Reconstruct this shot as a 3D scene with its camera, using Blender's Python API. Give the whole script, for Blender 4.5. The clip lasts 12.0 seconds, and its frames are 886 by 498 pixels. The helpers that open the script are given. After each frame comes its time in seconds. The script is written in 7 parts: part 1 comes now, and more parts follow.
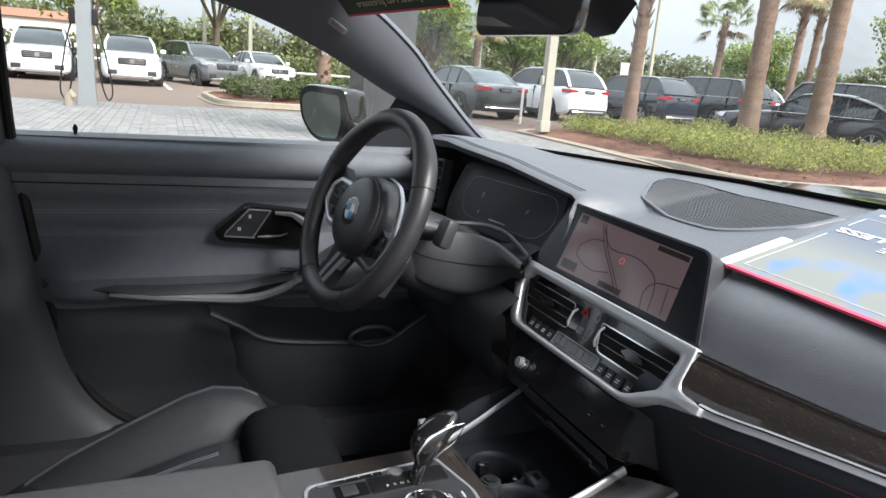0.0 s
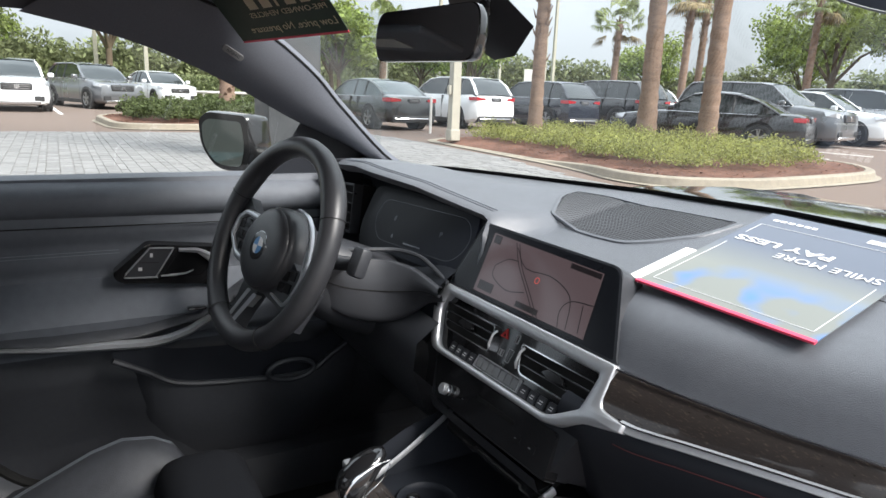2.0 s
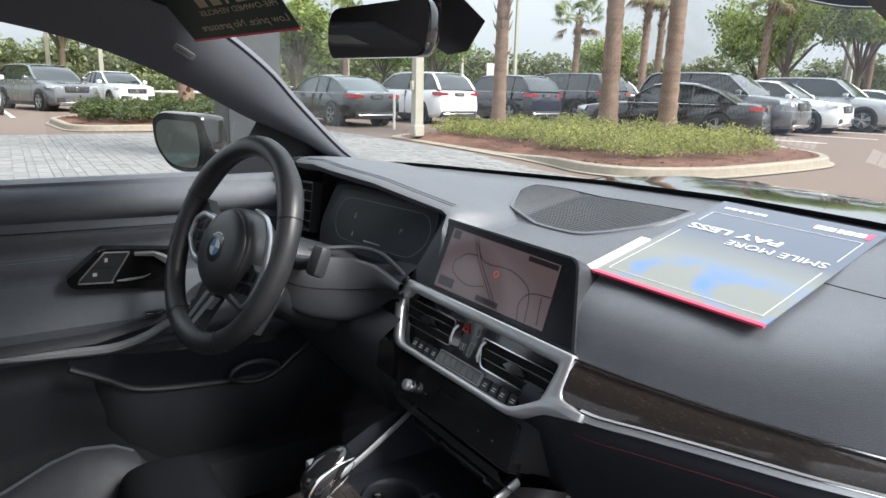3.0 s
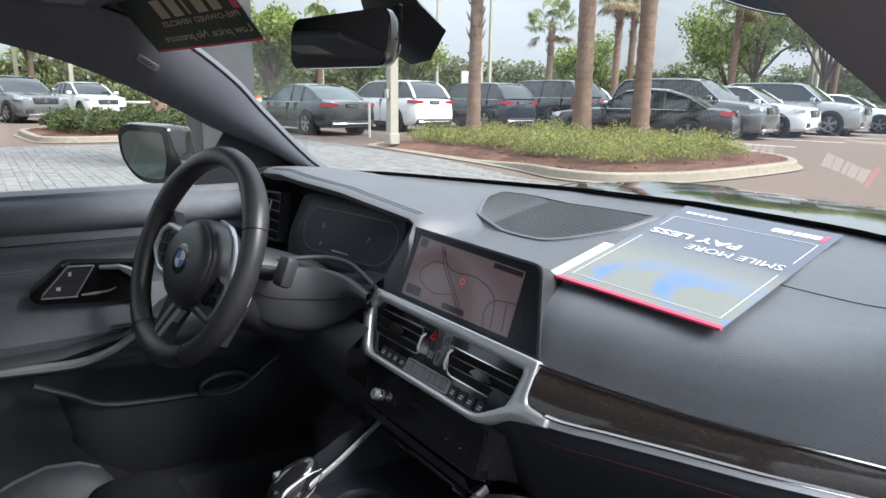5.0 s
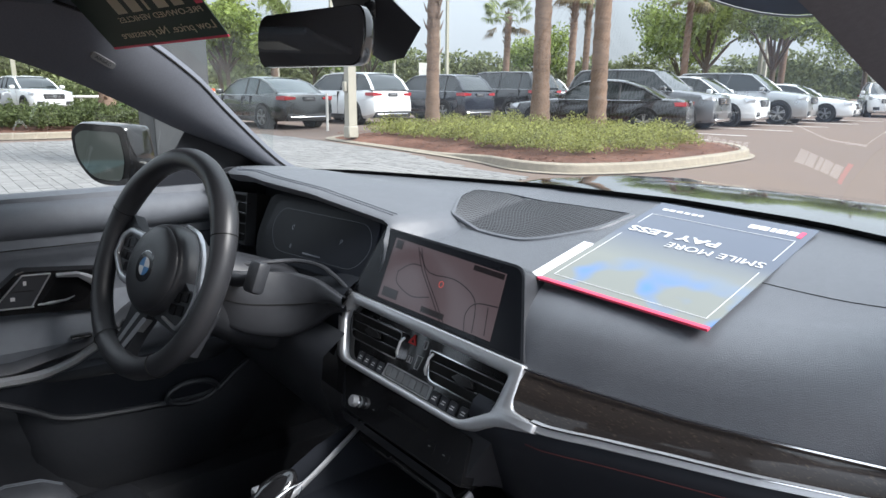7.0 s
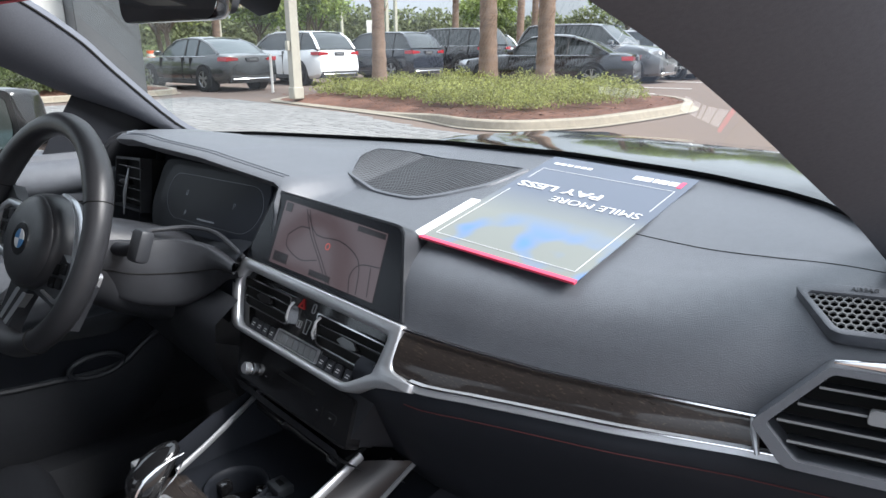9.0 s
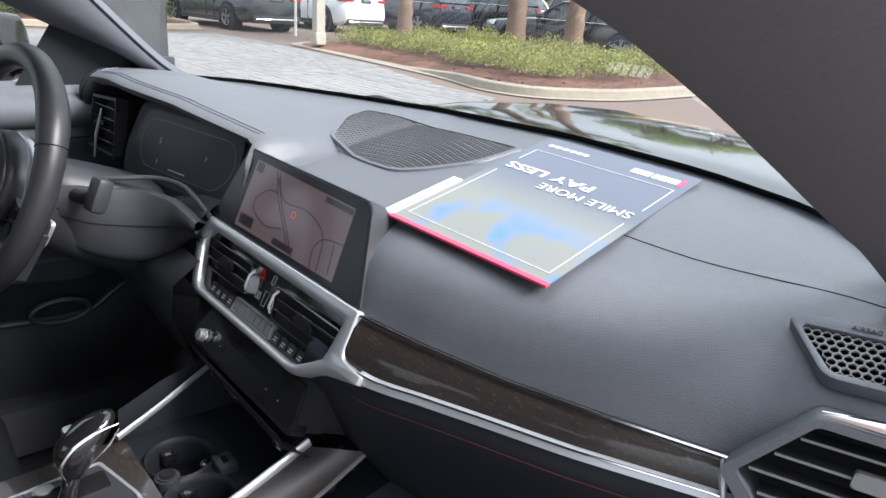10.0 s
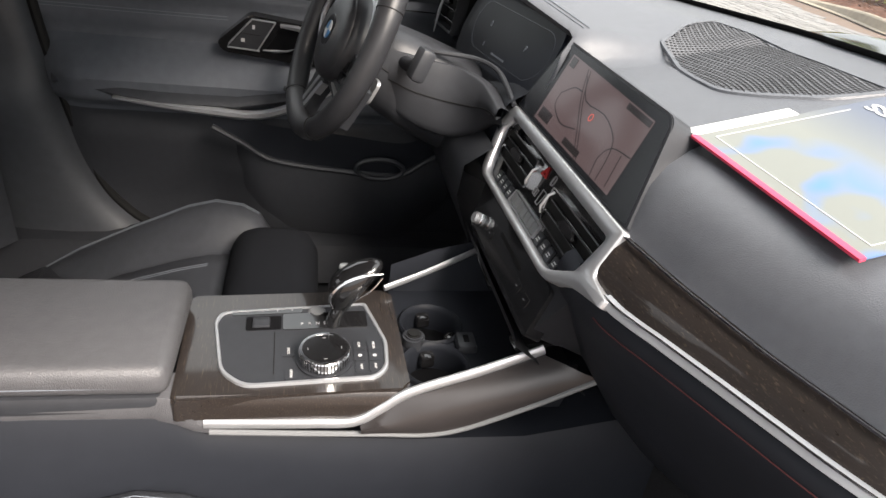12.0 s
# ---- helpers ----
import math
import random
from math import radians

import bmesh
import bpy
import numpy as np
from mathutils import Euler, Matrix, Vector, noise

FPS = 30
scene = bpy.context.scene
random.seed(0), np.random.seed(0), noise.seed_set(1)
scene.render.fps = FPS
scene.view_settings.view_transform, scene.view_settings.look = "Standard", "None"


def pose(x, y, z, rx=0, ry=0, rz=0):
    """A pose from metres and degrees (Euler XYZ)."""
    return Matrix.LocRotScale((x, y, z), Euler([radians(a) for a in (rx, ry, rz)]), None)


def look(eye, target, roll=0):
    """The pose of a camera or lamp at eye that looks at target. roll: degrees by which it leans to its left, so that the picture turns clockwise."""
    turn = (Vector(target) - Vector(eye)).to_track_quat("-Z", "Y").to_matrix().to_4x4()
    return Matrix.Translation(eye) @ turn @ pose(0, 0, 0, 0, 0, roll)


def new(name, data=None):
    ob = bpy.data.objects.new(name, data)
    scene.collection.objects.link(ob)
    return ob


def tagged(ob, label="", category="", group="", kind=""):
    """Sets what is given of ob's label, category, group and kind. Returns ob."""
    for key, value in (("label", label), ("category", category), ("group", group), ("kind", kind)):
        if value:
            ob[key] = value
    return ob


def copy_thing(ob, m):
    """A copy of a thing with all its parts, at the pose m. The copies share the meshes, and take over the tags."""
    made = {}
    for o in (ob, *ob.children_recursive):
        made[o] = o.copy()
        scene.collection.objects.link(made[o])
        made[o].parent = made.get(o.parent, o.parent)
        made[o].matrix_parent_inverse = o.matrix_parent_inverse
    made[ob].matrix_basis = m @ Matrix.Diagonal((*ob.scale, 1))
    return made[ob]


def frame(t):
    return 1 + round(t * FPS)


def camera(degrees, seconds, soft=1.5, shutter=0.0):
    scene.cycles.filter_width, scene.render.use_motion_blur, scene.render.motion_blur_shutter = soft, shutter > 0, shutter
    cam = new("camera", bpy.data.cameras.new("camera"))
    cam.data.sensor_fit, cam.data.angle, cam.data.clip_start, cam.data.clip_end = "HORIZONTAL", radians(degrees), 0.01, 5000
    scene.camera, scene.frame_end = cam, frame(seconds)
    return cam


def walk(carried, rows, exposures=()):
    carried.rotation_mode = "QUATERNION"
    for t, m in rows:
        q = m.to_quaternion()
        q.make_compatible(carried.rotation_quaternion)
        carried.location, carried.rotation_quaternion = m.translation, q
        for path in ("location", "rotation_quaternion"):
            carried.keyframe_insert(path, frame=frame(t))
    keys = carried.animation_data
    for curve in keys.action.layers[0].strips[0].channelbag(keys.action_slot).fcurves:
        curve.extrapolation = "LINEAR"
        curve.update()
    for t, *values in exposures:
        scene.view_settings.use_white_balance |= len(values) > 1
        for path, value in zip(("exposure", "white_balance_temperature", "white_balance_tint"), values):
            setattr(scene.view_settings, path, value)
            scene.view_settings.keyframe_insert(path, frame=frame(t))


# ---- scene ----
cam = camera(66.3, 12.0)
PATH = [
    (0, (0.765, -0.574, 1.163), (-1.022, 0.176, 0.665), 4.6),
    (0.5, (0.758, -0.561, 1.182), (-0.989, 0.283, 0.698), 3.2),
    (1, (0.75, -0.565, 1.182), (-0.977, 0.325, 0.708), 2.6),
    (1.5, (0.747, -0.563, 1.192), (-0.964, 0.364, 0.731), 2.5),
    (2, (0.746, -0.559, 1.185), (-0.945, 0.407, 0.73), 2.4),
    (2.5, (0.746, -0.559, 1.187), (-0.917, 0.453, 0.724), 1.9),
    (3, (0.753, -0.548, 1.186), (-0.887, 0.498, 0.721), 1.4),
    (5, (0.765, -0.535, 1.188), (-0.843, 0.567, 0.746), 0.9),
    (5.5, (0.769, -0.523, 1.201), (-0.839, 0.578, 0.753), 0.6),
    (6, (0.745, -0.541, 1.192), (-0.85, 0.581, 0.746), 0.8),
    (6.5, (0.731, -0.545, 1.197), (-0.83, 0.623, 0.749), 1.0),
    (8.3, (0.735, -0.518, 1.197), (-0.767, 0.704, 0.695), -0.3),
    (8.5, (0.745, -0.513, 1.186), (-0.742, 0.729, 0.691), 0.3),
    (9, (0.781, -0.456, 1.192), (-0.652, 0.816, 0.616), -0.4),
    (9.5, (0.774, -0.411, 1.18), (-0.615, 0.883, 0.55), 0.3),
    (10, (0.754, -0.371, 1.199), (-0.667, 0.856, 0.51), 4.5),
    (10.5, (0.749, -0.302, 1.205), (-0.748, 0.759, 0.41), 6.3),
    (11, (0.725, -0.236, 1.171), (-0.946, 0.395, 0.271), 6.7),
    (11.5, (0.719, -0.254, 1.162), (-1.002, 0.102, 0.208), 6.1),
    (12, (0.742, -0.309, 1.169), (-0.954, 0.087, 0.184), 7.9),
]
walk(cam, [(t, look(eye, target, roll)) for t, eye, target, roll in PATH], [(0, 1.74, 6330, 10), (2.5, 1.66, 6330, 10), (5.5, 1.58, 6120, 10), (8.5, 1.60, 6080, 10), (10, 1.76, 6180, 12), (10.5, 1.72, 6300, 12), (11, 1.58, 6700, 13), (11.5, 1.72, 6900, 13), (12, 1.98, 6950, 13)])

# ---- world and light ----
world = bpy.data.worlds.new("world")
scene.world = world
world.use_nodes = True
wn, wl = world.node_tree.nodes, world.node_tree.links
SUN_EL, SUN_AZ = 42.0, 62.0
sky = wn.new("ShaderNodeTexSky")
sky.sky_type = "NISHITA"
sky.sun_disc = False
sky.sun_elevation, sky.sun_rotation = radians(SUN_EL), radians(SUN_AZ)
sky.air_density, sky.dust_density, sky.ozone_density = 1.0, 4.0, 1.0
grey = wn.new("ShaderNodeHueSaturation")
grey.inputs["Saturation"].default_value = 0.55
cloud = wn.new("ShaderNodeTexNoise")
cloud.inputs["Scale"].default_value, cloud.inputs["Detail"].default_value = 3.0, 6.0
coord = wn.new("ShaderNodeTexCoord")
ramp = wn.new("ShaderNodeValToRGB")
ramp.color_ramp.elements[0].position, ramp.color_ramp.elements[0].color = 0.36, (0.52, 0.52, 0.52, 1)
ramp.color_ramp.elements[1].position, ramp.color_ramp.elements[1].color = 0.58, (0.9, 0.9, 0.9, 1)
over = wn.new("ShaderNodeMixRGB")
over.inputs["Color2"].default_value = (7.2, 7.6, 8.0, 1)
wl.new(coord.outputs["Generated"], cloud.inputs["Vector"])
wl.new(cloud.outputs["Fac"], ramp.inputs["Fac"])
wl.new(sky.outputs["Color"], grey.inputs["Color"])
wl.new(grey.outputs["Color"], over.inputs["Color1"])
wl.new(ramp.outputs["Color"], over.inputs["Fac"])
sep, lift, high = wn.new("ShaderNodeSeparateXYZ"), wn.new("ShaderNodeMapRange"), wn.new("ShaderNodeMixRGB")
lift.inputs["From Min"].default_value, lift.inputs["From Max"].default_value = 0.0, 1.0
lift.inputs["To Min"].default_value, lift.inputs["To Max"].default_value = 0.46, 1.65
high.blend_type = "MULTIPLY"
high.inputs["Fac"].default_value = 1.0
wl.new(coord.outputs["Generated"], sep.inputs[0]), wl.new(sep.outputs["Z"], lift.inputs["Value"])
wl.new(over.outputs["Color"], high.inputs["Color1"]), wl.new(lift.outputs[0], high.inputs["Color2"])
wl.new(high.outputs["Color"], wn["Background"].inputs["Color"])
wn["Background"].inputs["Strength"].default_value = 0.085

sun = new("sun", bpy.data.lights.new("sun", "SUN"))
sun.data.energy, sun.data.angle, sun.data.color = 2.5, radians(26), (1.0, 0.95, 0.89)
sun.rotation_euler = (radians(90 - SUN_EL), 0, radians(180 - SUN_AZ))


# ---- materials ----
def mat(name, color, rough=0.5, metal=0.0, vary=0.15, scale=40.0, bump=0.0, bscale=400.0, spec=0.5, coat=0.0, big=3.0, stretch=(1, 1, 1), sheen=0.0):
    """A surface whose colour varies at two scales, with fine relief."""
    m = bpy.data.materials.new(name)
    m.use_nodes = True
    n, l = m.node_tree.nodes, m.node_tree.links
    b = n["Principled BSDF"]
    tc, mp = n.new("ShaderNodeTexCoord"), n.new("ShaderNodeMapping")
    mp.inputs["Scale"].default_value = stretch
    l.new(tc.outputs["Object"], mp.inputs["Vector"])
    fine, wide = n.new("ShaderNodeTexNoise"), n.new("ShaderNodeTexNoise")
    for t, s in ((fine, scale), (wide, big)):
        t.inputs["Scale"].default_value, t.inputs["Detail"].default_value = s, 4.0
        l.new(mp.outputs["Vector"], t.inputs["Vector"])
    add = n.new("ShaderNodeMath")
    add.operation = "ADD"
    l.new(fine.outputs["Fac"], add.inputs[0]), l.new(wide.outputs["Fac"], add.inputs[1])
    span = n.new("ShaderNodeMapRange")
    for k, v in zip(("From Min", "From Max", "To Min", "To Max"), (0.6, 1.4, 1 - vary, 1 + vary)):
        span.inputs[k].default_value = v
    l.new(add.outputs[0], span.inputs["Value"])
    mix = n.new("ShaderNodeMixRGB")
    mix.blend_type = "MULTIPLY"
    mix.inputs["Fac"].default_value = 1.0
    mix.inputs["Color1"].default_value = (*color, 1)
    l.new(span.outputs[0], mix.inputs["Color2"])
    l.new(mix.outputs[0], b.inputs["Base Color"])
    rr = n.new("ShaderNodeMapRange")
    for k, v in zip(("From Min", "From Max", "To Min", "To Max"), (0.3, 0.7, max(0.02, rough * 0.85), min(1, rough * 1.15))):
        rr.inputs[k].default_value = v
    l.new(wide.outputs["Fac"], rr.inputs["Value"])
    l.new(rr.outputs[0], b.inputs["Roughness"])
    b.inputs["Metallic"].default_value = metal
    b.inputs["Specular IOR Level"].default_value = spec
    b.inputs["Coat Weight"].default_value = coat
    b.inputs["Coat Roughness"].default_value = 0.06
    b.inputs["Sheen Weight"].default_value = sheen
    if bump:
        bt, bn = n.new("ShaderNodeTexVoronoi"), n.new("ShaderNodeBump")
        bt.inputs["Scale"].default_value = bscale
        l.new(mp.outputs["Vector"], bt.inputs["Vector"])
        bn.inputs["Strength"].default_value, bn.inputs["Distance"].default_value = bump, 0.002
        l.new(bt.outputs["Distance"], bn.inputs["Height"])
        l.new(bn.outputs["Normal"], b.inputs["Normal"])
    return m


def island(m, low, high):
    """Lets each loose piece of a mesh take its own tone."""
    n, l = m.node_tree.nodes, m.node_tree.links
    b = n["Principled BSDF"]
    src = b.inputs["Base Color"].links[0].from_socket
    g, r, x = n.new("ShaderNodeNewGeometry"), n.new("ShaderNodeMapRange"), n.new("ShaderNodeMixRGB")
    r.inputs["To Min"].default_value, r.inputs["To Max"].default_value = low, high
    x.blend_type = "MULTIPLY"
    x.inputs["Fac"].default_value = 1.0
    l.new(g.outputs["Random Per Island"], r.inputs["Value"])
    l.new(src, x.inputs["Color1"]), l.new(r.outputs[0], x.inputs["Color2"]), l.new(x.outputs[0], b.inputs["Base Color"])
    return m


def glow(name, color, strength):
    m = bpy.data.materials.new(name)
    m.use_nodes = True
    b = m.node_tree.nodes["Principled BSDF"]
    b.inputs["Base Color"].default_value = (*[c * 0.05 for c in color], 1)
    b.inputs["Emission Color"].default_value = (*color, 1)
    b.inputs["Emission Strength"].default_value = strength
    b.inputs["Roughness"].default_value = 0.15
    return m


def clear(name, tint=(0.93, 0.96, 0.95), low=0.075, high=0.75, power=3.8):
    """A thin pane: light goes straight through, and its gloss grows towards grazing angles."""
    m = bpy.data.materials.new(name)
    m.use_nodes = True
    n, l = m.node_tree.nodes, m.node_tree.links
    n.remove(n["Principled BSDF"])
    tr, gl, lw, pw, mr, mx = (n.new(k) for k in ("ShaderNodeBsdfTransparent", "ShaderNodeBsdfGlossy", "ShaderNodeLayerWeight", "ShaderNodeMath", "ShaderNodeMapRange", "ShaderNodeMixShader"))
    tr.inputs["Color"].default_value = (*tint, 1)
    gl.inputs["Roughness"].default_value = 0.0
    lw.inputs["Blend"].default_value = 0.5
    pw.operation, pw.inputs[1].default_value = "POWER", power
    mr.inputs["To Min"].default_value, mr.inputs["To Max"].default_value = low, high
    l.new(lw.outputs["Facing"], pw.inputs[0]), l.new(pw.outputs[0], mr.inputs["Value"])
    l.new(mr.outputs[0], mx.inputs[0]), l.new(tr.outputs[0], mx.inputs[1]), l.new(gl.outputs[0], mx.inputs[2])
    l.new(mx.outputs[0], n["Material Output"].inputs["Surface"])
    return m


PAD = mat("soft black dash skin", (0.096, 0.102, 0.115), 0.40, vary=0.10, scale=90, bump=0.22, bscale=900, spec=0.6)
LEATHER = mat("black leather", (0.042, 0.045, 0.052), 0.40, vary=0.2, scale=60, bump=0.25, bscale=650, spec=0.45)
# Paler copy of LEATHER, with skylight on the armrest put into the colour.
LITSKIN = mat("sky-lit black leather", (0.092, 0.092, 0.098), 0.38, vary=0.15, scale=60, bump=0.25, bscale=650, spec=0.6)
CLOTHBLK = mat("black fabric", (0.0095, 0.0105, 0.013), 0.9, vary=0.2, scale=300, bump=0.2, bscale=1500, spec=0.12)
PLASTIC = mat("black plastic", (0.032, 0.034, 0.039), 0.42, vary=0.12, scale=80, bump=0.08, bscale=1200, spec=0.4)
DARK = mat("dark carpet", (0.021, 0.022, 0.025), 0.95, vary=0.3, scale=400, bump=0.3, bscale=900, spec=0.1)
WHEELSKIN = mat("smooth wheel leather", (0.032, 0.033, 0.037), 0.40, vary=0.15, scale=60, bump=0.10, bscale=900, spec=0.5)
GLOSS = mat("gloss black", (0.012, 0.012, 0.013), 0.12, vary=0.1, spec=0.5, coat=0.6)
SILVER = mat("satin silver trim", (0.50, 0.51, 0.53), 0.33, metal=0.65, vary=0.05, scale=200)
CHROME = mat("bright chrome", (0.80, 0.80, 0.81), 0.12, metal=1.0, vary=0.04)
GREYTRIM = mat("grey grille plastic", (0.17, 0.175, 0.18), 0.5, vary=0.06, scale=150)
STITCH = mat("grey stitching", (0.17, 0.19, 0.22), 0.8, vary=0.2, scale=500)
REDLINE = mat("dark red piping", (0.06, 0.010, 0.011), 0.7, vary=0.2, scale=500)
ALCOVE = mat("headliner fabric", (0.126, 0.134, 0.155), 0.95, vary=0.12, scale=350, bump=0.1, bscale=1500, spec=0.1)
RUBBER = mat("black rubber", (0.010, 0.010, 0.010), 0.7, vary=0.2, spec=0.25)
WHITEMARK = mat("white legend paint", (0.6, 0.6, 0.6), 0.6, vary=0.05)
GREYMARK = mat("grey legend paint", (0.28, 0.28, 0.29), 0.6, vary=0.05)
# Black plastic; also colours the sheet that stands for shade in the pocket.
CAVE = mat("black plastic and recess shade", (0.016, 0.018, 0.023), 0.5, vary=0.1, spec=0.18)
DKPLASTIC = mat("hard dark plastic", (0.023, 0.024, 0.028), 0.48, vary=0.12, scale=80, bump=0.08, bscale=1200, spec=0.35)
SCREENGLASS = mat("anti-glare display glass", (0.010, 0.011, 0.014), 0.22, vary=0.05, spec=0.32)
GLASS = clear("windscreen glass")
SIDEGLASS = clear("side window glass", (0.90, 0.93, 0.92))
MIRROR = mat("mirror silver", (0.75, 0.78, 0.78), 0.02, metal=1.0, vary=0.02)


def backlit(m, share):
    """Lets some light through a thin card."""
    n, l = m.node_tree.nodes, m.node_tree.links
    b, out = n["Principled BSDF"], n["Material Output"]
    t, x = n.new("ShaderNodeBsdfTranslucent"), n.new("ShaderNodeMixShader")
    x.inputs[0].default_value = share
    l.new(b.inputs["Base Color"].links[0].from_socket, t.inputs["Color"])
    l.new(b.outputs[0], x.inputs[1]), l.new(t.outputs[0], x.inputs[2]), l.new(x.outputs[0], out.inputs["Surface"])
    return m


def wood_mat():
    m = mat("dark open-pore oak", (0.027, 0.022, 0.020), 0.32, vary=0.12, scale=30, spec=0.25, coat=0.75, stretch=(3, 40, 40), big=4)
    n, l = m.node_tree.nodes, m.node_tree.links
    b = n["Principled BSDF"]
    tc, mp, nz, rp, mx = (n.new(k) for k in ("ShaderNodeTexCoord", "ShaderNodeMapping", "ShaderNodeTexNoise", "ShaderNodeValToRGB", "ShaderNodeMixRGB"))
    mp.inputs["Scale"].default_value = (1.0, 14, 14)
    nz.inputs["Scale"].default_value, nz.inputs["Detail"].default_value, nz.inputs["Distortion"].default_value = 42, 10, 0.4
    rp.color_ramp.elements[0].position, rp.color_ramp.elements[1].position = 0.57, 0.78
    mx.inputs["Color2"].default_value = (0.095, 0.072, 0.054, 1)
    src = b.inputs["Base Color"].links[0].from_socket
    l.new(tc.outputs["Object"], mp.inputs["Vector"]), l.new(mp.outputs[0], nz.inputs["Vector"]), l.new(nz.outputs["Fac"], rp.inputs["Fac"])
    l.new(rp.outputs["Color"], mx.inputs["Fac"]), l.new(src, mx.inputs["Color1"]), l.new(mx.outputs[0], b.inputs["Base Color"])
    bn = n.new("ShaderNodeBump")
    bn.inputs["Strength"].default_value, bn.inputs["Distance"].default_value = 0.25, 0.001
    l.new(nz.outputs["Fac"], bn.inputs["Height"]), l.new(bn.outputs["Normal"], b.inputs["Normal"])
    return m


WOOD = wood_mat()


# ---- mesh helpers ----
def part(name, bm, material, parent=None, label="", sharp=38, m=None):
    """Links a bmesh as one mesh object, under a thing or part where one is given."""
    me = bpy.data.meshes.new(name)
    bmesh.ops.recalc_face_normals(bm, faces=bm.faces)
    bm.to_mesh(me)
    bm.free()
    for p in me.polygons:
        p.use_smooth = True
    me.set_sharp_from_angle(angle=radians(sharp))
    me.materials.append(material)
    ob = new(name, me)
    if parent:
        ob.parent = parent
    if m is not None:
        ob.matrix_basis = m
    if label:
        ob["label"] = label
    return ob


def thing(name, label, category, group="", kind="", m=None):
    ob = new(name)
    if m is not None:
        ob.matrix_basis = m
    return tagged(ob, label, category, group, kind)


def box(x0, x1, y0, y1, z0, z1, bevel=0.0, seg=2, bm=None, m=None):
    bm = bm or bmesh.new()
    vs = [bm.verts.new((x, y, z)) for z in (z0, z1) for x, y in ((x0, y0), (x1, y0), (x1, y1), (x0, y1))]
    fs = [bm.faces.new([vs[i] for i in f]) for f in ((3, 2, 1, 0), (4, 5, 6, 7), (0, 1, 5, 4), (1, 2, 6, 5), (2, 3, 7, 6), (3, 0, 4, 7))]
    if bevel:
        r = bmesh.ops.bevel(bm, geom=list({e for f in fs for e in f.edges}), offset=bevel, segments=seg, affect="EDGES", profile=0.5, clamp_overlap=True)
        vs = list({v for f in r["faces"] for v in f.verts} | {v for v in vs if v.is_valid})
    if m is not None:
        bmesh.ops.transform(bm, matrix=m, verts=vs)
    return bm


def loft(rings, ring_closed=True, caps=True, bm=None, end_closed=False):
    bm = bm or bmesh.new()
    rows = [[bm.verts.new(p) for p in r] for r in rings]
    n = len(rows[0])
    pairs = list(zip(rows, rows[1:])) + ([(rows[-1], rows[0])] if end_closed else [])
    for a, b in pairs:
        for i in range(n if ring_closed else n - 1):
            j = (i + 1) % n
            bm.faces.new((a[i], a[j], b[j], b[i]))
    if caps and ring_closed and not end_closed:
        bm.faces.new(rows[0][::-1])
        bm.faces.new(rows[-1])
    return bm


def tube(path, r, n=8, closed=False, bm=None, flat=1.0):
    """A round bar along a path; r may be a list. flat squeezes it along its second axis."""
    pts = [Vector(p) for p in path]
    rings, up = [], None
    for i, p in enumerate(pts):
        a, b = (pts[i - 1], pts[(i + 1) % len(pts)]) if closed else (pts[max(i - 1, 0)], pts[min(i + 1, len(pts) - 1)])
        d = (b - a).normalized()
        up = up or (Vector((0, 0, 1)) if abs(d.z) < 0.9 else Vector((0, 1, 0)))
        s = d.cross(up).normalized()
        up = s.cross(d).normalized()
        q = r[i] if isinstance(r, (list, tuple)) else r
        rings.append([p + s * (q * math.cos(k)) + up * (q * flat * math.sin(k)) for k in (2 * math.pi * j / n for j in range(n))])
    return loft(rings, caps=not closed, bm=bm, end_closed=closed)


def spline(pts, n):
    """n points evenly along a smooth curve through pts."""
    P = [Vector(p) for p in pts]
    P = [2 * P[0] - P[1]] + P + [2 * P[-1] - P[-2]]
    out = []
    for k in range(n):
        u = k / (n - 1) * (len(P) - 3)
        i = min(int(u), len(P) - 4)
        t = u - i
        a, b, c, d = P[i : i + 4]
        out.append(0.5 * (2 * b + (c - a) * t + (2 * a - 5 * b + 4 * c - d) * t * t + (3 * b - a - 3 * c + d) * t**3))
    return out


def prism(poly, z0, z1, bevel=0.0, m=None, bm=None, seg=2):
    """A flat outline in x and y, thickened from z0 to z1, with its front edge rounded."""
    bm = bm or bmesh.new()
    lo, hi = [bm.verts.new((*p, z0)) for p in poly], [bm.verts.new((*p, z1)) for p in poly]
    n = len(poly)
    top = bm.faces.new(hi)
    fs = [bm.faces.new(lo[::-1]), top] + [bm.faces.new((lo[i], lo[(i + 1) % n], hi[(i + 1) % n], hi[i])) for i in range(n)]
    vs = lo + hi
    if bevel:
        r = bmesh.ops.bevel(bm, geom=list(top.edges), offset=bevel, segments=seg, affect="EDGES", clamp_overlap=True)
        vs = list({v for f in r["faces"] for v in f.verts} | {v for v in vs if v.is_valid})
    if m is not None:
        bmesh.ops.transform(bm, matrix=m, verts=vs)
    return bm


def frame_of(outer, inner, z0, z1, m=None, bm=None):
    """A flat ring between two outlines of as many points, thickened."""
    bm = bm or bmesh.new()
    n = len(outer)
    a, b, c, d = ([bm.verts.new((*p, z)) for p in q] for q, z in ((outer, z0), (outer, z1), (inner, z1), (inner, z0)))
    for p, q in ((a, b), (b, c), (c, d), (d, a)):
        for i in range(n):
            j = (i + 1) % n
            bm.faces.new((p[i], p[j], q[j], q[i]))
    if m is not None:
        bmesh.ops.transform(bm, matrix=m, verts=a + b + c + d)
    return bm


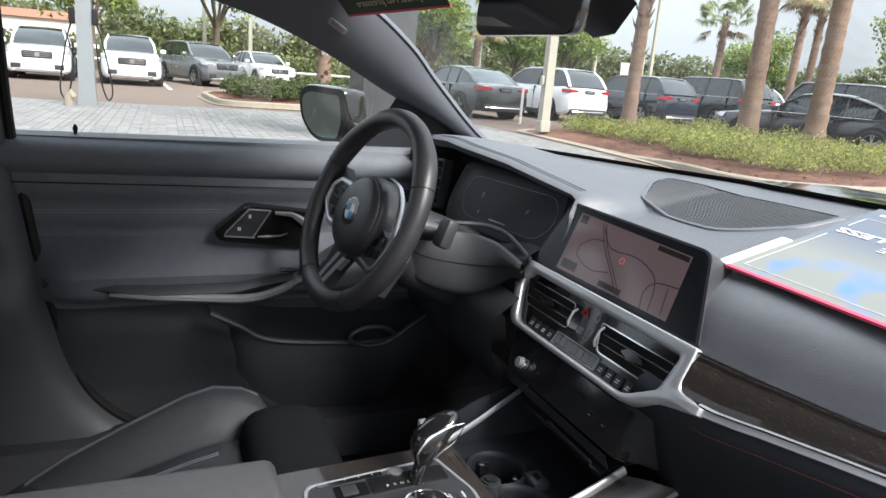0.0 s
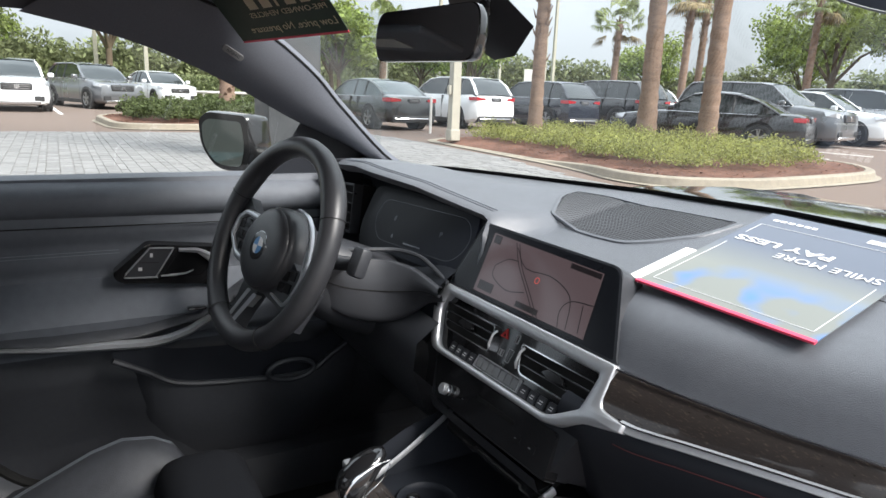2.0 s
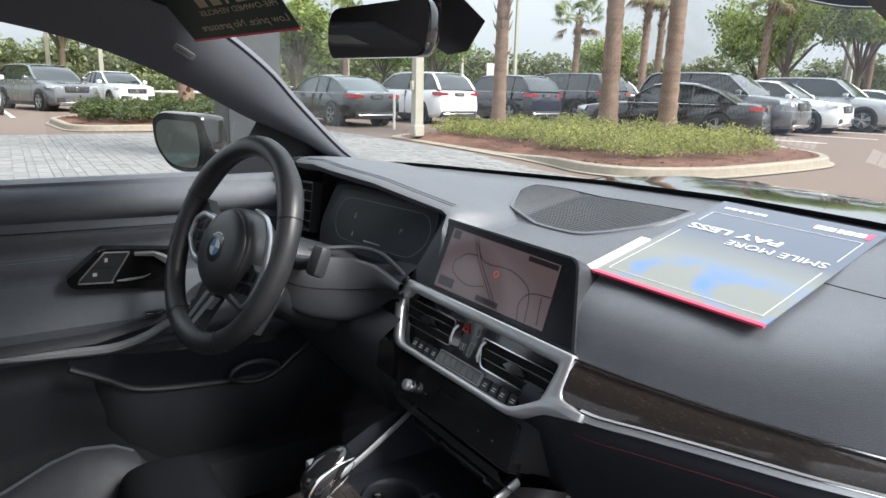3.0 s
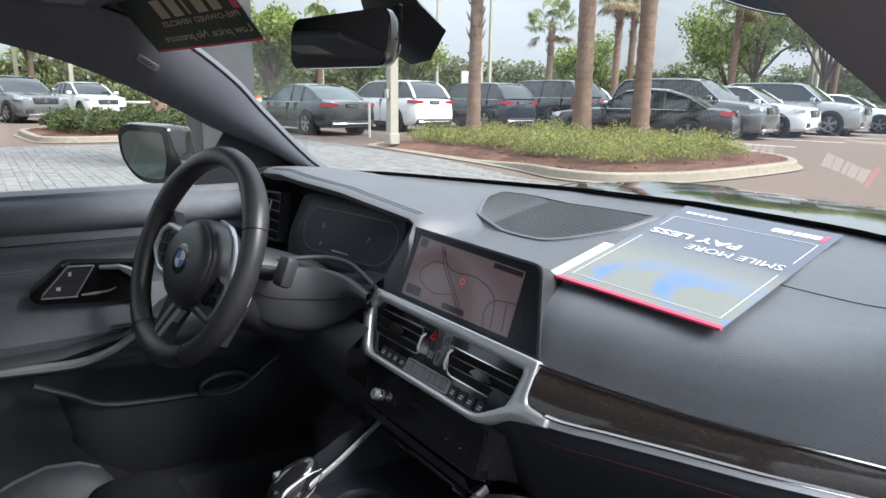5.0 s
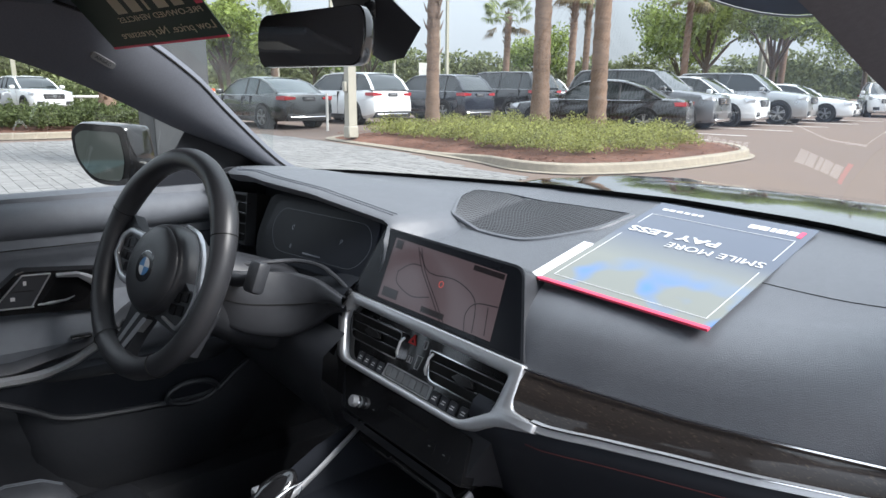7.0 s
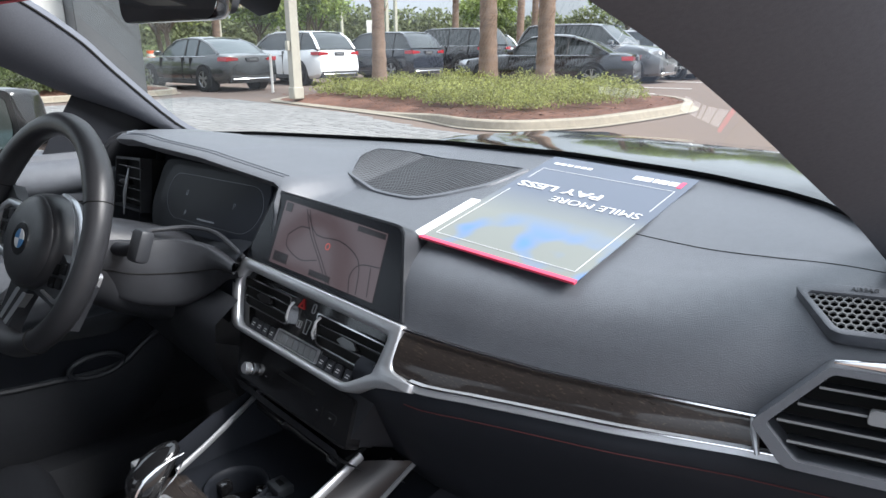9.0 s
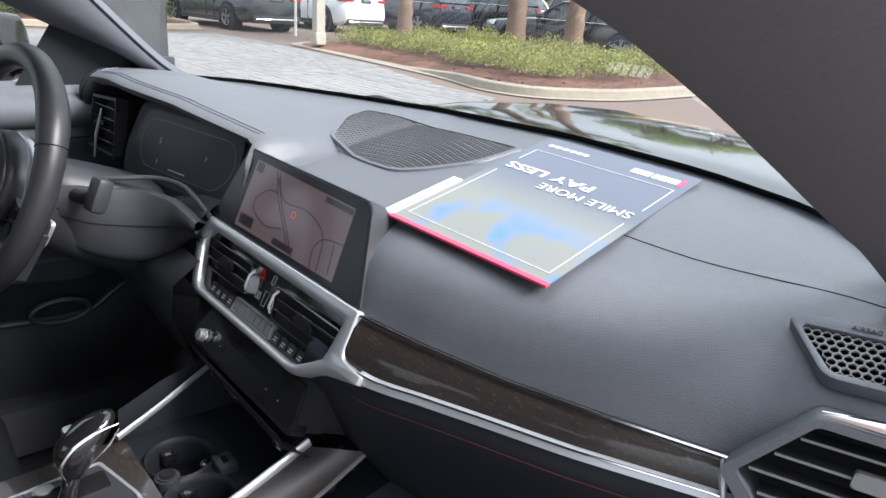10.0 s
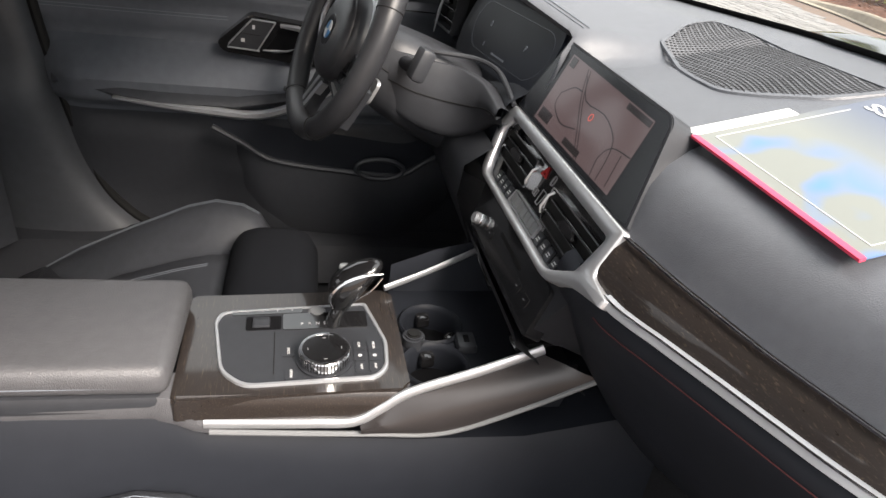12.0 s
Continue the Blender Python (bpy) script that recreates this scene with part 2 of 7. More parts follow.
def soft_frame(outer, inner, z0, z1, r=0.002, bm=None):
    """A ring between two outlines whose front edges are rounded over by r."""
    bm = bm or bmesh.new()

    def inset(a, b, d):
        return [(p[0] + (q[0] - p[0]) * min(0.45, d / max(1e-4, math.dist(p, q))), p[1] + (q[1] - p[1]) * min(0.45, d / max(1e-4, math.dist(p, q)))) for p, q in zip(a, b)]
    rings = [[(*p, z) for p in q] for q, z in ((outer, z0), (outer, z1 - r), (inset(outer, inner, r * 0.3), z1 - r * 0.3), (inset(outer, inner, r), z1), (inset(inner, outer, r), z1), (inset(inner, outer, r * 0.3), z1 - r * 0.3), (inner, z1 - r), (inner, z0))]
    return loft(rings, caps=False, bm=bm, end_closed=True)


def rounded(poly, r, n=4):
    """An outline with its corners rounded; r may be a list."""
    out, N = [], len(poly)
    for i, p in enumerate(poly):
        p, a, b = Vector((*p, 0)), Vector((*poly[i - 1], 0)), Vector((*poly[(i + 1) % N], 0))
        q = r[i] if isinstance(r, (list, tuple)) else r
        u, v = (a - p), (b - p)
        q = min(q, u.length * 0.48, v.length * 0.48)
        s, e = p + u.normalized() * q, p + v.normalized() * q
        for k in range(n + 1):
            t = k / n
            w = s * (1 - t) ** 2 + p * 2 * t * (1 - t) + e * t * t
            out.append((w.x, w.y))
    return out


def disc(r, z0, z1, n=32, bevel=0.0, m=None, bm=None, c=(0, 0)):
    return prism([(c[0] + r * math.cos(2 * math.pi * i / n), c[1] + r * math.sin(2 * math.pi * i / n)) for i in range(n)], z0, z1, bevel, m, bm)


def axes(o, u, v):
    """A pose with its x along u and its y along v."""
    u = Vector(u).normalized()
    w = u.cross(Vector(v)).normalized()
    v = w.cross(u)
    return Matrix(((u.x, v.x, w.x, o[0]), (u.y, v.y, w.y, o[1]), (u.z, v.z, w.z, o[2]), (0, 0, 0, 1)))


def writing(name, text, size, material, parent, m, shear=0.0, mirrored=False, depth=0.0003, label="", bold=0.0, fit_width=0.0):
    """Words in the built-in font as a mesh, centred on the pose m."""
    cu = bpy.data.curves.new(name, "FONT")
    cu.body, cu.size, cu.extrude, cu.align_x, cu.align_y, cu.shear, cu.offset, cu.resolution_u = text, size, depth, "CENTER", "CENTER", shear, bold, 3
    tmp = bpy.data.objects.new("tmp", cu)
    scene.collection.objects.link(tmp)
    dg = bpy.context.evaluated_depsgraph_get()
    me = bpy.data.meshes.new_from_object(tmp.evaluated_get(dg))
    bpy.data.objects.remove(tmp)
    me.materials.clear()
    me.materials.append(material)
    if fit_width and len(me.vertices):
        xs = [v.co.x for v in me.vertices]
        k = fit_width / (max(xs) - min(xs))
        for v in me.vertices:
            v.co.x *= k
    if mirrored:
        for v in me.vertices:
            v.co.x = -v.co.x
        me.flip_normals()
    ob = new(name, me)
    ob.parent = parent
    ob.matrix_basis = m
    if label:
        ob["label"] = label
    return ob


def ip(x, xs, ys):
    return float(np.interp(x, xs, ys))


def smooth01(x, a, b):
    t = min(1, max(0, (x - a) / (b - a)))
    return t * t * (3 - 2 * t)


# ---- the car that the camera looks into ----
# Windscreen base line and dash front line, across the car.
def base_y(x):
    return ip(x, (-0.72, -0.6, -0.4, -0.18, 0.1, 0.3, 0.48, 0.6, 0.70), (0.10, 0.25, 0.38, 0.43, 0.45, 0.445, 0.42, 0.34, 0.18))


def base_z(x):
    return ip(x, (-0.72, -0.4, -0.2, 0.1, 0.35, 0.5, 0.7), (1.010, 1.003, 1.009, 1.016, 1.015, 1.009, 0.992))


def trim_y(x):
    return ip(x, (-0.2, 0.19, 0.28, 0.37, 0.46, 0.56, 0.70), (-0.004, 0.0, 0.020, 0.048, 0.080, 0.120, 0.162))


def trim_z(x):
    return ip(x, (-0.2, 0.19, 0.25, 0.30, 0.37, 0.45, 0.56, 0.70), (0.872, 0.870, 0.8685, 0.8675, 0.865, 0.8655, 0.867, 0.870))


def skin_z(x):
    return ip(x, (-0.2, 0.19, 0.37, 0.56, 0.70), (0.872, 0.870, 0.872, 0.876, 0.88))


def trim_w(x):
    """Height of the oak strip along its slope."""
    return ip(x, (0.14, 0.25, 0.30, 0.37, 0.45, 0.57, 0.72), (0.049, 0.049, 0.043, 0.036, 0.033, 0.027, 0.02))


def hump(x):
    return smooth01(-x, 0.125, 0.170)


def dash_row(x):
    """The dash skin from its front lip to the windscreen, at one x."""
    h, ye, ty, tz = hump(x), base_y(x), trim_y(x), trim_z(x)
    fy = ty + (ip(x, (-0.72, -0.6, -0.5, -0.4, -0.28, -0.165), (0.0, -0.05, -0.088, -0.062, -0.012, 0.046)) - ty) * h
    pts = []
    sz = skin_z(x)
    low = [(ty + 0.004, tz), (ty + 0.012, sz + 0.020), (ty + 0.026, sz + 0.046), (ty + 0.045, sz + 0.063), (ty + 0.072, sz + 0.076), (ty + 0.105, sz + 0.085), (ty + 0.15, sz + 0.093)]
    e = smooth01(x, 0.42, 0.58)
    low = [(a, b + e * k) for (a, b), k in zip(low, (0, 0, 0.002, 0.006, 0.011, 0.016, 0.014))]
    zh = ip(x, (-0.72, -0.55, -0.45, -0.3, -0.165), (1.022, 1.040, 1.044, 1.024, 0.990))
    hood = [(fy + 0.016, zh - 0.018), (fy + 0.004, zh - 0.012), (fy, zh - 0.004), (fy + 0.008, zh + 0.001), (fy + 0.03, zh + 0.003), (fy + 0.07, zh + 0.002), (fy + 0.12, zh - 0.002)]
    for (a, b), (c, d) in zip(low, hood):
        pts.append((a + (c - a) * h, b + (d - b) * h))
    y0, z0 = pts[-1]
    ze = base_z(x)
    for k in range(1, 9):
        t = k / 8
        pts.append((y0 + (ye - y0) * t, z0 + (ze - z0) * (t + 0.2 * math.sin(math.pi * t) * (1 - h) + (smooth01(t, 0, 0.75) - t) * h)))
    return [(x, y, z) for y, z in pts] + [(x, ye + 0.012, ze - 0.03)]


dash = thing("dashboard", "black soft-skinned dashboard with satin silver and dark oak trim", "dashboard")
xs = [-0.72 + 1.42 * i / 120 for i in range(121)]
part("dash_top", loft([dash_row(x) for x in xs], ring_closed=False), PAD, dash, "grained black upper dash skin", sharp=60)
# seam across the passenger side of the dash skin
seam = [(0.30, 0.224, 0), (0.37, 0.230, 0), (0.44, 0.241, 0), (0.50, 0.251, 0), (0.574, 0.261, 0), (0.64, 0.266, 0)]


def top_z(x, y):
    r = dash_row(x)
    k = max(range(len(r)), key=lambda i: -r[i][1])
    return ip(y, [p[1] for p in r[k:-1]], [p[2] for p in r[k:-1]])


part("seam", tube([(x, y, top_z(x, y) + 0.0002) for x, y, _ in spline(seam, 20)], 0.0006, 6), RUBBER, dash)
for off in (0.010, 0.018):
    run = []
    for i in range(60):
        x = -0.66 + 0.486 * i / 59
        r = dash_row(x)
        k = 3 if off < 0.015 else 4
        run.append((x, r[3][1] + off, ip(r[3][1] + off, [p[1] for p in r[3:8]], [p[2] for p in r[3:8]]) + 0.0007))
    part("stitching", tube(run, 0.0008, 5), STITCH, dash, "double grey stitch row along the hood edge")

# lower passenger panel, glove box and knee panel
rows = []
for i in range(61):
    x = 0.14 + 0.58 * i / 60
    ty, tz = trim_y(x), trim_z(x)
    wh = trim_w(x)
    b = (ty - wh * 0.53, tz - wh * 0.93)
    rows.append([(x, b[0] + 0.004, b[1]), (x, b[0] - 0.006, b[1] - 0.006), (x, b[0] - 0.012, b[1] - 0.02), (x, b[0] - 0.008, b[1] - 0.045),
                 (x, b[0] + 0.012, b[1] - 0.085), (x, b[0] + 0.04, b[1] - 0.14), (x, b[0] + 0.08, b[1] - 0.20), (x, b[0] + 0.17, b[1] - 0.25), (x, b[0] + 0.30, b[1] - 0.26)])
part("glovebox_panel", loft(rows, ring_closed=False), CAVE, dash, "black lower passenger panel with glove box", sharp=60)
run, red = [], []
for i in range(60):
    x = 0.230 + 0.475 * i / 59
    ty, tz = trim_y(x), trim_z(x)
    wh = trim_w(x)
    run.append((x, ty - wh * 0.53 - 0.003, tz - wh * 0.93))
    red.append((x, ty - wh * 0.53 - 0.0119, tz - wh * 0.93 - 0.0265))
part("lower_silver_strip", loft([[(x, y + 0.004, z + 0.001), (x, y - 0.004, z - 0.0005), (x, y - 0.004 - 0.004 * k, z - 0.001 - 0.0062 * k), (x, y - 0.002 - 0.004 * k, z - 0.0015 - 0.0075 * k), (x, y + 0.004, z - 0.008 * k)] for (x, y, z), k in zip(run, [1.0 - 0.4 * i / 59 for i in range(60)])]), SILVER, dash, "satin silver strip under the oak trim", sharp=30)
part("strip_edge", tube([(x, y - 0.0038, z) for x, y, z in run], 0.0012, 6), CHROME, dash, "bright polished edge of the silver strip")
part("red_piping", tube(red, 0.0007, 5), REDLINE, dash)
part("upper_silver_strip", tube([(x, trim_y(x) - 0.002, trim_z(x) + 0.0005) for x in (0.19 + 0.375 * i / 30 for i in range(31))], 0.0017, 6), CHROME, dash)
rows = []
for i in range(41):
    x = 0.192 + 0.375 * i / 40
    ty, tz = trim_y(x), trim_z(x)
    wh = trim_w(x)
    rows.append([(x, ty + 0.003, tz), (x, ty - wh * 0.15 - 0.003, tz - wh * 0.24), (x, ty - wh * 0.36 - 0.003, tz - wh * 0.62), (x, ty - wh * 0.53, tz - wh * 0.93)])
part("oak_trim", loft(rows, ring_closed=False), WOOD, dash, "dark open-pore oak trim strip", sharp=60)
part("trim_end_cap", tube([(0.560, 0.112, 0.868), (0.567, 0.105, 0.857), (0.574, 0.098, 0.842)], [0.0015, 0.004, 0.002], 8), SILVER, dash)

# centre stack: its own plane, x across, y up the slope, z towards the seats
STACK = axes((0, -0.004, 0.872), (1, 0.03, 0), (0, 0.45, 0.893))
stack = thing("centre_stack", "black centre stack with air vents inside a satin silver surround", "console", m=STACK)
S_OUT = rounded([(-0.190, 0.002), (-0.203, -0.034), (-0.160, -0.104), (0.138, -0.104), (0.186, -0.078), (0.240, -0.0655), (0.240, -0.0560), (0.199, -0.052), (0.196, 0.002)], [0.006, 0.012, 0.02, 0.02, 0.02, 0.001, 0.001, 0.010, 0.004], 4)
S_IN = rounded([(-0.168, -0.014), (-0.180, -0.036), (-0.146, -0.095), (0.126, -0.095), (0.160, -0.073), (0.1690, -0.067), (0.1715, -0.063), (0.1740, -0.055), (0.180, -0.016)], [0.006, 0.010, 0.014, 0.016, 0.004, 0.002, 0.002, 0.003, 0.008], 4)
part("backing", prism(rounded([(-0.196, 0.0), (-0.198, -0.036), (-0.128, -0.168), (0.150, -0.168), (0.186, -0.07), (0.190, 0.0)], 0.01), -0.06, -0.014), DKPLASTIC, stack)
part("core", prism(rounded([(-0.205, 0.0), (-0.212, -0.036), (-0.155, -0.166), (0.150, -0.166), (0.186, -0.07), (0.190, 0.0)], 0.01), -0.30, -0.058), DKPLASTIC, stack)
part("silver_surround", soft_frame(S_OUT, S_IN, -0.012, 0.006, 0.0035), SILVER, stack, "satin silver frame round the vents", sharp=60)
part("switch_panel", prism(S_IN, -0.03, -0.006), GLOSS, stack, "black switch panel")


def vent(name, poly, parent, slats, tab, label, rim=None, edge=None):
    v = part(name, frame_of(poly, [(sum(p[0] for p in poly) / len(poly) + (x - sum(p[0] for p in poly) / len(poly)) * 0.974, sum(p[1] for p in poly) / len(poly) + (y - sum(p[1] for p in poly) / len(poly)) * 0.905) for x, y in poly], -0.02, 0.0022), rim or CHROME, parent, label)
    x0, x1 = min(p[0] for p in poly), max(p[0] for p in poly)
    y0, y1 = min(p[1] for p in poly), max(p[1] for p in poly)
    # Flat black plate stands for the shade inside the duct.
    part("duct", prism([(x * 0.99 + 0.01 * (x0 + x1) / 2, y) for x, y in poly], -0.05, -0.0055 if parent is stack else -0.02), RUBBER, v)
    for k in range(slats):
        y = y0 + (y1 - y0) * (k + 1) / (slats + 1)
        c = [p[0] for p in poly]
        inset = 0.010
        part("slat", box(x0 + inset, x1 - inset, y - 0.0012, y + 0.0012, -0.0052, -0.0005, 0.0006, 1), GLOSS, v)
        part("slat_edge", box(x0 + inset, x1 - inset, y - 0.0012, y - 0.0004, -0.0005, 0.0004), edge or PLASTIC, v)
    part("tab", prism(rounded([(tab - 0.022, (y0 + y1) / 2 - 0.001), (tab - 0.004, (y0 + y1) / 2 - 0.006), (tab + 0.022, (y0 + y1) / 2 - 0.003), (tab + 0.012, (y0 + y1) / 2 + 0.005), (tab - 0.012, (y0 + y1) / 2 + 0.006)], 0.002), -0.005, 0.004, 0.0025), GLOSS, v, "faceted gloss vent tab")
    return v


vl = rounded([(-0.170, -0.024), (-0.036, -0.024), (-0.026, -0.064), (-0.150, -0.064)], [0.008, 0.005, 0.010, 0.012], 3)
vr = rounded([(0.030, -0.028), (0.178, -0.028), (0.182, -0.046), (0.157, -0.068), (0.046, -0.068)], [0.006, 0.006, 0.006, 0.012, 0.010], 3)
vent("air_vent", vl, stack, 2, -0.10, "black air vent with chrome rim")
vent("air_vent", vr, stack, 2, 0.11, "black air vent with chrome rim")
for x, y in ((-0.031, -0.045), (0.037, -0.048)):
    part("vent_wheel", tube([(x, y + 0.015, -0.001), (x, y + 0.008, 0.004), (x, y - 0.008, 0.004), (x, y - 0.015, -0.001)], 0.0019, 8), SILVER, stack, "ribbed chrome vent wheel")
HAZ = mat("red warning paint", (0.40, 0.02, 0.02), 0.5, vary=0.05)
part("hazard_button", frame_of([(-0.024, -0.034), (-0.008, -0.034), (-0.016, -0.020)], [(-0.0205, -0.032), (-0.0115, -0.032), (-0.016, -0.0245)], -0.006, -0.0035), HAZ, stack, "red warning triangle")
part("lock_button", frame_of(rounded([(0.008, -0.034), (0.016, -0.034), (0.016, -0.020), (0.008, -0.020)], 0.004), rounded([(0.0095, -0.0325), (0.0145, -0.0325), (0.0145, -0.0215), (0.0095, -0.0215)], 0.003), -0.006, -0.0045), GREYMARK, stack)
for x in (-0.012, 0.028):
    for a, b in ((0, 1), (1, 1)):
        part("temperature_digit", frame_of(rounded([(x + a * 0.006 - 0.003, -0.060), (x + a * 0.006 + 0.002, -0.060), (x + a * 0.006 + 0.002, -0.050), (x + a * 0.006 - 0.003, -0.050)], 0.0005), rounded([(x + a * 0.006 - 0.002, -0.059), (x + a * 0.006 + 0.001, -0.059), (x + a * 0.006 + 0.001, -0.051), (x + a * 0.006 - 0.002, -0.051)], 0.0005), -0.006, -0.0052), GREYMARK, stack)
part("fan_bar", frame_of([(0.004, -0.064), (0.013, -0.064), (0.016, -0.044), (0.003, -0.044)], [(0.005, -0.063), (0.012, -0.063), (0.0148, -0.045), (0.0042, -0.045)], -0.006, -0.0052), GREYMARK, stack)
for x in (-0.114, -0.097, -0.080, -0.062, 0.066, 0.085, 0.103, 0.124):
    b = part("climate_button", prism(rounded([(x - 0.007, -0.093), (x + 0.007, -0.093), (x + 0.007, -0.077), (x - 0.007, -0.077)], 0.0015), -0.006, -0.003, 0.0008), PLASTIC, stack)
    part("legend", box(x - 0.004, x + 0.003, -0.088, -0.0865, -0.0032, -0.0026, bm=box(x - 0.0025, x + 0.004, -0.0845, -0.083, -0.0032, -0.0026)), WHITEMARK, b)
plate = part("preset_plate", frame_of(rounded([(-0.052, -0.093), (0.054, -0.093), (0.054, -0.073), (-0.048, -0.073)], 0.002), rounded([(-0.0505, -0.0915), (0.0525, -0.0915), (0.0525, -0.0745), (-0.0465, -0.0745)], 0.002), -0.006, -0.002), SILVER, stack, "row of slim preset keys in a bright frame")
for i in range(7):
    x = -0.047 + i * 0.0142
    part("preset_key", prism([(x, -0.0905), (x + 0.0128, -0.0905), (x + 0.0128, -0.0755), (x, -0.0755)], -0.006, -0.0025, 0.0006), GREYTRIM, plate)

# lower switch panel with the round volume knob
part("lower_panel", prism(rounded([(-0.150, -0.108), (0.146, -0.108), (0.158, -0.168), (-0.108, -0.168)], 0.006), -0.03, -0.008, 0.002), GLOSS, stack, "gloss black lower switch strip")
knob = part("volume_knob", disc(0.0085, -0.012, 0.006, 28, 0.002, Matrix.Translation((-0.084, -0.146, 0.002))), SILVER, stack, "silver volume knob with chrome ring")
part("ring", disc(0.0098, -0.006, -0.002, 28, 0.001, Matrix.Translation((-0.084, -0.146, 0.002))), CHROME, knob)
part("media_slot", box(-0.020, 0.070, -0.132, -0.126, -0.009, -0.0070, 0.001, 1), RUBBER, stack)
for x in (-0.045, 0.085, 0.115):
    b = part("media_button", prism(rounded([(x - 0.010, -0.150), (x + 0.010, -0.150), (x + 0.010, -0.138), (x - 0.010, -0.138)], 0.002), -0.012, -0.0072, 0.001), GLOSS, stack)
    part("legend", box(x - 0.002, x + 0.002, -0.1445, -0.1435, -0.0067, -0.0061), GREYTRIM, b)

# infotainment screen
screen = thing("infotainment_screen", "wide infotainment display showing a road map on the dash", "screen", m=STACK)
B_OUT = rounded([(-0.167, 0.118), (0.141, 0.116), (0.192, 0.003), (-0.190, 0.003)], [0.004, 0.016, 0.003, 0.003], 5)
part("housing", prism(B_OUT, -0.045, 0.002, 0.003), PLASTIC, screen)
B_IN = rounded([(-0.163, 0.1145), (0.138, 0.1125), (0.186, 0.0055), (-0.185, 0.0055)], [0.003, 0.014, 0.003, 0.003], 5)
part("glass", prism(B_IN, 0.0, 0.0028), SCREENGLASS, screen, "dark display glass")
MAPBG = glow("map ground", (0.190, 0.135, 0.142), 0.14)
MAPROAD = glow("map road", (0.06, 0.048, 0.055), 0.06)
MAPBAR = glow("map bar", (0.06, 0.048, 0.052), 0.06)
MAPRED = glow("map arrow", (0.55, 0.10, 0.08), 0.25)


def mp(s, t):
    """Map place from shares of its width and height."""
    a, b, c, d = (-0.130, 0.106), (0.117, 0.101), (0.130, 0.012), (-0.121, 0.010)
    return tuple((a[k] * (1 - s) + b[k] * s) * (1 - t) + (d[k] * (1 - s) + c[k] * s) * t for k in (0, 1))


def ribbon(pts, w, z, bm=None):
    bm = bm or bmesh.new()
    P = [Vector((*p, 0)) for p in pts]
    last = None
    for i, p in enumerate(P):
        d = (P[min(i + 1, len(P) - 1)] - P[max(i - 1, 0)]).normalized()
        s = Vector((-d.y, d.x, 0)) * w / 2
        a, b = bm.verts.new((*(p + s).xy, z)), bm.verts.new((*(p - s).xy, z))
        if last:
            bm.faces.new((last[0], last[1], b, a))
        last = (a, b)
    return bm


part("map", prism([mp(0, 0), mp(1, 0), mp(1, 1), mp(0, 1)], 0.0022, 0.0031), MAPBG, screen, "dim reddish map")
for line in ([(0.24, 0.03), (0.33, 0.35), (0.48, 0.7), (0.60, 1.0)], [(0.27, 0.03), (0.36, 0.35), (0.51, 0.7), (0.63, 1.0)],
             [(0.27, 0.1), (0.40, 0.36), (0.62, 0.33), (0.78, 0.44), (0.84, 0.62), (0.86, 0.98)], [(0.12, 0.5), (0.22, 0.33), (0.32, 0.3)],
             [(0.12, 0.5), (0.14, 0.68), (0.30, 0.8), (0.46, 0.72)], [(1.0, 0.5), (0.84, 0.56), (0.78, 0.75), (0.80, 1.0)], [(0.93, 0.55), (0.95, 0.95)]):
    part("map_road", ribbon([mp(*p[:2]) for p in spline([(a, b, 0) for a, b in line], 16)], 0.0015, 0.0034), MAPROAD, screen)
for a, b, c, d in ((0.75, 0.02, 0.99, 0.10), (0.03, 0.80, 0.18, 0.95), (0.42, 0.88, 0.62, 0.97), (0.02, 0.02, 0.09, 0.16)):
    part("map_bar", prism([mp(a, b), mp(c, b), mp(c, d), mp(a, d)], 0.003, 0.0036), MAPBAR, screen)
ar = mp(0.53, 0.47)
part("map_arrow", frame_of([(ar[0] + 0.005 * math.cos(i), ar[1] + 0.005 * math.sin(i)) for i in np.arange(0, 6.2, 0.5)], [(ar[0] + 0.0038 * math.cos(i), ar[1] + 0.0038 * math.sin(i)) for i in np.arange(0, 6.2, 0.5)], 0.003, 0.0037), MAPRED, screen)

# instrument cluster in its cave
CLU = axes((-0.318, -0.004, 0.935), (1, 0.185, 0), (0, 0.40, 0.917))
cluster = thing("instrument_cluster", "dark digital instrument cluster behind the steering wheel", "instrument panel", m=CLU)
co = rounded([(-0.175, 0.068), (0.150, 0.068), (0.158, -0.01), (0.145, -0.068), (-0.16, -0.068), (-0.185, -0.02)], 0.025, 5)
part("housing", prism(co, -0.05, -0.004), CAVE, cluster)
ci = rounded([(-0.140, 0.060), (0.140, 0.060), (0.146, 0.01), (0.132, -0.056), (-0.142, -0.056), (-0.160, 0.0)], 0.022, 5)
CLUSTER = mat("smoked cluster glass", (0.008, 0.010, 0.016), 0.32, vary=0.1, spec=0.16)
part("display", prism(ci, -0.006, 0.0), CLUSTER, cluster, "smoked display glass")
DIAL = glow("dim dial legend", (0.16, 0.18, 0.22), 0.07)
part("dial_line", frame_of(rounded([(-0.125, 0.045), (0.120, 0.045), (0.140, 0.006), (0.110, -0.036), (-0.112, -0.036), (-0.140, 0.004)], 0.03, 5), rounded([(-0.1246, 0.0446), (0.1196, 0.0446), (0.1396, 0.006), (0.1096, -0.0356), (-0.1116, -0.0356), (-0.1396, 0.004)], 0.03, 5), 0.0, 0.0005), DIAL, cluster)
writing("gear_letter", "P", 0.014, DIAL, cluster, pose(0.062, 0.005, 0.0006))
writing("speed_digit", "0", 0.014, DIAL, cluster, pose(-0.075, 0.012, 0.0006))
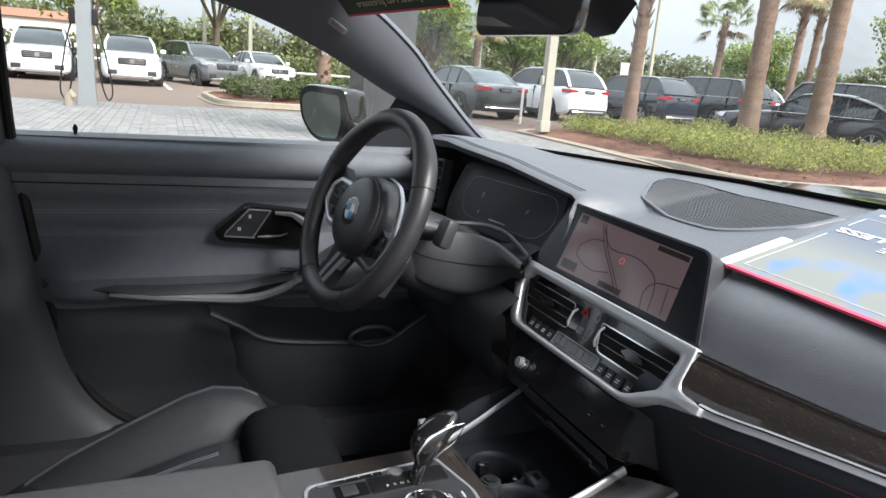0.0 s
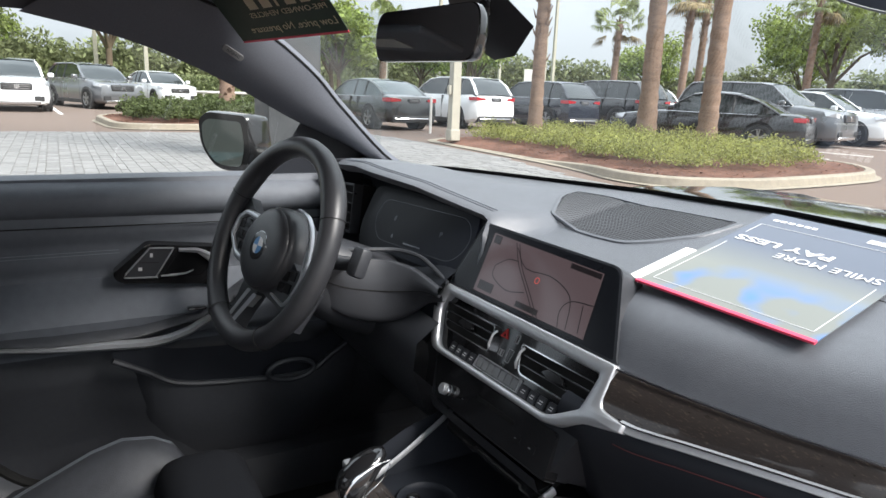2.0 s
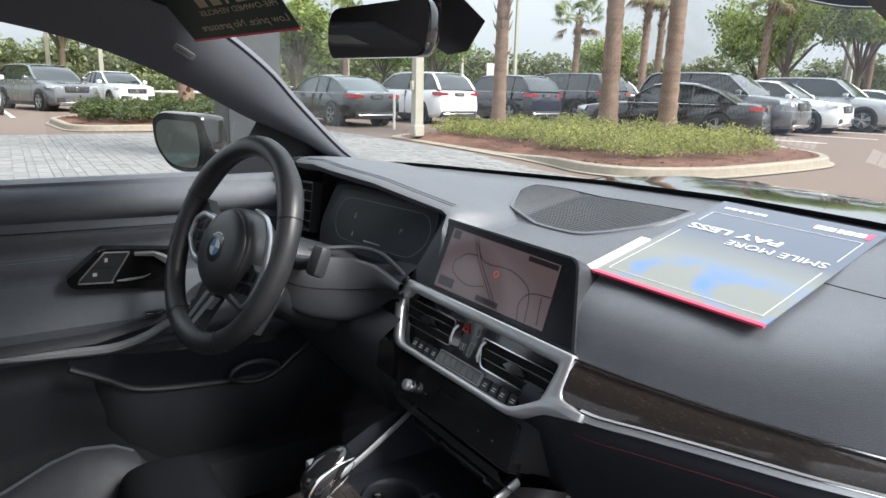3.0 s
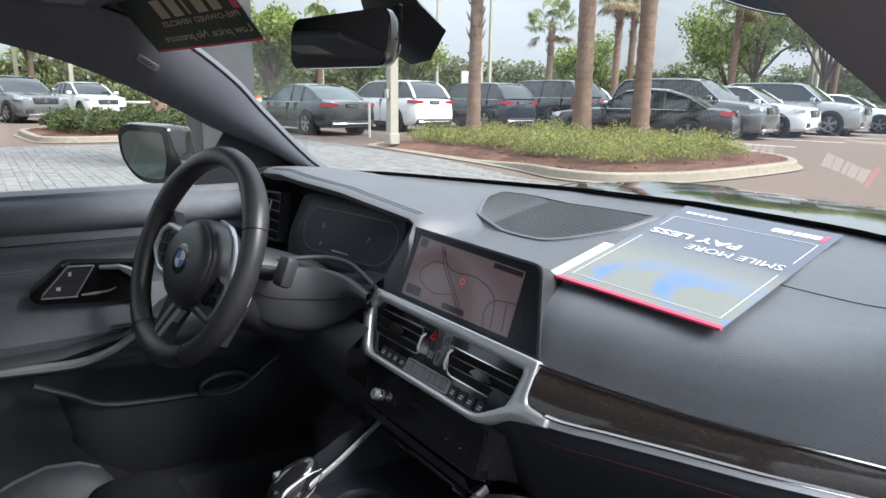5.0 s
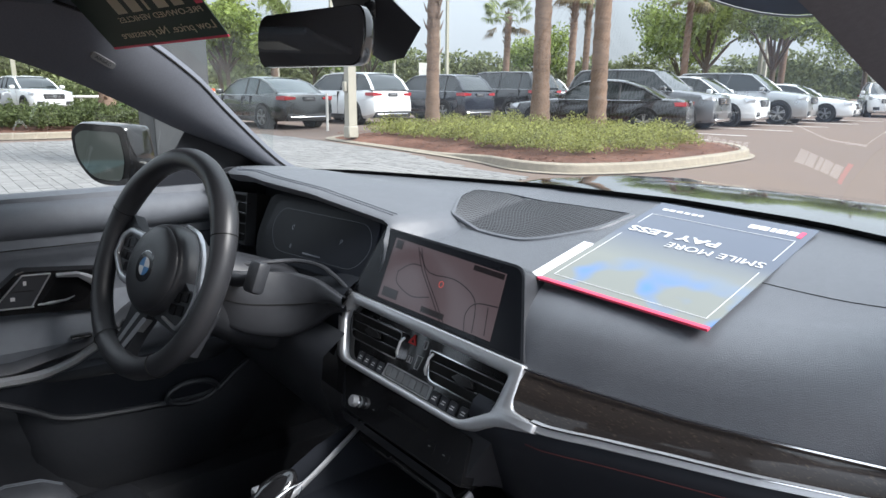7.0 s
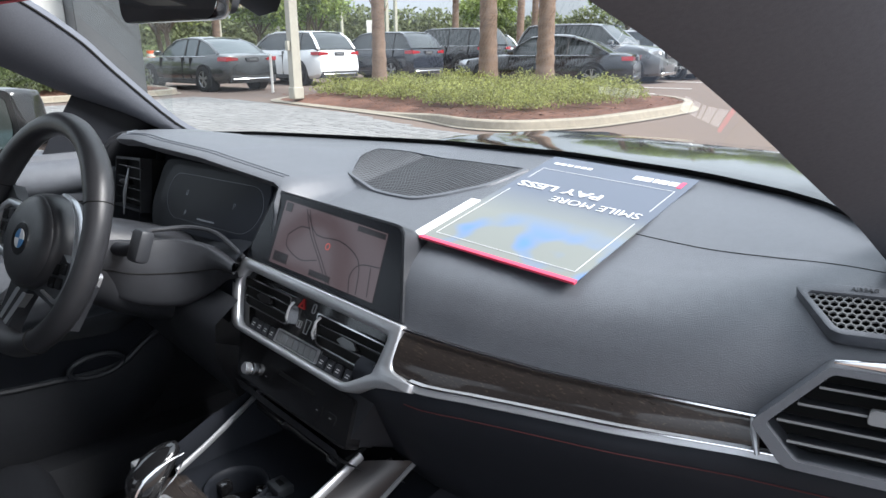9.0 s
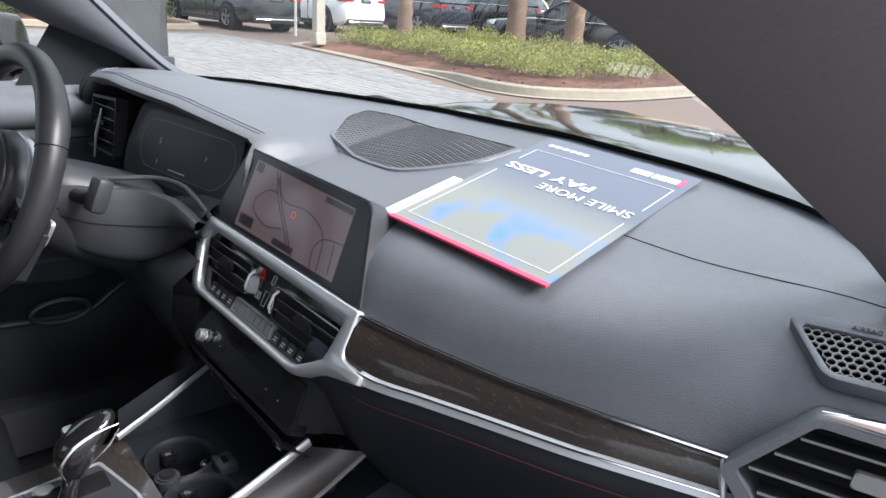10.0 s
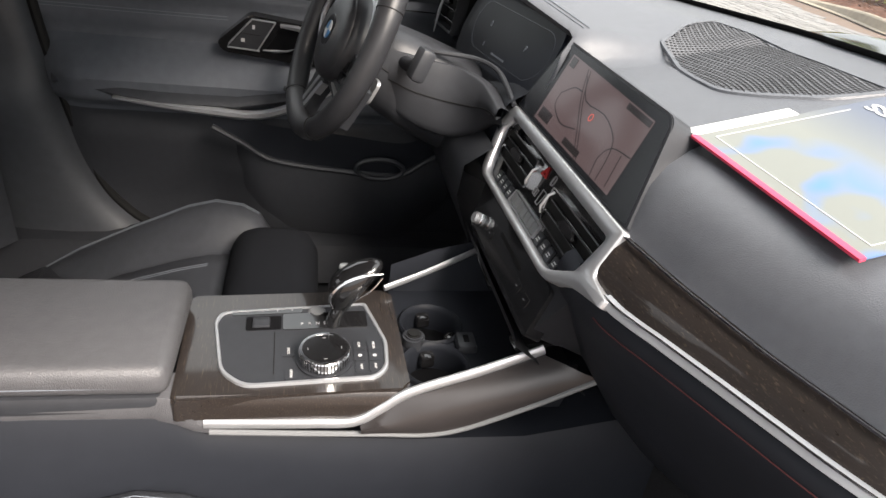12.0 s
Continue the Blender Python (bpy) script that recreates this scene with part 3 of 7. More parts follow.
writing("range_digit", "8", 0.011, DIAL, cluster, pose(-0.068, -0.022, 0.0006))
part("status_bar", box(-0.03, 0.02, -0.030, -0.027, 0.0, 0.0006), DIAL, cluster)
# cave walls: from the hood lip down to the column
rows = []
for i in range(31):
    x = -0.62 + 0.435 * i / 30
    r = dash_row(x)
    y, z = r[0][1], r[0][2]
    rows.append([(x, y, z + 0.002), (x, max(y + 0.03, 0.015), z - 0.004), (x, max(0.035, y + 0.02), z - 0.04), (x, -0.015, 0.885), (x, -0.030, 0.869), (x, -0.032, 0.860), (x, -0.034, 0.835), (x, -0.040, 0.80), (x, -0.05, 0.775)])
part("instrument_cave", loft([spline(r, 26) for r in rows], ring_closed=False), CAVE, dash, "black recess under the hood", sharp=80)
# moulded cowl that runs from the column across to the centre stack
hi = spline([(-0.315, -0.185, 0.905), (-0.300, -0.140, 0.898), (-0.282, -0.085, 0.893), (-0.245, -0.058, 0.888), (-0.205, -0.050, 0.880), (-0.162, -0.047, 0.872)], 24)
lo = spline([(-0.318, -0.180, 0.815), (-0.298, -0.140, 0.795), (-0.265, -0.094, 0.792), (-0.232, -0.062, 0.812), (-0.200, -0.045, 0.840), (-0.162, -0.037, 0.853)], 24)
rows = []
for a, b in zip(hi, lo):
    out = Vector((0.006, -0.006, 0))
    rows.append([a + Vector((-0.04, 0.045, -0.020)), a + Vector((-0.012, 0.012, 0.001)), a + Vector((-0.003, 0.003, 0.003)), a, a * 0.7 + b * 0.3 + out, a * 0.46 + b * 0.54 + out, b + out * 0.6 + Vector((0, 0, 0.012)), b, b + Vector((-0.012, 0.014, -0.003)), b + Vector((-0.07, 0.06, -0.002))])
part("column_cowl", loft([spline(r, 22) for r in rows], ring_closed=False), PLASTIC, dash, "black moulded cowl beside the column", sharp=70)
part("cowl_joint", tube([a * 0.55 + b * 0.45 + Vector((0.0068, -0.0068, 0)) for a, b in zip(hi, lo)], 0.0009, 6), RUBBER, dash)
part("cowl_rim", tube([a + Vector((-0.022, 0.030, 0.004 + 0.012 * math.sin(math.pi * k / 23))) for k, a in enumerate(hi)], 0.004, 8), PLASTIC, dash, "raised rim behind the cowl recess")
# driver's knee panel and outer air vent
rows = [[(x, -0.045, 0.82), (x, -0.085, 0.79), (x, -0.09, 0.74), (x, -0.06, 0.66), (x, 0.02, 0.58), (x, 0.15, 0.52)] for x in (-0.64, -0.5, -0.4, -0.3, -0.2, -0.155)]
part("knee_panel", loft(rows, ring_closed=False), PLASTIC, dash, "black knee panel under the wheel", sharp=60)
OV = axes((-0.575, -0.055, 0.945), (1, 0.12, 0), (0, 0.2, 0.98))
ov = vent("side_air_vent", [(-0.055, 0.045), (0.045, 0.05), (0.060, -0.05), (-0.05, -0.05)], dash, 4, -0.01, "black outer air vent", PLASTIC, PLASTIC)
ov.matrix_basis = OV
part("vent_blade", tube([(-0.495, -0.075, 0.985), (-0.505, -0.085, 0.94), (-0.51, -0.09, 0.90)], [0.002, 0.005, 0.002], 6, flat=0.5), SILVER, dash, "bright vertical blade beside the vent")

# passenger air vent and the small honeycomb grille
PV = axes((0.655, 0.10, 0.895), (1, 0.30, 0.06), (-0.05, 0.25, 0.96))
pv_o = [(-0.098, -0.018), (-0.043, 0.040), (0.075, 0.038), (0.085, -0.050), (-0.070, -0.050)]
pv_i = [(-0.086, -0.016), (-0.040, 0.034), (0.070, 0.032), (0.079, -0.043), (-0.061, -0.043)]
PV = Matrix.Translation((0.006, 0.016, 0.008)) @ PV
pv = thing("passenger_air_vent", "angular black air vent at the end of the oak trim", "air vent", m=PV)
part("vent_frame", frame_of(rounded(pv_o, 0.006), rounded(pv_i, 0.004), -0.05, 0.004), PAD, pv, "grey soft-touch vent frame")
part("duct", prism(pv_i, -0.06, -0.04), RUBBER, pv)
for k in range(4):
    y = -0.029 + 0.0165 * k
    x0 = ip(y, (-0.043, -0.016, 0.034), (-0.060, -0.085, -0.041)) + 0.004
    part("slat", box(x0, 0.070, y - 0.0012, y + 0.0012, -0.03, -0.004, 0.0006, 1), PLASTIC, pv)
    part("slat_edge", box(x0, 0.070, y - 0.0010, y + 0.0010, -0.004, -0.0028), GREYTRIM, pv)
part("tab", prism(rounded([(-0.014, -0.002), (0.018, -0.002), (0.014, 0.010), (-0.012, 0.010)], 0.003), -0.01, 0.0, 0.001), GREYTRIM, pv)
part("chrome_brow", tube([(-0.040, 0.044, 0.0), (0.0, 0.046, 0.002), (0.08, 0.042, 0.0)], [0.0015, 0.005, 0.003], 8, flat=0.6), CHROME, pv, "chrome brow over the vent")

AG = axes((0.6005, 0.1832, 0.9650), (1, 0.30, 0.07), (0, 0.868, 0.496))
ag = thing("honeycomb_grille", "grey honeycomb tweeter grille let into the dash", "grille", m=AG)
a_o = rounded([(-0.044, 0.021), (-0.036, 0.028), (0.040, 0.028), (0.040, -0.030), (-0.010, -0.030)], [0.004, 0.006, 0.006, 0.006, 0.010], 3)
a_i = rounded([(-0.033, 0.013), (-0.031, 0.017), (0.034, 0.017), (0.034, -0.024), (-0.006, -0.024)], [0.002, 0.003, 0.003, 0.003, 0.004], 3)
part("rim", soft_frame(a_o, a_i, -0.012, 0.0022, 0.0012), PAD, ag, "raised rim of the dash skin colour")
# Backing made near-black and glossless, so the cells' shade is in its colour.
part("backing", prism(a_i, -0.016, -0.0022), mat("grille cell shade", (0.002, 0.002, 0.002), 0.9, vary=0.05, spec=0.0), ag)
bm = bmesh.new()
for r in range(8):
    for c in range(11):
        x, y = -0.036 + c * 0.0072 + (r % 2) * 0.0036, -0.0255 + r * 0.0062
        if x > 0.032 or y > 0.017 or y < -0.0225 or x < ip(y, (-0.028, 0.013), (-0.002, -0.032)):
            continue
        o6 = [(x + 0.0040 * math.cos(radians(60 * i + 30)), y + 0.0040 * math.sin(radians(60 * i + 30))) for i in range(6)]
        i6 = [(x + 0.0034 * math.cos(radians(60 * i + 30)), y + 0.0034 * math.sin(radians(60 * i + 30))) for i in range(6)]
        frame_of(o6, i6, -0.003, 0.0, bm=bm)
tagged(part("honeycomb", bm, GREYTRIM, ag), kind="stuff")
writing("lettering", "AIRBAG", 0.0062, PLASTIC, ag, pose(0.012, 0.0225, 0.0032))

# centre speaker grille on the dash top
sp = thing("speaker_grille", "perforated dark speaker grille in the dash top", "grille")
g_o = rounded([(-0.163, 0.171), (-0.220, 0.234), (-0.242, 0.290), (-0.185, 0.312), (-0.05, 0.330), (0.094, 0.336), (0.090, 0.258), (0.045, 0.198), (0.010, 0.170), (-0.06, 0.164)], [0.006, 0.02, 0.012, 0.02, 0.04, 0.008, 0.02, 0.03, 0.02, 0.03], 5)
g_i = [(-0.07 + (x + 0.07) * 0.955, 0.25 + (y - 0.25) * 0.95) for x, y in g_o]


def on_top(poly, lift):
    return [(x, y, top_z(x, y) + lift) for x, y in poly]


bm = bmesh.new()
g_big = [(-0.07 + (x + 0.07) * 1.010, 0.25 + (y - 0.25) * 1.012) for x, y in g_o]
loft([on_top(g_big, -0.001), on_top(g_o, 0.0027), on_top(g_i, 0.0034), on_top(g_i, 0.001)], caps=False, bm=bm)
part("rim", bm, PAD, sp, "raised rim round the speaker")
MESHGREY = mat("speaker mesh grey", (0.125, 0.13, 0.14), 0.75, vary=0.05, scale=100, spec=0.15)
# Near-black for flat patches that stand for shade in holes and recesses.
HOLE = mat("hole and recess shade black", (0.006, 0.006, 0.007), 0.9, vary=0.05, spec=0.1)


def inside(x, y, poly):
    c = False
    for (a, b), (d, e) in zip(poly, poly[1:] + poly[:1]):
        if (b > y) != (e > y) and x < (d - a) * (y - b) / (e - b) + a:
            c = not c
    return c


NX, NY = 56, 56
cell = [[(-0.34 + 0.44 * i / NX, 0.11 + 0.35 * j / NY) for i in range(NX + 1)] for j in range(NY + 1)]
bm = bmesh.new()
made = {}
for j in range(NY):
    for i in range(NX):
        c = [cell[j][i], cell[j][i + 1], cell[j + 1][i + 1], cell[j + 1][i]]
        if all(inside(x, y, g_o) for x, y in c):
            for q in c:
                if q not in made:
                    made[q] = bm.verts.new((*q, top_z(*q) + 0.0022))
            bm.faces.new([made[q] for q in c])
part("mesh_plate", bm, MESHGREY, sp, "finely perforated plate", sharp=89)
hv, hf = [], []
step = 0.0059
for j in range(74):
    for i in range(104):
        x = -0.33 + step * (i + 0.5 * (j % 2)) + 0.012 * math.sin(j * 0.17)
        y = 0.12 + step * 0.95 * j + 0.010 * math.sin(i * 0.15)
        if inside(x, y, g_i):
            z, k0 = top_z(x, y) + 0.0030, len(hv)
            hv += [(x + 0.00225 * math.cos(k), y + 0.00225 * math.sin(k), z) for k in (0.4, 1.447, 2.494, 3.54, 4.588, 5.635)]
            hf.append(tuple(range(k0, k0 + 6)))
me = bpy.data.meshes.new("perforation")
me.from_pydata(hv, [], hf)
me.materials.append(HOLE)
perf = new("perforation", me)
perf.parent = sp
tagged(perf, kind="stuff")

# ---- steering wheel and column ----
WHEEL = axes((-0.3664, -0.2590, 0.9256), (0.9817, 0.1903, 0), (-0.0738, 0.3809, 0.9216))
wheel = thing("steering_wheel", "black leather three-spoke steering wheel with silver spokes", "steering wheel", m=WHEEL)
HUB = Matrix.Translation((0.004, -0.0125, 0.006))
SPIN = Matrix.Translation((0, -0.028, 0.006)) @ Matrix.Rotation(radians(-20), 4, "Z")
RC, RT = 0.1715, 0.0180
ring = [(RC * math.cos(a), RC * math.sin(a) * 0.985 , 0.0) for a in (2 * math.pi * i / 72 for i in range(72))]
fat = [RT * (1 + sum(0.13 * math.exp(-(((i * 5 - c + 180) % 360 - 180) / 16) ** 2) for c in (35, 145))) for i in range(72)]
part("rim", tube(ring, fat, 14, closed=True), WHEELSKIN, wheel, "smooth black leather rim", sharp=80)
for a in (22, 158, 300, 240):
    c, s = math.cos(radians(a)), math.sin(radians(a))
    t = Vector((-s, c, 0))
    o = Vector((RC * c, RC * s * 0.985, 0.0))
    part("rim_seam", tube([o + Vector((c * math.cos(k), s * math.cos(k), math.sin(k))) * (RT * 1.012 + 0.0012) for k in (2 * math.pi * j / 16 for j in range(16))], 0.0008, 5, closed=True), RUBBER, wheel)
bm = bmesh.new()
hub = [(0.071 * math.cos(q) * (1 + 0.05 * math.cos(2 * q)), 0.071 * math.sin(q)) for q in (2 * math.pi * i / 56 for i in range(56))]
rr = []
for k, z in ((0.98, -0.055), (1.05, -0.040), (1.06, -0.018), (1.02, -0.003), (0.99, 0.002), (0.97, 0.0025), (0.965, 0.0045), (0.90, 0.009), (0.75, 0.0125), (0.5, 0.0145), (0.25, 0.015), (0.03, 0.015)):
    rr.append([(x * k, y * k, z) for x, y in hub])
loft(rr, bm=bm)
part("airbag_cover", bm, WHEELSKIN, wheel, "grained black airbag cover", sharp=60, m=HUB)
em = part("emblem", disc(0.026, 0.010, 0.0155, 36, 0.0015), CHROME, wheel, "round badge in blue and white quarters", m=HUB)
part("badge_ring", disc(0.0245, 0.0150, 0.0160, 36), GLOSS, em)
BLUE, WHITE = mat("badge blue", (0.05, 0.22, 0.50), 0.3, vary=0.03), mat("badge white", (0.75, 0.76, 0.78), 0.3, vary=0.03)
for q in range(4):
    part("badge_quarter", prism([(0, 0)] + [(0.0145 * math.cos(radians(90 * q + a)), 0.0145 * math.sin(radians(90 * q + a))) for a in range(0, 91, 15)], 0.0155, 0.0166), BLUE if q % 2 else WHITE, em)
for s in (-1, 1):
    part("side_spoke", loft([[(s * x, y * k, z) for y, z in ((0.034, -0.034), (0.034, -0.014), (-0.036, -0.012), (-0.036, -0.034))] for x, k in ((0.045, 1.25), (0.09, 1.0), (0.13, 0.85), (0.160, 1.05))]), PLASTIC, wheel, m=SPIN)
    part("shift_paddle", prism(rounded([(s * 0.098, 0.030), (s * 0.128, 0.040), (s * 0.132, 0.000), (s * 0.108, -0.016)], 0.010), -0.052, -0.047, 0.001), SILVER, wheel, "slim silver shift paddle", m=SPIN)
part("lower_spoke", loft([[(x * k, y, z) for x, z in ((-0.024, -0.030), (-0.024, -0.010), (0.024, -0.010), (0.024, -0.030))] for y, k in ((-0.05, 1.3), (-0.09, 1.0), (-0.12, 0.95), (-0.142, 1.3))]), PLASTIC, wheel, m=SPIN)
# switch pods: a six-sided one in a silver bezel, and one inside a sweeping silver blade
pod = rounded([(-0.157, -0.012), (-0.148, 0.024), (-0.120, 0.040), (-0.070, 0.036), (-0.064, -0.006), (-0.080, -0.056), (-0.112, -0.050)], [0.008, 0.008, 0.008, 0.004, 0.004, 0.006, 0.008], 3)
pin = [(-0.106 + (x + 0.106) * 0.74, -0.004 + (y + 0.004) * 0.74) for x, y in pod]
part("silver_bezel", soft_frame(pod, pin, -0.022, 0.000, 0.003), SILVER, wheel, "satin silver switch surround", sharp=60)
sw = part("switch_pod", prism(pin, -0.022, -0.006, 0.001), PLASTIC, wheel)
for bx, by in ((-0.126, 0.012), (-0.106, 0.015), (-0.088, 0.013), (-0.122, -0.008), (-0.102, -0.008), (-0.086, -0.010), (-0.104, -0.027)):
    part("button", prism(rounded([(bx - 0.0085, by - 0.008), (bx + 0.0085, by - 0.008), (bx + 0.0085, by + 0.008), (bx - 0.0085, by + 0.008)], 0.002), -0.008, -0.0035, 0.001), GLOSS, sw)
sw = part("switch_pod", prism(rounded([(0.062, -0.034), (0.108, -0.026), (0.116, -0.040), (0.098, -0.080), (0.056, -0.074)], 0.005), -0.022, -0.007, 0.001), PLASTIC, wheel)
for bx, by in ((0.076, -0.042), (0.096, -0.038), (0.072, -0.062), (0.092, -0.060)):
    part("button", prism(rounded([(bx - 0.0085, by - 0.008), (bx + 0.0085, by - 0.008), (bx + 0.0085, by + 0.008), (bx - 0.0085, by + 0.008)], 0.002), -0.009, -0.0045, 0.001), GLOSS, sw)
blade = spline([(0.046, 0.066, 0.0), (0.082, 0.056, 0.0), (0.106, 0.030, 0.0), (0.116, 0.000, 0.0), (0.123, -0.034, 0.0), (0.114, -0.066, 0.0), (0.098, -0.086, 0.0), (0.076, -0.084, 0.0), (0.052, -0.079, 0.0)], 40)
rings = []
for i, p in enumerate(blade):
    d = (blade[min(i + 1, 39)] - blade[max(i - 1, 0)]).normalized()
    q = Vector((d.y, -d.x, 0)) * ip(i, (0, 8, 20, 28, 39), (0.0014, 0.0026, 0.0038, 0.0036, 0.0024))
    rings.append([p - q + Vector((0, 0, -0.011)), p - q + Vector((0, 0, -0.006)), p - q * 0.6 + Vector((0, 0, -0.003)), p + q * 0.6 + Vector((0, 0, -0.002)), p + q + Vector((0, 0, -0.006)), p + q + Vector((0, 0, -0.011))])
part("silver_blade", loft(rings), SILVER, wheel, "sweeping satin silver spoke blade", sharp=45)
for poly in ([(-0.024, -0.088), (-0.013, -0.089), (-0.056, -0.154), (-0.064, -0.151)], [(0.000, -0.091), (0.012, -0.093), (-0.037, -0.158), (-0.047, -0.156)]):
    part("lower_spoke_trim", prism(rounded(poly[::-1], 0.002), -0.014, -0.003, 0.002), SILVER, wheel, "satin silver spoke inlay")
part("spoke_badge", box(-0.006, 0.006, -0.172, -0.158, -0.012, -0.005, 0.001), GLOSS, wheel, m=Matrix.Rotation(radians(-20), 4, "Z"))
COL = WHEEL
column = thing("steering_column", "black steering column shroud with control stalks", "steering column", m=COL)
def shroud_ring(w, top, low, z):
    """Soft-cornered oblong cross-section of the column shroud."""
    ring = []
    for i in range(32):
        q = 2 * math.pi * i / 32
        c, d = math.cos(q), math.sin(q)
        ring.append((w * math.copysign(abs(c) ** 0.6, c), (top + low) / 2 + (top - low) / 2 * math.copysign(abs(d) ** 0.6, d), z))
    return ring


shroud = ((0.046, 0.026, -0.064, -0.046), (0.062, 0.036, -0.080, -0.056), (0.072, 0.042, -0.094, -0.085), (0.082, 0.046, -0.106, -0.14), (0.090, 0.048, -0.112, -0.20), (0.094, 0.048, -0.112, -0.27))
part("shroud", loft([shroud_ring(*q) for q in shroud]), PLASTIC, column, "black column shroud", sharp=60)
part("parting_line", tube([(w * 1.003, (top + low) / 2, z) for w, top, low, z in shroud[1:]], 0.0012, 6), RUBBER, column)
for s in (-1, 1):
    st = part("stalk", tube([(s * 0.06, 0.0, -0.09), (s * 0.10, 0.004, -0.088), (s * 0.132, 0.012, -0.082)], [0.012, 0.010, 0.009], 10), DKPLASTIC, column, "black control stalk")
    part("stalk_end", box(s * 0.146 - 0.015, s * 0.146 + 0.015, -0.008, 0.042, -0.094, -0.070, 0.007), PLASTIC, st)

# ---- windscreen, roof, pillars ----


def ws_top(x):
    return -0.10 - 0.14 * (abs(x) / 0.6) ** 2, 1.396 - 0.05 * (abs(x) / 0.6) ** 2


def ws_point(x, t):
    """A place on the windscreen: x at the middle of its height, t from its base to its header."""
    xb, xt = x * 1.06, x * 0.90
    yb, zb, (yt, zt) = base_y(xb) + 0.002, base_z(xb) - 0.010, ws_top(xt)
    bow = 0.040 * math.sin(math.pi * t)
    return (xb + (xt - xb) * t, yb + (yt - yb) * t + bow * 0.6, zb + (zt - zb) * t + bow * 0.8)


wx = [-0.665 + 1.33 * i / 28 for i in range(29)]
wind = part("windscreen", loft([[ws_point(x, t / 14) for t in range(15)] for x in wx], ring_closed=False), GLASS, sharp=89)
wind.visible_shadow = False
tagged(wind, "raked laminated windscreen with faint reflections", "windscreen", kind="structure")
part("black_border", loft([[tuple(Vector(ws_point(x, t)) + Vector((0, -0.002, -0.003))) for t in (0.0, 0.02, 0.045)] for x in wx], ring_closed=False), RUBBER, wind, "black ceramic border")

shell = thing("car_interior_shell", "dark car interior shell with pillars and headliner", "car body", kind="structure")
# headliner
rows = []
for i in range(25):
    x = -0.62 + 1.24 * i / 24
    yt, zt = ws_top(x)
    ed = 0.06 * (abs(x) / 0.62) ** 4
    rows.append([(x, yt + 0.01, zt - 0.004), (x, yt - 0.02, zt - 0.012), (x, yt - 0.12, zt + 0.004 - ed * 0.3), (x, -0.5, 1.405 - ed), (x, -1.2, 1.38 - ed), (x, -1.7, 1.29 - ed)])
part("headliner", loft(rows, ring_closed=False), ALCOVE, shell, "black headliner", sharp=60)
part("roof_panel", loft([[(x * 1.05, y, z + 0.05) for _, y, z in r] for x, r in zip([q[0][0] for q in rows], rows)], ring_closed=False), GLOSS, shell)


def pillar(s):
    """Windscreen pillar trim from the dash corner to the roof rail; s is the side."""
    front = spline([(s * 0.655, 0.16, 0.985), (s * 0.645, 0.075, 1.035), (s * 0.635, -0.035, 1.140), (s * 0.62, -0.10, 1.205), (s * 0.60, -0.20, 1.275), (s * 0.575, -0.31, 1.318), (s * 0.56, -0.45, 1.350)], 24)
    back = spline([(s * 0.70, 0.10, 0.985), (s * 0.70, 0.02, 1.05), (s * 0.695, -0.115, 1.110), (s * 0.685, -0.22, 1.165), (s * 0.67, -0.33, 1.215), (s * 0.655, -0.45, 1.255), (s * 0.645, -0.60, 1.285)], 24)
    if s > 0:
        edge = spline([(0.600, 0.31, 0.972), (0.600, 0.163, 1.048), (0.600, 0.10, 1.076), (0.600, -0.064, 1.151), (0.600, -0.155, 1.189), (0.600, -0.211, 1.208), (0.600, -0.261, 1.226), (0.600, -0.40, 1.268), (0.600, -0.60, 1.300)], 28)
        return [[e, e + Vector((0.010, -0.004, 0.005)), e + Vector((0.04, 0.002, 0.018)), e + Vector((0.075, 0.016, 0.040)), e + Vector((0.10, 0.040, 0.068)), e + Vector((0.09, 0.065, 0.085)), e + Vector((0.004, 0.03, 0.03))] for e in edge]
    rows = []
    for f, b in zip(front, back):
        mid = (f + b) / 2 + (Vector((0.016, -0.016, 0.0)) if s < 0 else Vector((0.0, 0.0, 0.0)))
        out = Vector((-0.05, 0.03, 0.02)) if s < 0 else Vector((0.03, 0.07, 0.06))
        k = 0.004 if s < 0 else 0.0
        rows.append([f + out * 0.6, f, f * 0.75 + mid * 0.25 + Vector((k, -k, 0)), mid, b * 0.75 + mid * 0.25 + Vector((k, -k / 2, 0)), b, b + out])
    return rows


for s in (-1, 1):
    p = part("front_pillar", loft(pillar(s)), ALCOVE, shell, "dark fabric-covered windscreen pillar", sharp=50)
    q = pillar(s)
    part("pillar_seal", tube([r[1 if s < 0 else 6] + Vector((0, 0.003, 0.003)) for r in q], 0.0025, 6), RUBBER, p)
# roof side rails
for s in (-1, 1):
    part("roof_rail", loft([[(s * 0.58, y, z + 0.03), (s * 0.61, y, z - 0.01), (s * 0.655, y, z - 0.055), (s * 0.70, y, z - 0.05), (s * 0.68, y, z + 0.05)] for y, z in ((-0.42, 1.335), (-0.6, 1.345), (-0.9, 1.345), (-1.3, 1.32), (-1.7, 1.25))]), ALCOVE, shell, sharp=60)
tag = part("airbag_tag", prism(rounded([(-0.022, -0.0065), (0.022, -0.0065), (0.022, 0.0065), (-0.022, 0.0065)], 0.006), -0.003, 0.0015, 0.001, axes((-0.6174, -0.2563, 1.2376), (-0.17, 0.844, -0.483), (0.453, 0.502, 0.717))), GREYTRIM, shell, "small grey oval airbag tag")
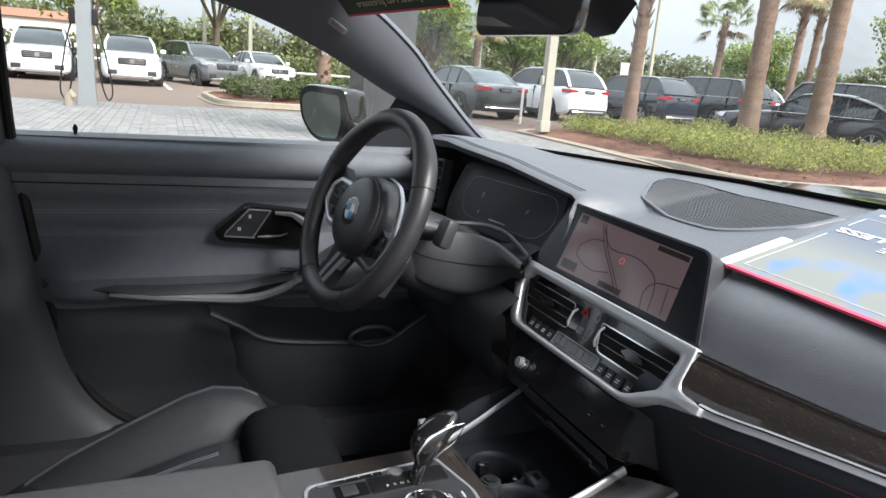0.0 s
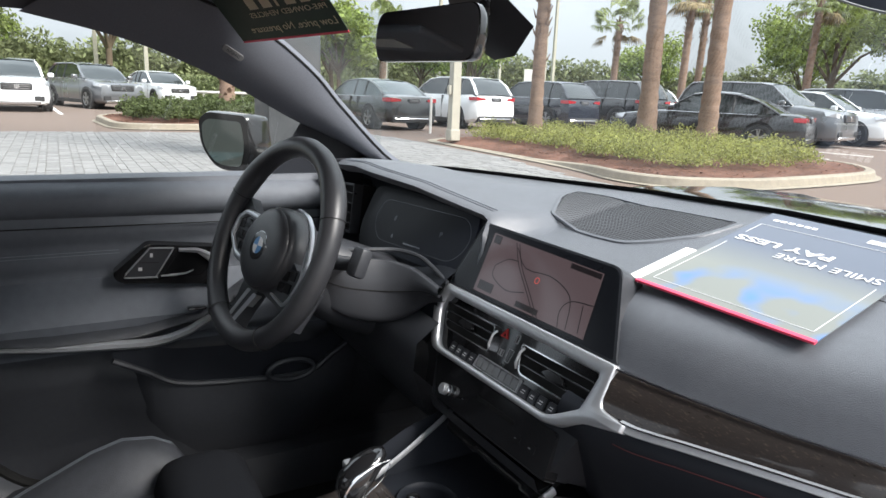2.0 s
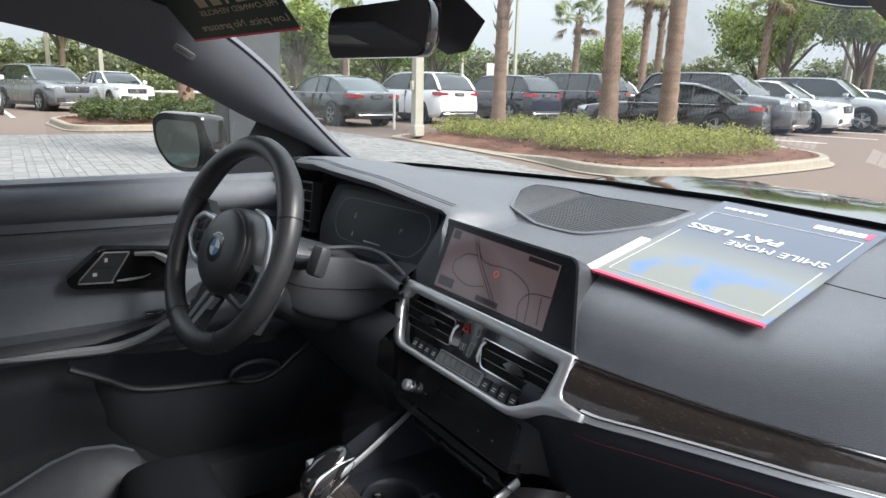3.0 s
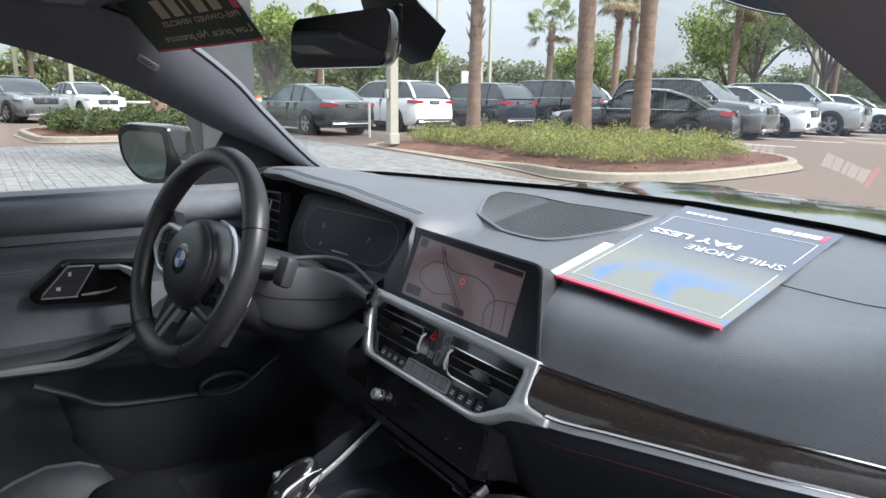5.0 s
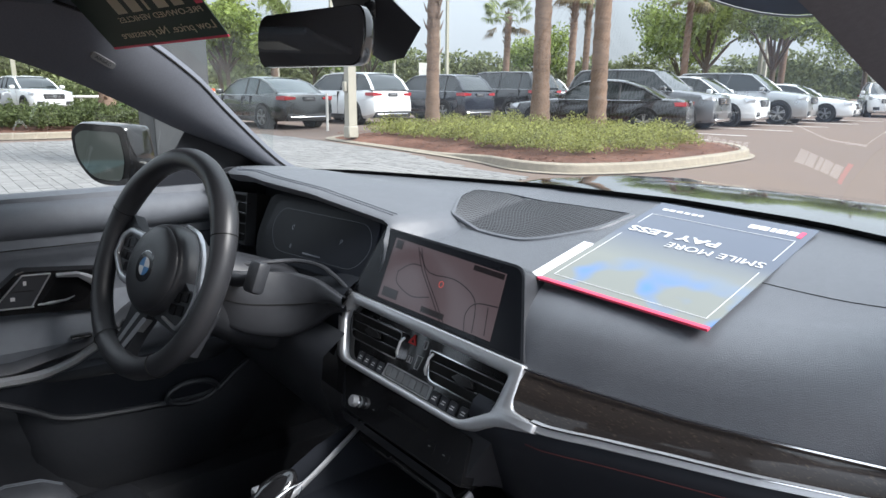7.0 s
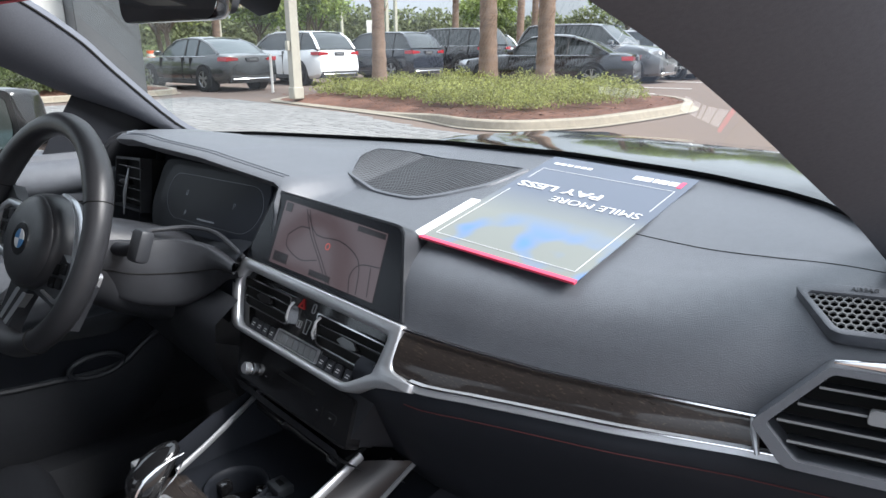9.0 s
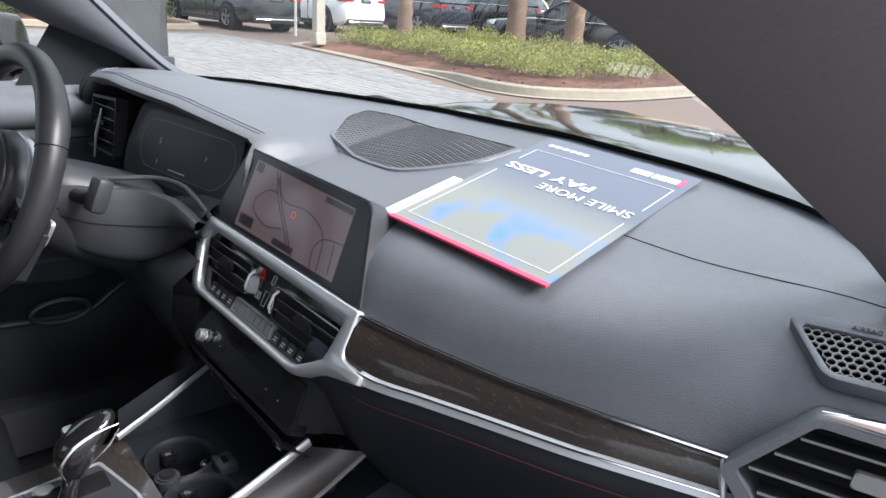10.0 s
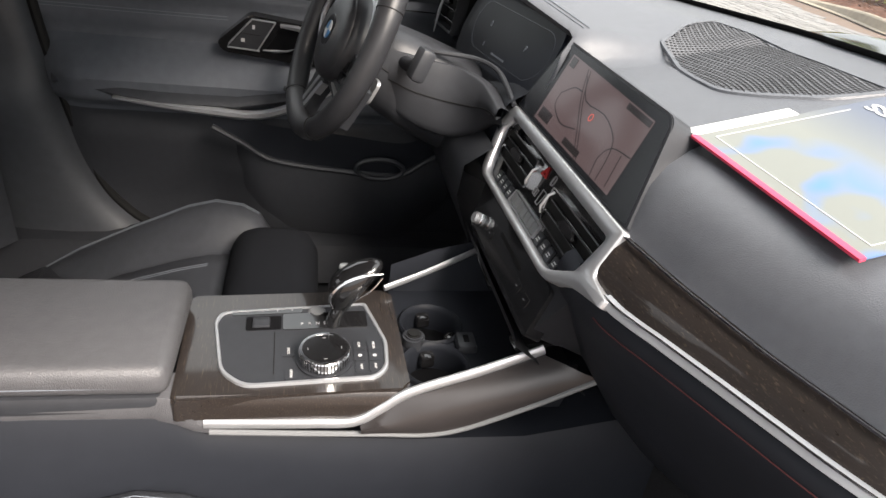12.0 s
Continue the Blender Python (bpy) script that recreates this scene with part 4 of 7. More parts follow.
writing("lettering", "AIRBAG", 0.0085, PLASTIC, tag, axes((-0.6174, -0.2563, 1.2376), (-0.17, 0.844, -0.483), (0.453, 0.502, 0.717)) @ pose(0, 0, 0.0017))

# ---- driver's door ----
door = thing("door_1", "closed black driver's door with leather panel and silver strip", "door", kind="structure")


def door_x(y, z):
    """How far in the door skin stands."""
    x = -0.705
    x += 0.016 * smooth01(z, 0.86, 0.90) * (1 - smooth01(z, 0.955, 0.995)) + 0.012 * smooth01(z, 0.80, 0.84)
    rest = ip(z, (0.46, 0.60, 0.665, 0.69, 0.735, 0.765, 0.80), (0.02, 0.035, 0.03, 0.075, 0.085, 0.055, 0.0))
    fade = smooth01(y, -0.86, -0.74) * (1 - 0.35 * smooth01(y, -0.25, -0.05))
    x += rest * fade
    low = ip(z, (0.36, 0.44, 0.54, 0.60, 0.64), (0.03, 0.07, 0.095, 0.06, 0.0))
    return x + low * 0.6 * smooth01(y, -0.55, -0.38)


zs = [0.34 + 0.655 * k / 60 for k in range(61)]
ys = [-0.95 + 1.15 * k / 60 for k in range(61)]
UPSKIN = mat("soft grained door top", (0.112, 0.122, 0.140), 0.55, vary=0.12, scale=60, bump=0.25, bscale=700, spec=0.35)
for name, lo, hi, mt, lab in (("door_upper", 0.79, 1.0, UPSKIN, "soft black upper door panel"), ("door_insert", 0.645, 0.80, UPSKIN, "black leatherette door insert"), ("door_lower", 0.3, 0.664, PLASTIC, "hard black lower door panel")):
    zz = [z for z in zs if lo <= z <= hi]
    part(name, loft([[(door_x(y, z), y, z) for z in zz] + ([(-0.73, y, 1.0), (-0.80, y, 0.985)] if hi == 1.0 else []) for y in ys], ring_closed=False), mt, door, lab, sharp=50)
part("upper_roll", loft([[(-0.722 + 0.062 * math.cos(a), y, 0.950 + 0.042 * math.sin(a) - 0.012 * (y + 0.3)) for a in (radians(-100 + 20 * k) for k in range(11))] for y in ys], ring_closed=False), UPSKIN, door, "padded window ledge", sharp=60)
part("ledge_seam", tube([(-0.672, y, 0.904 - 0.012 * (y + 0.3)) for y in ys], 0.0012, 5), RUBBER, door)
for dz in (0.0, 0.006):
    part("stitching", tube([(door_x(y, 0.848 + dz) + 0.0005, y, 0.848 + dz) for y in ys if y < -0.46], 0.0008, 5), STITCH, door)
strip = spline([(-0.622, -0.682, 0.701), (-0.612, -0.60, 0.695), (-0.608, -0.50, 0.689), (-0.608, -0.423, 0.685), (-0.610, -0.366, 0.697), (-0.614, -0.325, 0.716), (-0.630, -0.25, 0.745)], 30)
part("silver_strip", loft([[p + Vector((0.0, 0, -0.011 * w)), p + Vector((0.008, 0, -0.004 * w)), p + Vector((0.008, 0, 0.004 * w)), p + Vector((-0.001, 0, 0.009 * w)), p + Vector((-0.02, 0, 0))] for p, w in zip(strip, [0.25 + 0.75 * math.sin(math.pi * min(1, (k + 1) / 14) / 2) for k in range(30)])]), SILVER, door, "satin silver armrest strip")
arm = part("armrest", loft([[(-0.70, y, z - 0.012), (-0.615 - o, y, z - 0.010), (-0.606 - o, y, z), (-0.612 - o, y, z + 0.012), (-0.64 - o, y, z + 0.020), (-0.70, y, z + 0.022)] for y, z, o in ((-0.80, 0.715, 0.05), (-0.72, 0.712, 0.02), (-0.6, 0.70, 0.0), (-0.45, 0.70, 0.0), (-0.34, 0.72, 0.005), (-0.22, 0.765, 0.02))]), LEATHER, door, "padded armrest", sharp=50)
lip = spline([(-0.612, -0.50, 0.655), (-0.612, -0.44, 0.622), (-0.612, -0.38, 0.588), (-0.61, -0.25, 0.572), (-0.61, -0.12, 0.566), (-0.612, -0.06, 0.60), (-0.62, 0.0, 0.63)], 30)
part("pocket_lip", tube(lip, 0.007, 8), PLASTIC, door, "moulded door pocket edge")
# Dark sheet above the lip stands for the shade inside the pocket.
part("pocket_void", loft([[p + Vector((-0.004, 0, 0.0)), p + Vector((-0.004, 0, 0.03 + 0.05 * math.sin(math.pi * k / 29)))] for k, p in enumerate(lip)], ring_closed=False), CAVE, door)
part("pocket_panel", loft([[p + Vector((d, 0, -0.004)), p + Vector((0.006 + d, 0, -0.04)), p + Vector((d, 0, -0.10)), p + Vector((d - 0.04, 0, -0.18))] for p, d in zip(lip, [-0.045 * max(0, 1 - k / 16) ** 2 - 0.05 * max(0, 1 - k / 5) for k in range(30)])], ring_closed=False), PLASTIC, door, "moulded door pocket wall", sharp=60)
part("bottle_holder", tube([(-0.585, -0.16 + 0.05 * math.cos(a), 0.590 + 0.022 * math.sin(a)) for a in (2 * math.pi * i / 20 for i in range(20))], 0.006, 8, closed=True), PLASTIC, door)
HP = axes((-0.648, -0.375, 0.838), (0, 1, -0.07), (0.12, 0, 1))
H_OUT = [(-0.112, -0.030), (-0.052, 0.032), (0.085, 0.026), (0.085, -0.054), (-0.100, -0.048)]
hp = part("handle_plate", prism(rounded(H_OUT, [0.012, 0.010, 0.004, 0.004, 0.010]), -0.02, 0.004, 0.003, None), GLOSS, door, "gloss black handle plate", m=HP)
part("lock_panel", prism(rounded([(-0.089, -0.034), (-0.045, 0.024), (-0.004, 0.024), (-0.034, -0.034)], 0.003), 0.001, 0.0055, 0.001), PLASTIC, hp, "satin black lock switch panel")
part("lock_rim", tube([(-0.030, -0.036, 0.006), (-0.091, -0.036, 0.006), (-0.088, -0.028, 0.006), (-0.047, 0.025, 0.006), (-0.003, 0.025, 0.006)], 0.0016, 6), SILVER, hp, "fine chrome edging")
part("split_line", tube([(-0.003, 0.025, 0.006), (-0.034, -0.036, 0.006)], 0.0014, 6), SILVER, hp)
part("switch_gap", box(-0.068, -0.030, -0.0055, -0.0045, 0.005, 0.0059), RUBBER, hp)
part("memory_legend", box(-0.046, -0.041, 0.006, 0.014, 0.005, 0.0061, bm=box(-0.066, -0.059, -0.022, -0.015, 0.005, 0.0061)), WHITEMARK, hp)
# Flat patch: the shade of a deep recess is only in its colour.
part("lever_bowl", prism(rounded([(-0.020, -0.034), (0.010, 0.018), (0.055, 0.018), (0.070, -0.006), (0.050, -0.034)], 0.008), 0.002, 0.0049), HOLE, hp, "flat black patch standing for the shaded lever recess")
part("door_lever", loft([[(x, y + w, z) for w, z in ((-h, 0.004), (-h * 0.6, 0.012), (h * 0.6, 0.013), (h, 0.004))] for x, y, h in ((0.006, 0.021, 0.003), (0.040, 0.020, 0.005), (0.058, 0.010, 0.009), (0.074, -0.002, 0.012), (0.090, -0.004, 0.016))]), SILVER, hp, "chrome door lever")
# Sliver shaped as the glint below the lever, added for that highlight alone.
part("lever_glint", loft([[(x, y + w, z) for w, z in ((-h, 0.004), (0, 0.008), (h, 0.004))] for x, y, h in ((-0.024, -0.034, 0.0015), (0.0, -0.032, 0.004), (0.022, -0.029, 0.003), (0.036, -0.022, 0.001))]), SILVER, hp, "silver sliver standing for the glint below the lever")
for k in range(3):
    part("window_switch", box(-0.625, -0.605, -0.36 + 0.045 * k, -0.325 + 0.045 * k, 0.740 + 0.006 * k, 0.745 + 0.006 * k, 0.002), GLOSS, door)
pin = part("lock_pin", tube([(-0.715, -0.735, 0.985), (-0.715, -0.735, 1.0), (-0.715, -0.735, 1.008), (-0.715, -0.735, 1.016)], [0.006, 0.003, 0.005, 0.002], 8), RUBBER, door)
sg = part("window_1", loft([[(-0.735 + 0.09 * ((z - 0.98) / 0.35) ** 1.4, y, z) for z in (0.98, 1.08, 1.18, 1.28, 1.34)] for y in (-1.0, -0.7, -0.4, -0.1, 0.1)], ring_closed=False), SIDEGLASS)
sg.visible_shadow = False
tagged(sg, "clear closed side window over the driver's door", "window", kind="structure")
# corner triangle and mirror foot cover
part("corner_trim", loft([[(-0.728, -0.17, 0.985), (-0.70, -0.17, 0.99), (-0.70, -0.165, 1.0)], [(-0.728, -0.10, 0.985), (-0.70, -0.10, 0.99), (-0.70, -0.10, 1.105)], [(-0.728, -0.02, 0.985), (-0.70, -0.02, 0.99), (-0.70, -0.02, 1.145)], [(-0.728, 0.14, 0.985), (-0.70, 0.14, 0.985), (-0.70, 0.10, 1.03)]]), CAVE, door, "black corner trim")
part("tweeter_cover", disc(0.05, 0, 0.012, 28, 0.006, axes((-0.665, -0.02, 0.985), (0.2, 1, 0), (0.3, 0, 1))), PLASTIC, door, "round black tweeter cover")

# door opening edge, sill, centre pillar
edge = spline([(-0.69, -0.850, 1.30), (-0.69, -0.841, 1.03), (-0.69, -0.830, 0.92), (-0.69, -0.812, 0.78), (-0.69, -0.790, 0.655), (-0.69, -0.757, 0.525), (-0.685, -0.708, 0.44), (-0.68, -0.63, 0.385), (-0.68, -0.50, 0.370), (-0.68, 0.2, 0.37)], 60)
part("door_seal", tube(edge, 0.010, 8), RUBBER, shell, "black rubber door seal")
rows = []
for i, p in enumerate(edge[:50]):
    d = (edge[i + 1] - edge[max(i - 1, 0)]).normalized()
    back = Vector((0, d.z, -d.y))
    swell = 0.012 * smooth01(-p.z, -0.76, -0.68)
    rows.append([p + back * a + Vector((b + swell * smooth01(a, 0.01, 0.05), 0, 0)) for a, b in ((0.004, 0.0), (0.010, 0.018), (0.022, 0.030), (0.05, 0.036), (0.10, 0.040), (0.17, 0.038), (0.30, 0.020), (0.55, 0.0))])
part("centre_pillar", loft(rows, ring_closed=False), mat("satin pillar plastic", (0.055, 0.059, 0.067), 0.45, vary=0.12, scale=60, bump=0.1, bscale=900, spec=0.4), shell, "dark plastic centre pillar", sharp=70)
for s in (-1, 1):
    part("sill", loft([[(s * 0.74, y, 0.30), (s * 0.72, y, 0.385), (s * 0.66, y, 0.40), (s * 0.61, y, 0.385), (s * 0.585, y, 0.30)] for y in (-0.95, -0.4, 0.0, 0.35)], ring_closed=False), PLASTIC, shell, "black sill trim", sharp=50)
part("floor_carpet", loft([[(x, y, 0.28 + 0.14 * smooth01(y, 0.25, 0.6)) for y in (-1.7, -1.0, -0.3, 0.2, 0.35, 0.5, 0.62)] for x in (-0.62, -0.3, 0.0, 0.3, 0.62)], ring_closed=False), DARK, shell, "black carpet")
for s in (-1, 1):
    part("kick_panel", box(s * 0.715 - 0.02, s * 0.715 + 0.02, 0.16, 0.60, 0.28, 0.90), DARK, shell, "dark footwell side")
part("bulkhead", box(-0.72, 0.72, 0.60, 0.64, 0.28, 0.955), DARK, shell)
part("rear_wall", box(-0.70, 0.70, -1.85, -1.72, 0.28, 0.98), LEATHER, shell)
part("rear_side_panel", box(-0.74, -0.70, -1.75, -0.95, 0.30, 0.98), PLASTIC, shell)
part("rear_side_panel", box(0.70, 0.74, -1.75, -0.95, 0.30, 0.98), PLASTIC, shell)
part("centre_pillar", box(0.66, 0.72, -1.15, -0.95, 0.30, 1.32, 0.02), PLASTIC, shell)

# ---- centre console ----
BROWNGLOSS = mat("dark satin plastic", (0.036, 0.032, 0.032), 0.30, vary=0.1, scale=30, spec=0.5)
cons = thing("centre_console", "black centre console with oak plate, cup holders and silver rails", "console")
W0 = axes((0.042, -0.315, 0.628), (1, 0.03, 0), (-0.03, 1, 0.03))
# tunnel sides
part("tunnel", loft([[(-0.075 - o, y, 0.30), (-0.085 - o, y, z - 0.02), (-0.075 - o, y, z), (0.150 + o, y, z), (0.168 + o, y, z - 0.03), (0.17 + o, y, 0.45), (0.165 + o, y, 0.28)] for y, z, o in ((-1.0, 0.60, -0.014), (-0.47, 0.60, -0.014), (-0.42, 0.56, -0.014), (-0.235, 0.545, -0.014), (-0.17, 0.545, -0.010), (-0.03, 0.55, -0.004), (0.15, 0.59, 0.0))]), CAVE, cons, "black console sides", sharp=40)
part("oak_plate", prism(rounded([(-0.100, -0.140), (0.104, -0.140), (0.104, 0.128), (-0.100, 0.128)], [0.006, 0.006, 0.01, 0.01]), -0.03, 0.0, 0.004), WOOD, cons, "dark oak console plate", m=W0)
part("oak_side", loft([[(x, y0 + (y1 - y0) * k / 12, z) for k in range(13)] for x, z, y0, y1 in ((0.1440, 0.6265, -0.446, -0.184), (0.1475, 0.622, -0.443, -0.189), (0.1490, 0.607, -0.430, -0.212), (0.1485, 0.590, -0.410, -0.238))], ring_closed=False), WOOD, cons, "glossy dark oak flank under the plate", sharp=60)
part("leather_wedge", loft([[(0.10, y, z0), (x, y, z0), (x + 0.004, y, (z0 + z1) / 2), (x, y, z1), (0.10, y, z1)] for y, x, z0, z1 in ((-0.95, 0.140, 0.590, 0.622), (-0.60, 0.140, 0.590, 0.622), (-0.475, 0.141, 0.590, 0.623), (-0.448, 0.144, 0.583, 0.622), (-0.430, 0.147, 0.576, 0.606), (-0.412, 0.148, 0.572, 0.586))]), LITSKIN, cons, "grained leather band beside the armrest", sharp=60)
E_OUT = rounded([(-0.058, -0.098), (-0.067, 0.090), (0.020, 0.110), (0.069, 0.106), (0.087, 0.092), (0.090, -0.064), (0.062, -0.092), (-0.038, -0.106)], [0.010, 0.006, 0.010, 0.010, 0.012, 0.014, 0.016, 0.010], 4)
E_IN = [(0.004 + (x - 0.004) * 0.945, -0.003 + (y + 0.003) * 0.955) for x, y in E_OUT]
part("panel_frame", soft_frame(E_OUT, E_IN, -0.004, 0.0040, 0.0015), SILVER, cons, "satin silver frame round the switch panel", m=W0)
swp = part("switch_panel", prism(E_IN, -0.01, 0.002), PLASTIC, cons, "black console switch panel", m=W0)
part("lever_slot", prism(rounded([(-0.048, -0.02), (-0.048, 0.088), (-0.014, 0.088), (-0.014, -0.02)], 0.004), 0.0, 0.0032), GLOSS, swp, "gloss gear display strip")
# Level with the panel; near-black stands for the shade in the well.
part("brake_switch_well", prism(rounded([(-0.044, -0.066), (-0.044, -0.022), (-0.016, -0.022), (-0.016, -0.066)], 0.003), 0.0, 0.0030), HOLE, swp)
part("brake_switch", box(-0.040, -0.020, -0.058, -0.036, 0.001, 0.006, 0.002), PLASTIC, swp)
GEAR = glow("gear letter light", (0.6, 0.6, 0.6), 0.35)
for k, c in enumerate("PRND"):
    writing("gear_letter", c, 0.007, GREYMARK if k else GEAR, swp, pose(-0.024, 0.004 + 0.010 * k, 0.0035, 0, 0, 90))
st = part("start_button", disc(0.0115, 0.001, 0.005, 24, 0.002, Matrix.Translation((-0.052, 0.024, 0))), GREYTRIM, swp, "brushed start button")
part("mode_strip", prism(rounded([(-0.062, -0.085), (-0.063, 0.005), (-0.050, 0.005), (-0.049, -0.085)], 0.003), 0.0, 0.003), GLOSS, swp)
for k in range(4):
    part("mode_legend", box(-0.0575, -0.0545, -0.066 + 0.019 * k, -0.0645 + 0.019 * k, 0.003, 0.0036), GREYMARK, swp)
part("panel_split", box(-0.010, 0.070, -0.0305, -0.0295, 0.0018, 0.0024), RUBBER, swp)
idr = part("rotary_controller", disc(0.0295, 0.0, 0.021, 40, 0.003, Matrix.Translation((0.050, 0.030, 0))), GLOSS, swp, "rotary controller with knurled chrome edge")
part("collar", disc(0.0335, 0.0, 0.005, 40, 0.002, Matrix.Translation((0.050, 0.030, 0))), PLASTIC, idr)
bm = bmesh.new()
for k in range(48):
    a = 2 * math.pi * k / 48
    box(-0.0012, 0.0012, 0.0288, 0.0310, 0.007, 0.0185, bm=bm, m=pose(0.050, 0.030, 0, 0, 0, math.degrees(a)))
part("knurl", bm, CHROME, idr, "knurled chrome ring")
part("top_ring", frame_of([(0.050 + 0.0298 * math.cos(a), 0.030 + 0.0298 * math.sin(a)) for a in np.arange(0, 6.28, 0.16)], [(0.050 + 0.0268 * math.cos(a), 0.030 + 0.0268 * math.sin(a)) for a in np.arange(0, 6.28, 0.16)], 0.0185, 0.0217), CHROME, idr)
for bx, by, word in ((0.024, 0.073, "COM"), (0.045, 0.073, ""), (0.066, 0.073, "NAV"), (0.026, 0.091, "MEDIA"), (0.046, 0.091, ""), (0.066, 0.090, "MAP"), (0.030, -0.013, "BACK"), (0.072, -0.010, "OPTION")):
    b = part("menu_button", prism(rounded([(bx - 0.0095, by - 0.0075), (bx + 0.0095, by - 0.0075), (bx + 0.0095, by + 0.0075), (bx - 0.0095, by + 0.0075)], 0.002), 0.001, 0.0032, 0.0006), PLASTIC, swp)
    if word:
        writing("legend", word, 0.0046, WHITEMARK, b, pose(bx, by, 0.0034), fit_width=min(0.014, 0.003 * len(word)))
    else:
        part("legend", disc(0.0025, 0.0030, 0.0036, 12, 0, Matrix.Translation((bx, by, 0))), WHITEMARK, b)
for q in range(4):
    part("arrow_mark", box(-0.0022, 0.0022, 0.0195, 0.0203, 0.0205, 0.0213, m=pose(0.050, 0.030, 0, 0, 0, 90 * q)), GREYMARK, idr)
# gear lever
lev = thing("gear_lever", "short gear selector with gloss black and chrome grip", "gear lever", m=Matrix.Translation((0.016, -0.012, -0.006)))
part("stem", loft([[(x + r * math.cos(a), y + r * 0.8 * math.sin(a), z) for a in (2 * math.pi * i / 14 for i in range(14))] for x, y, z, r in ((0.0, -0.262, 0.632, 0.013), (0.0, -0.258, 0.650, 0.011), (-0.003, -0.250, 0.668, 0.012))]), GLOSS, lev, sharp=70)
part("grip", loft([[(x + rx * math.cos(a), y + ry * math.sin(a), z + k * math.sin(a)) for a in (2 * math.pi * i / 24 for i in range(24))] for x, y, z, rx, ry, k in ((-0.003, -0.252, 0.660, 0.0115, 0.011, 0), (-0.004, -0.249, 0.672, 0.015, 0.016, 0.002), (-0.005, -0.244, 0.686, 0.0205, 0.024, 0.006), (-0.006, -0.238, 0.700, 0.0225, 0.031, 0.010), (-0.007, -0.233, 0.712, 0.0215, 0.033, 0.011), (-0.008, -0.230, 0.720, 0.0175, 0.028, 0.009), (-0.008, -0.228, 0.725, 0.011, 0.018, 0.006), (-0.008, -0.227, 0.727, 0.004, 0.007, 0.002))]), GLOSS, lev, "gloss black grip", sharp=80)
part("grip_side_trim", tube(spline([(0.0105, -0.262, 0.668), (0.0160, -0.266, 0.688), (0.0165, -0.252, 0.708), (0.0150, -0.226, 0.720), (0.0120, -0.202, 0.722)], 30), [0.0010 + 0.0011 * math.sin(math.pi * i / 29) for i in range(30)], 6), CHROME, lev, "fine chrome edging")
part("lower_trim", tube(spline([(0.0090, -0.244, 0.664), (0.0150, -0.236, 0.682), (0.0170, -0.216, 0.700), (0.0120, -0.202, 0.716)], 20), 0.0011, 6), CHROME, lev)
part("release_button", box(-0.026, -0.012, -0.255, -0.235, 0.700, 0.716, 0.004), SILVER, lev)
# rails
left_rail = spline([(-0.052, -0.200, 0.642), (-0.078, -0.14, 0.652), (-0.112, -0.065, 0.668), (-0.128, -0.03, 0.678)], 16)
right_rail = spline([(0.1475, -0.418, 0.588), (0.150, -0.30, 0.586), (0.150, -0.248, 0.587), (0.1485, -0.215, 0.607), (0.146, -0.183, 0.628), (0.141, -0.10, 0.655), (0.134, -0.027, 0.680)], 40)
for run, name, wide in ((left_rail, "silver_rail", 0.0034), (right_rail, "silver_rail", 0.0046)):
    part(name, tube(run, wide, 10, flat=1.5), SILVER, cons, "satin silver console rail")
low = spline([(0.151, -0.412, 0.578), (0.154, -0.30, 0.574), (0.157, -0.22, 0.573), (0.163, -0.139, 0.578), (0.170, -0.05, 0.620), (0.175, 0.033, 0.667)], 24)
part("lower_rail", tube(low, 0.0036, 8), GREYTRIM, cons, "slim grey console edge")
up, dn = right_rail[14:], spline([tuple(p) for p in low[8:]], len(right_rail[14:]))
part("rail_flank", loft([[p + Vector((0.004, 0, -0.005)), p * 0.66 + q * 0.34 + Vector((0.012, 0, 0.002)), p * 0.33 + q * 0.67 + Vector((0.010, 0, 0.002)), q] for p, q in zip(up, dn)], ring_closed=False), BROWNGLOSS, cons, "smooth dark flank under the rail", sharp=60)
# cup holder tray
part("tray", loft([[(x, y, z) for x, z in ((-0.118 - k, 0.668 + 0.3 * k), (-0.098, 0.600), (-0.09, 0.572), (0.118, 0.572), (0.128, 0.600), (0.138, 0.63 + k))] for y, k in ((-0.188, -0.03), (-0.12, 0.0), (-0.05, 0.02), (0.02, 0.03))], ring_closed=False), CAVE, cons, "black console tray", sharp=50)
cups = ((-0.010, -0.137), (0.078, -0.143))
deck = bmesh.new()
for run in [[(-0.098, -0.188), (0.132, -0.188), (0.126, -0.07), (0.118, 0.0), (-0.098, 0.0)]] + [[(x + 0.0395 * math.cos(2 * math.pi * i / 28), y + 0.0395 * math.sin(2 * math.pi * i / 28)) for i in range(28)] for x, y in cups]:
    vs = [deck.verts.new((*p, 0.608)) for p in run]
    for a, b in zip(vs, vs[1:] + vs[:1]):
        deck.edges.new((a, b))
bmesh.ops.triangle_fill(deck, use_beauty=True, edges=deck.edges[:])
part("cup_deck", deck, CAVE, cons, "black deck round the cup holders")
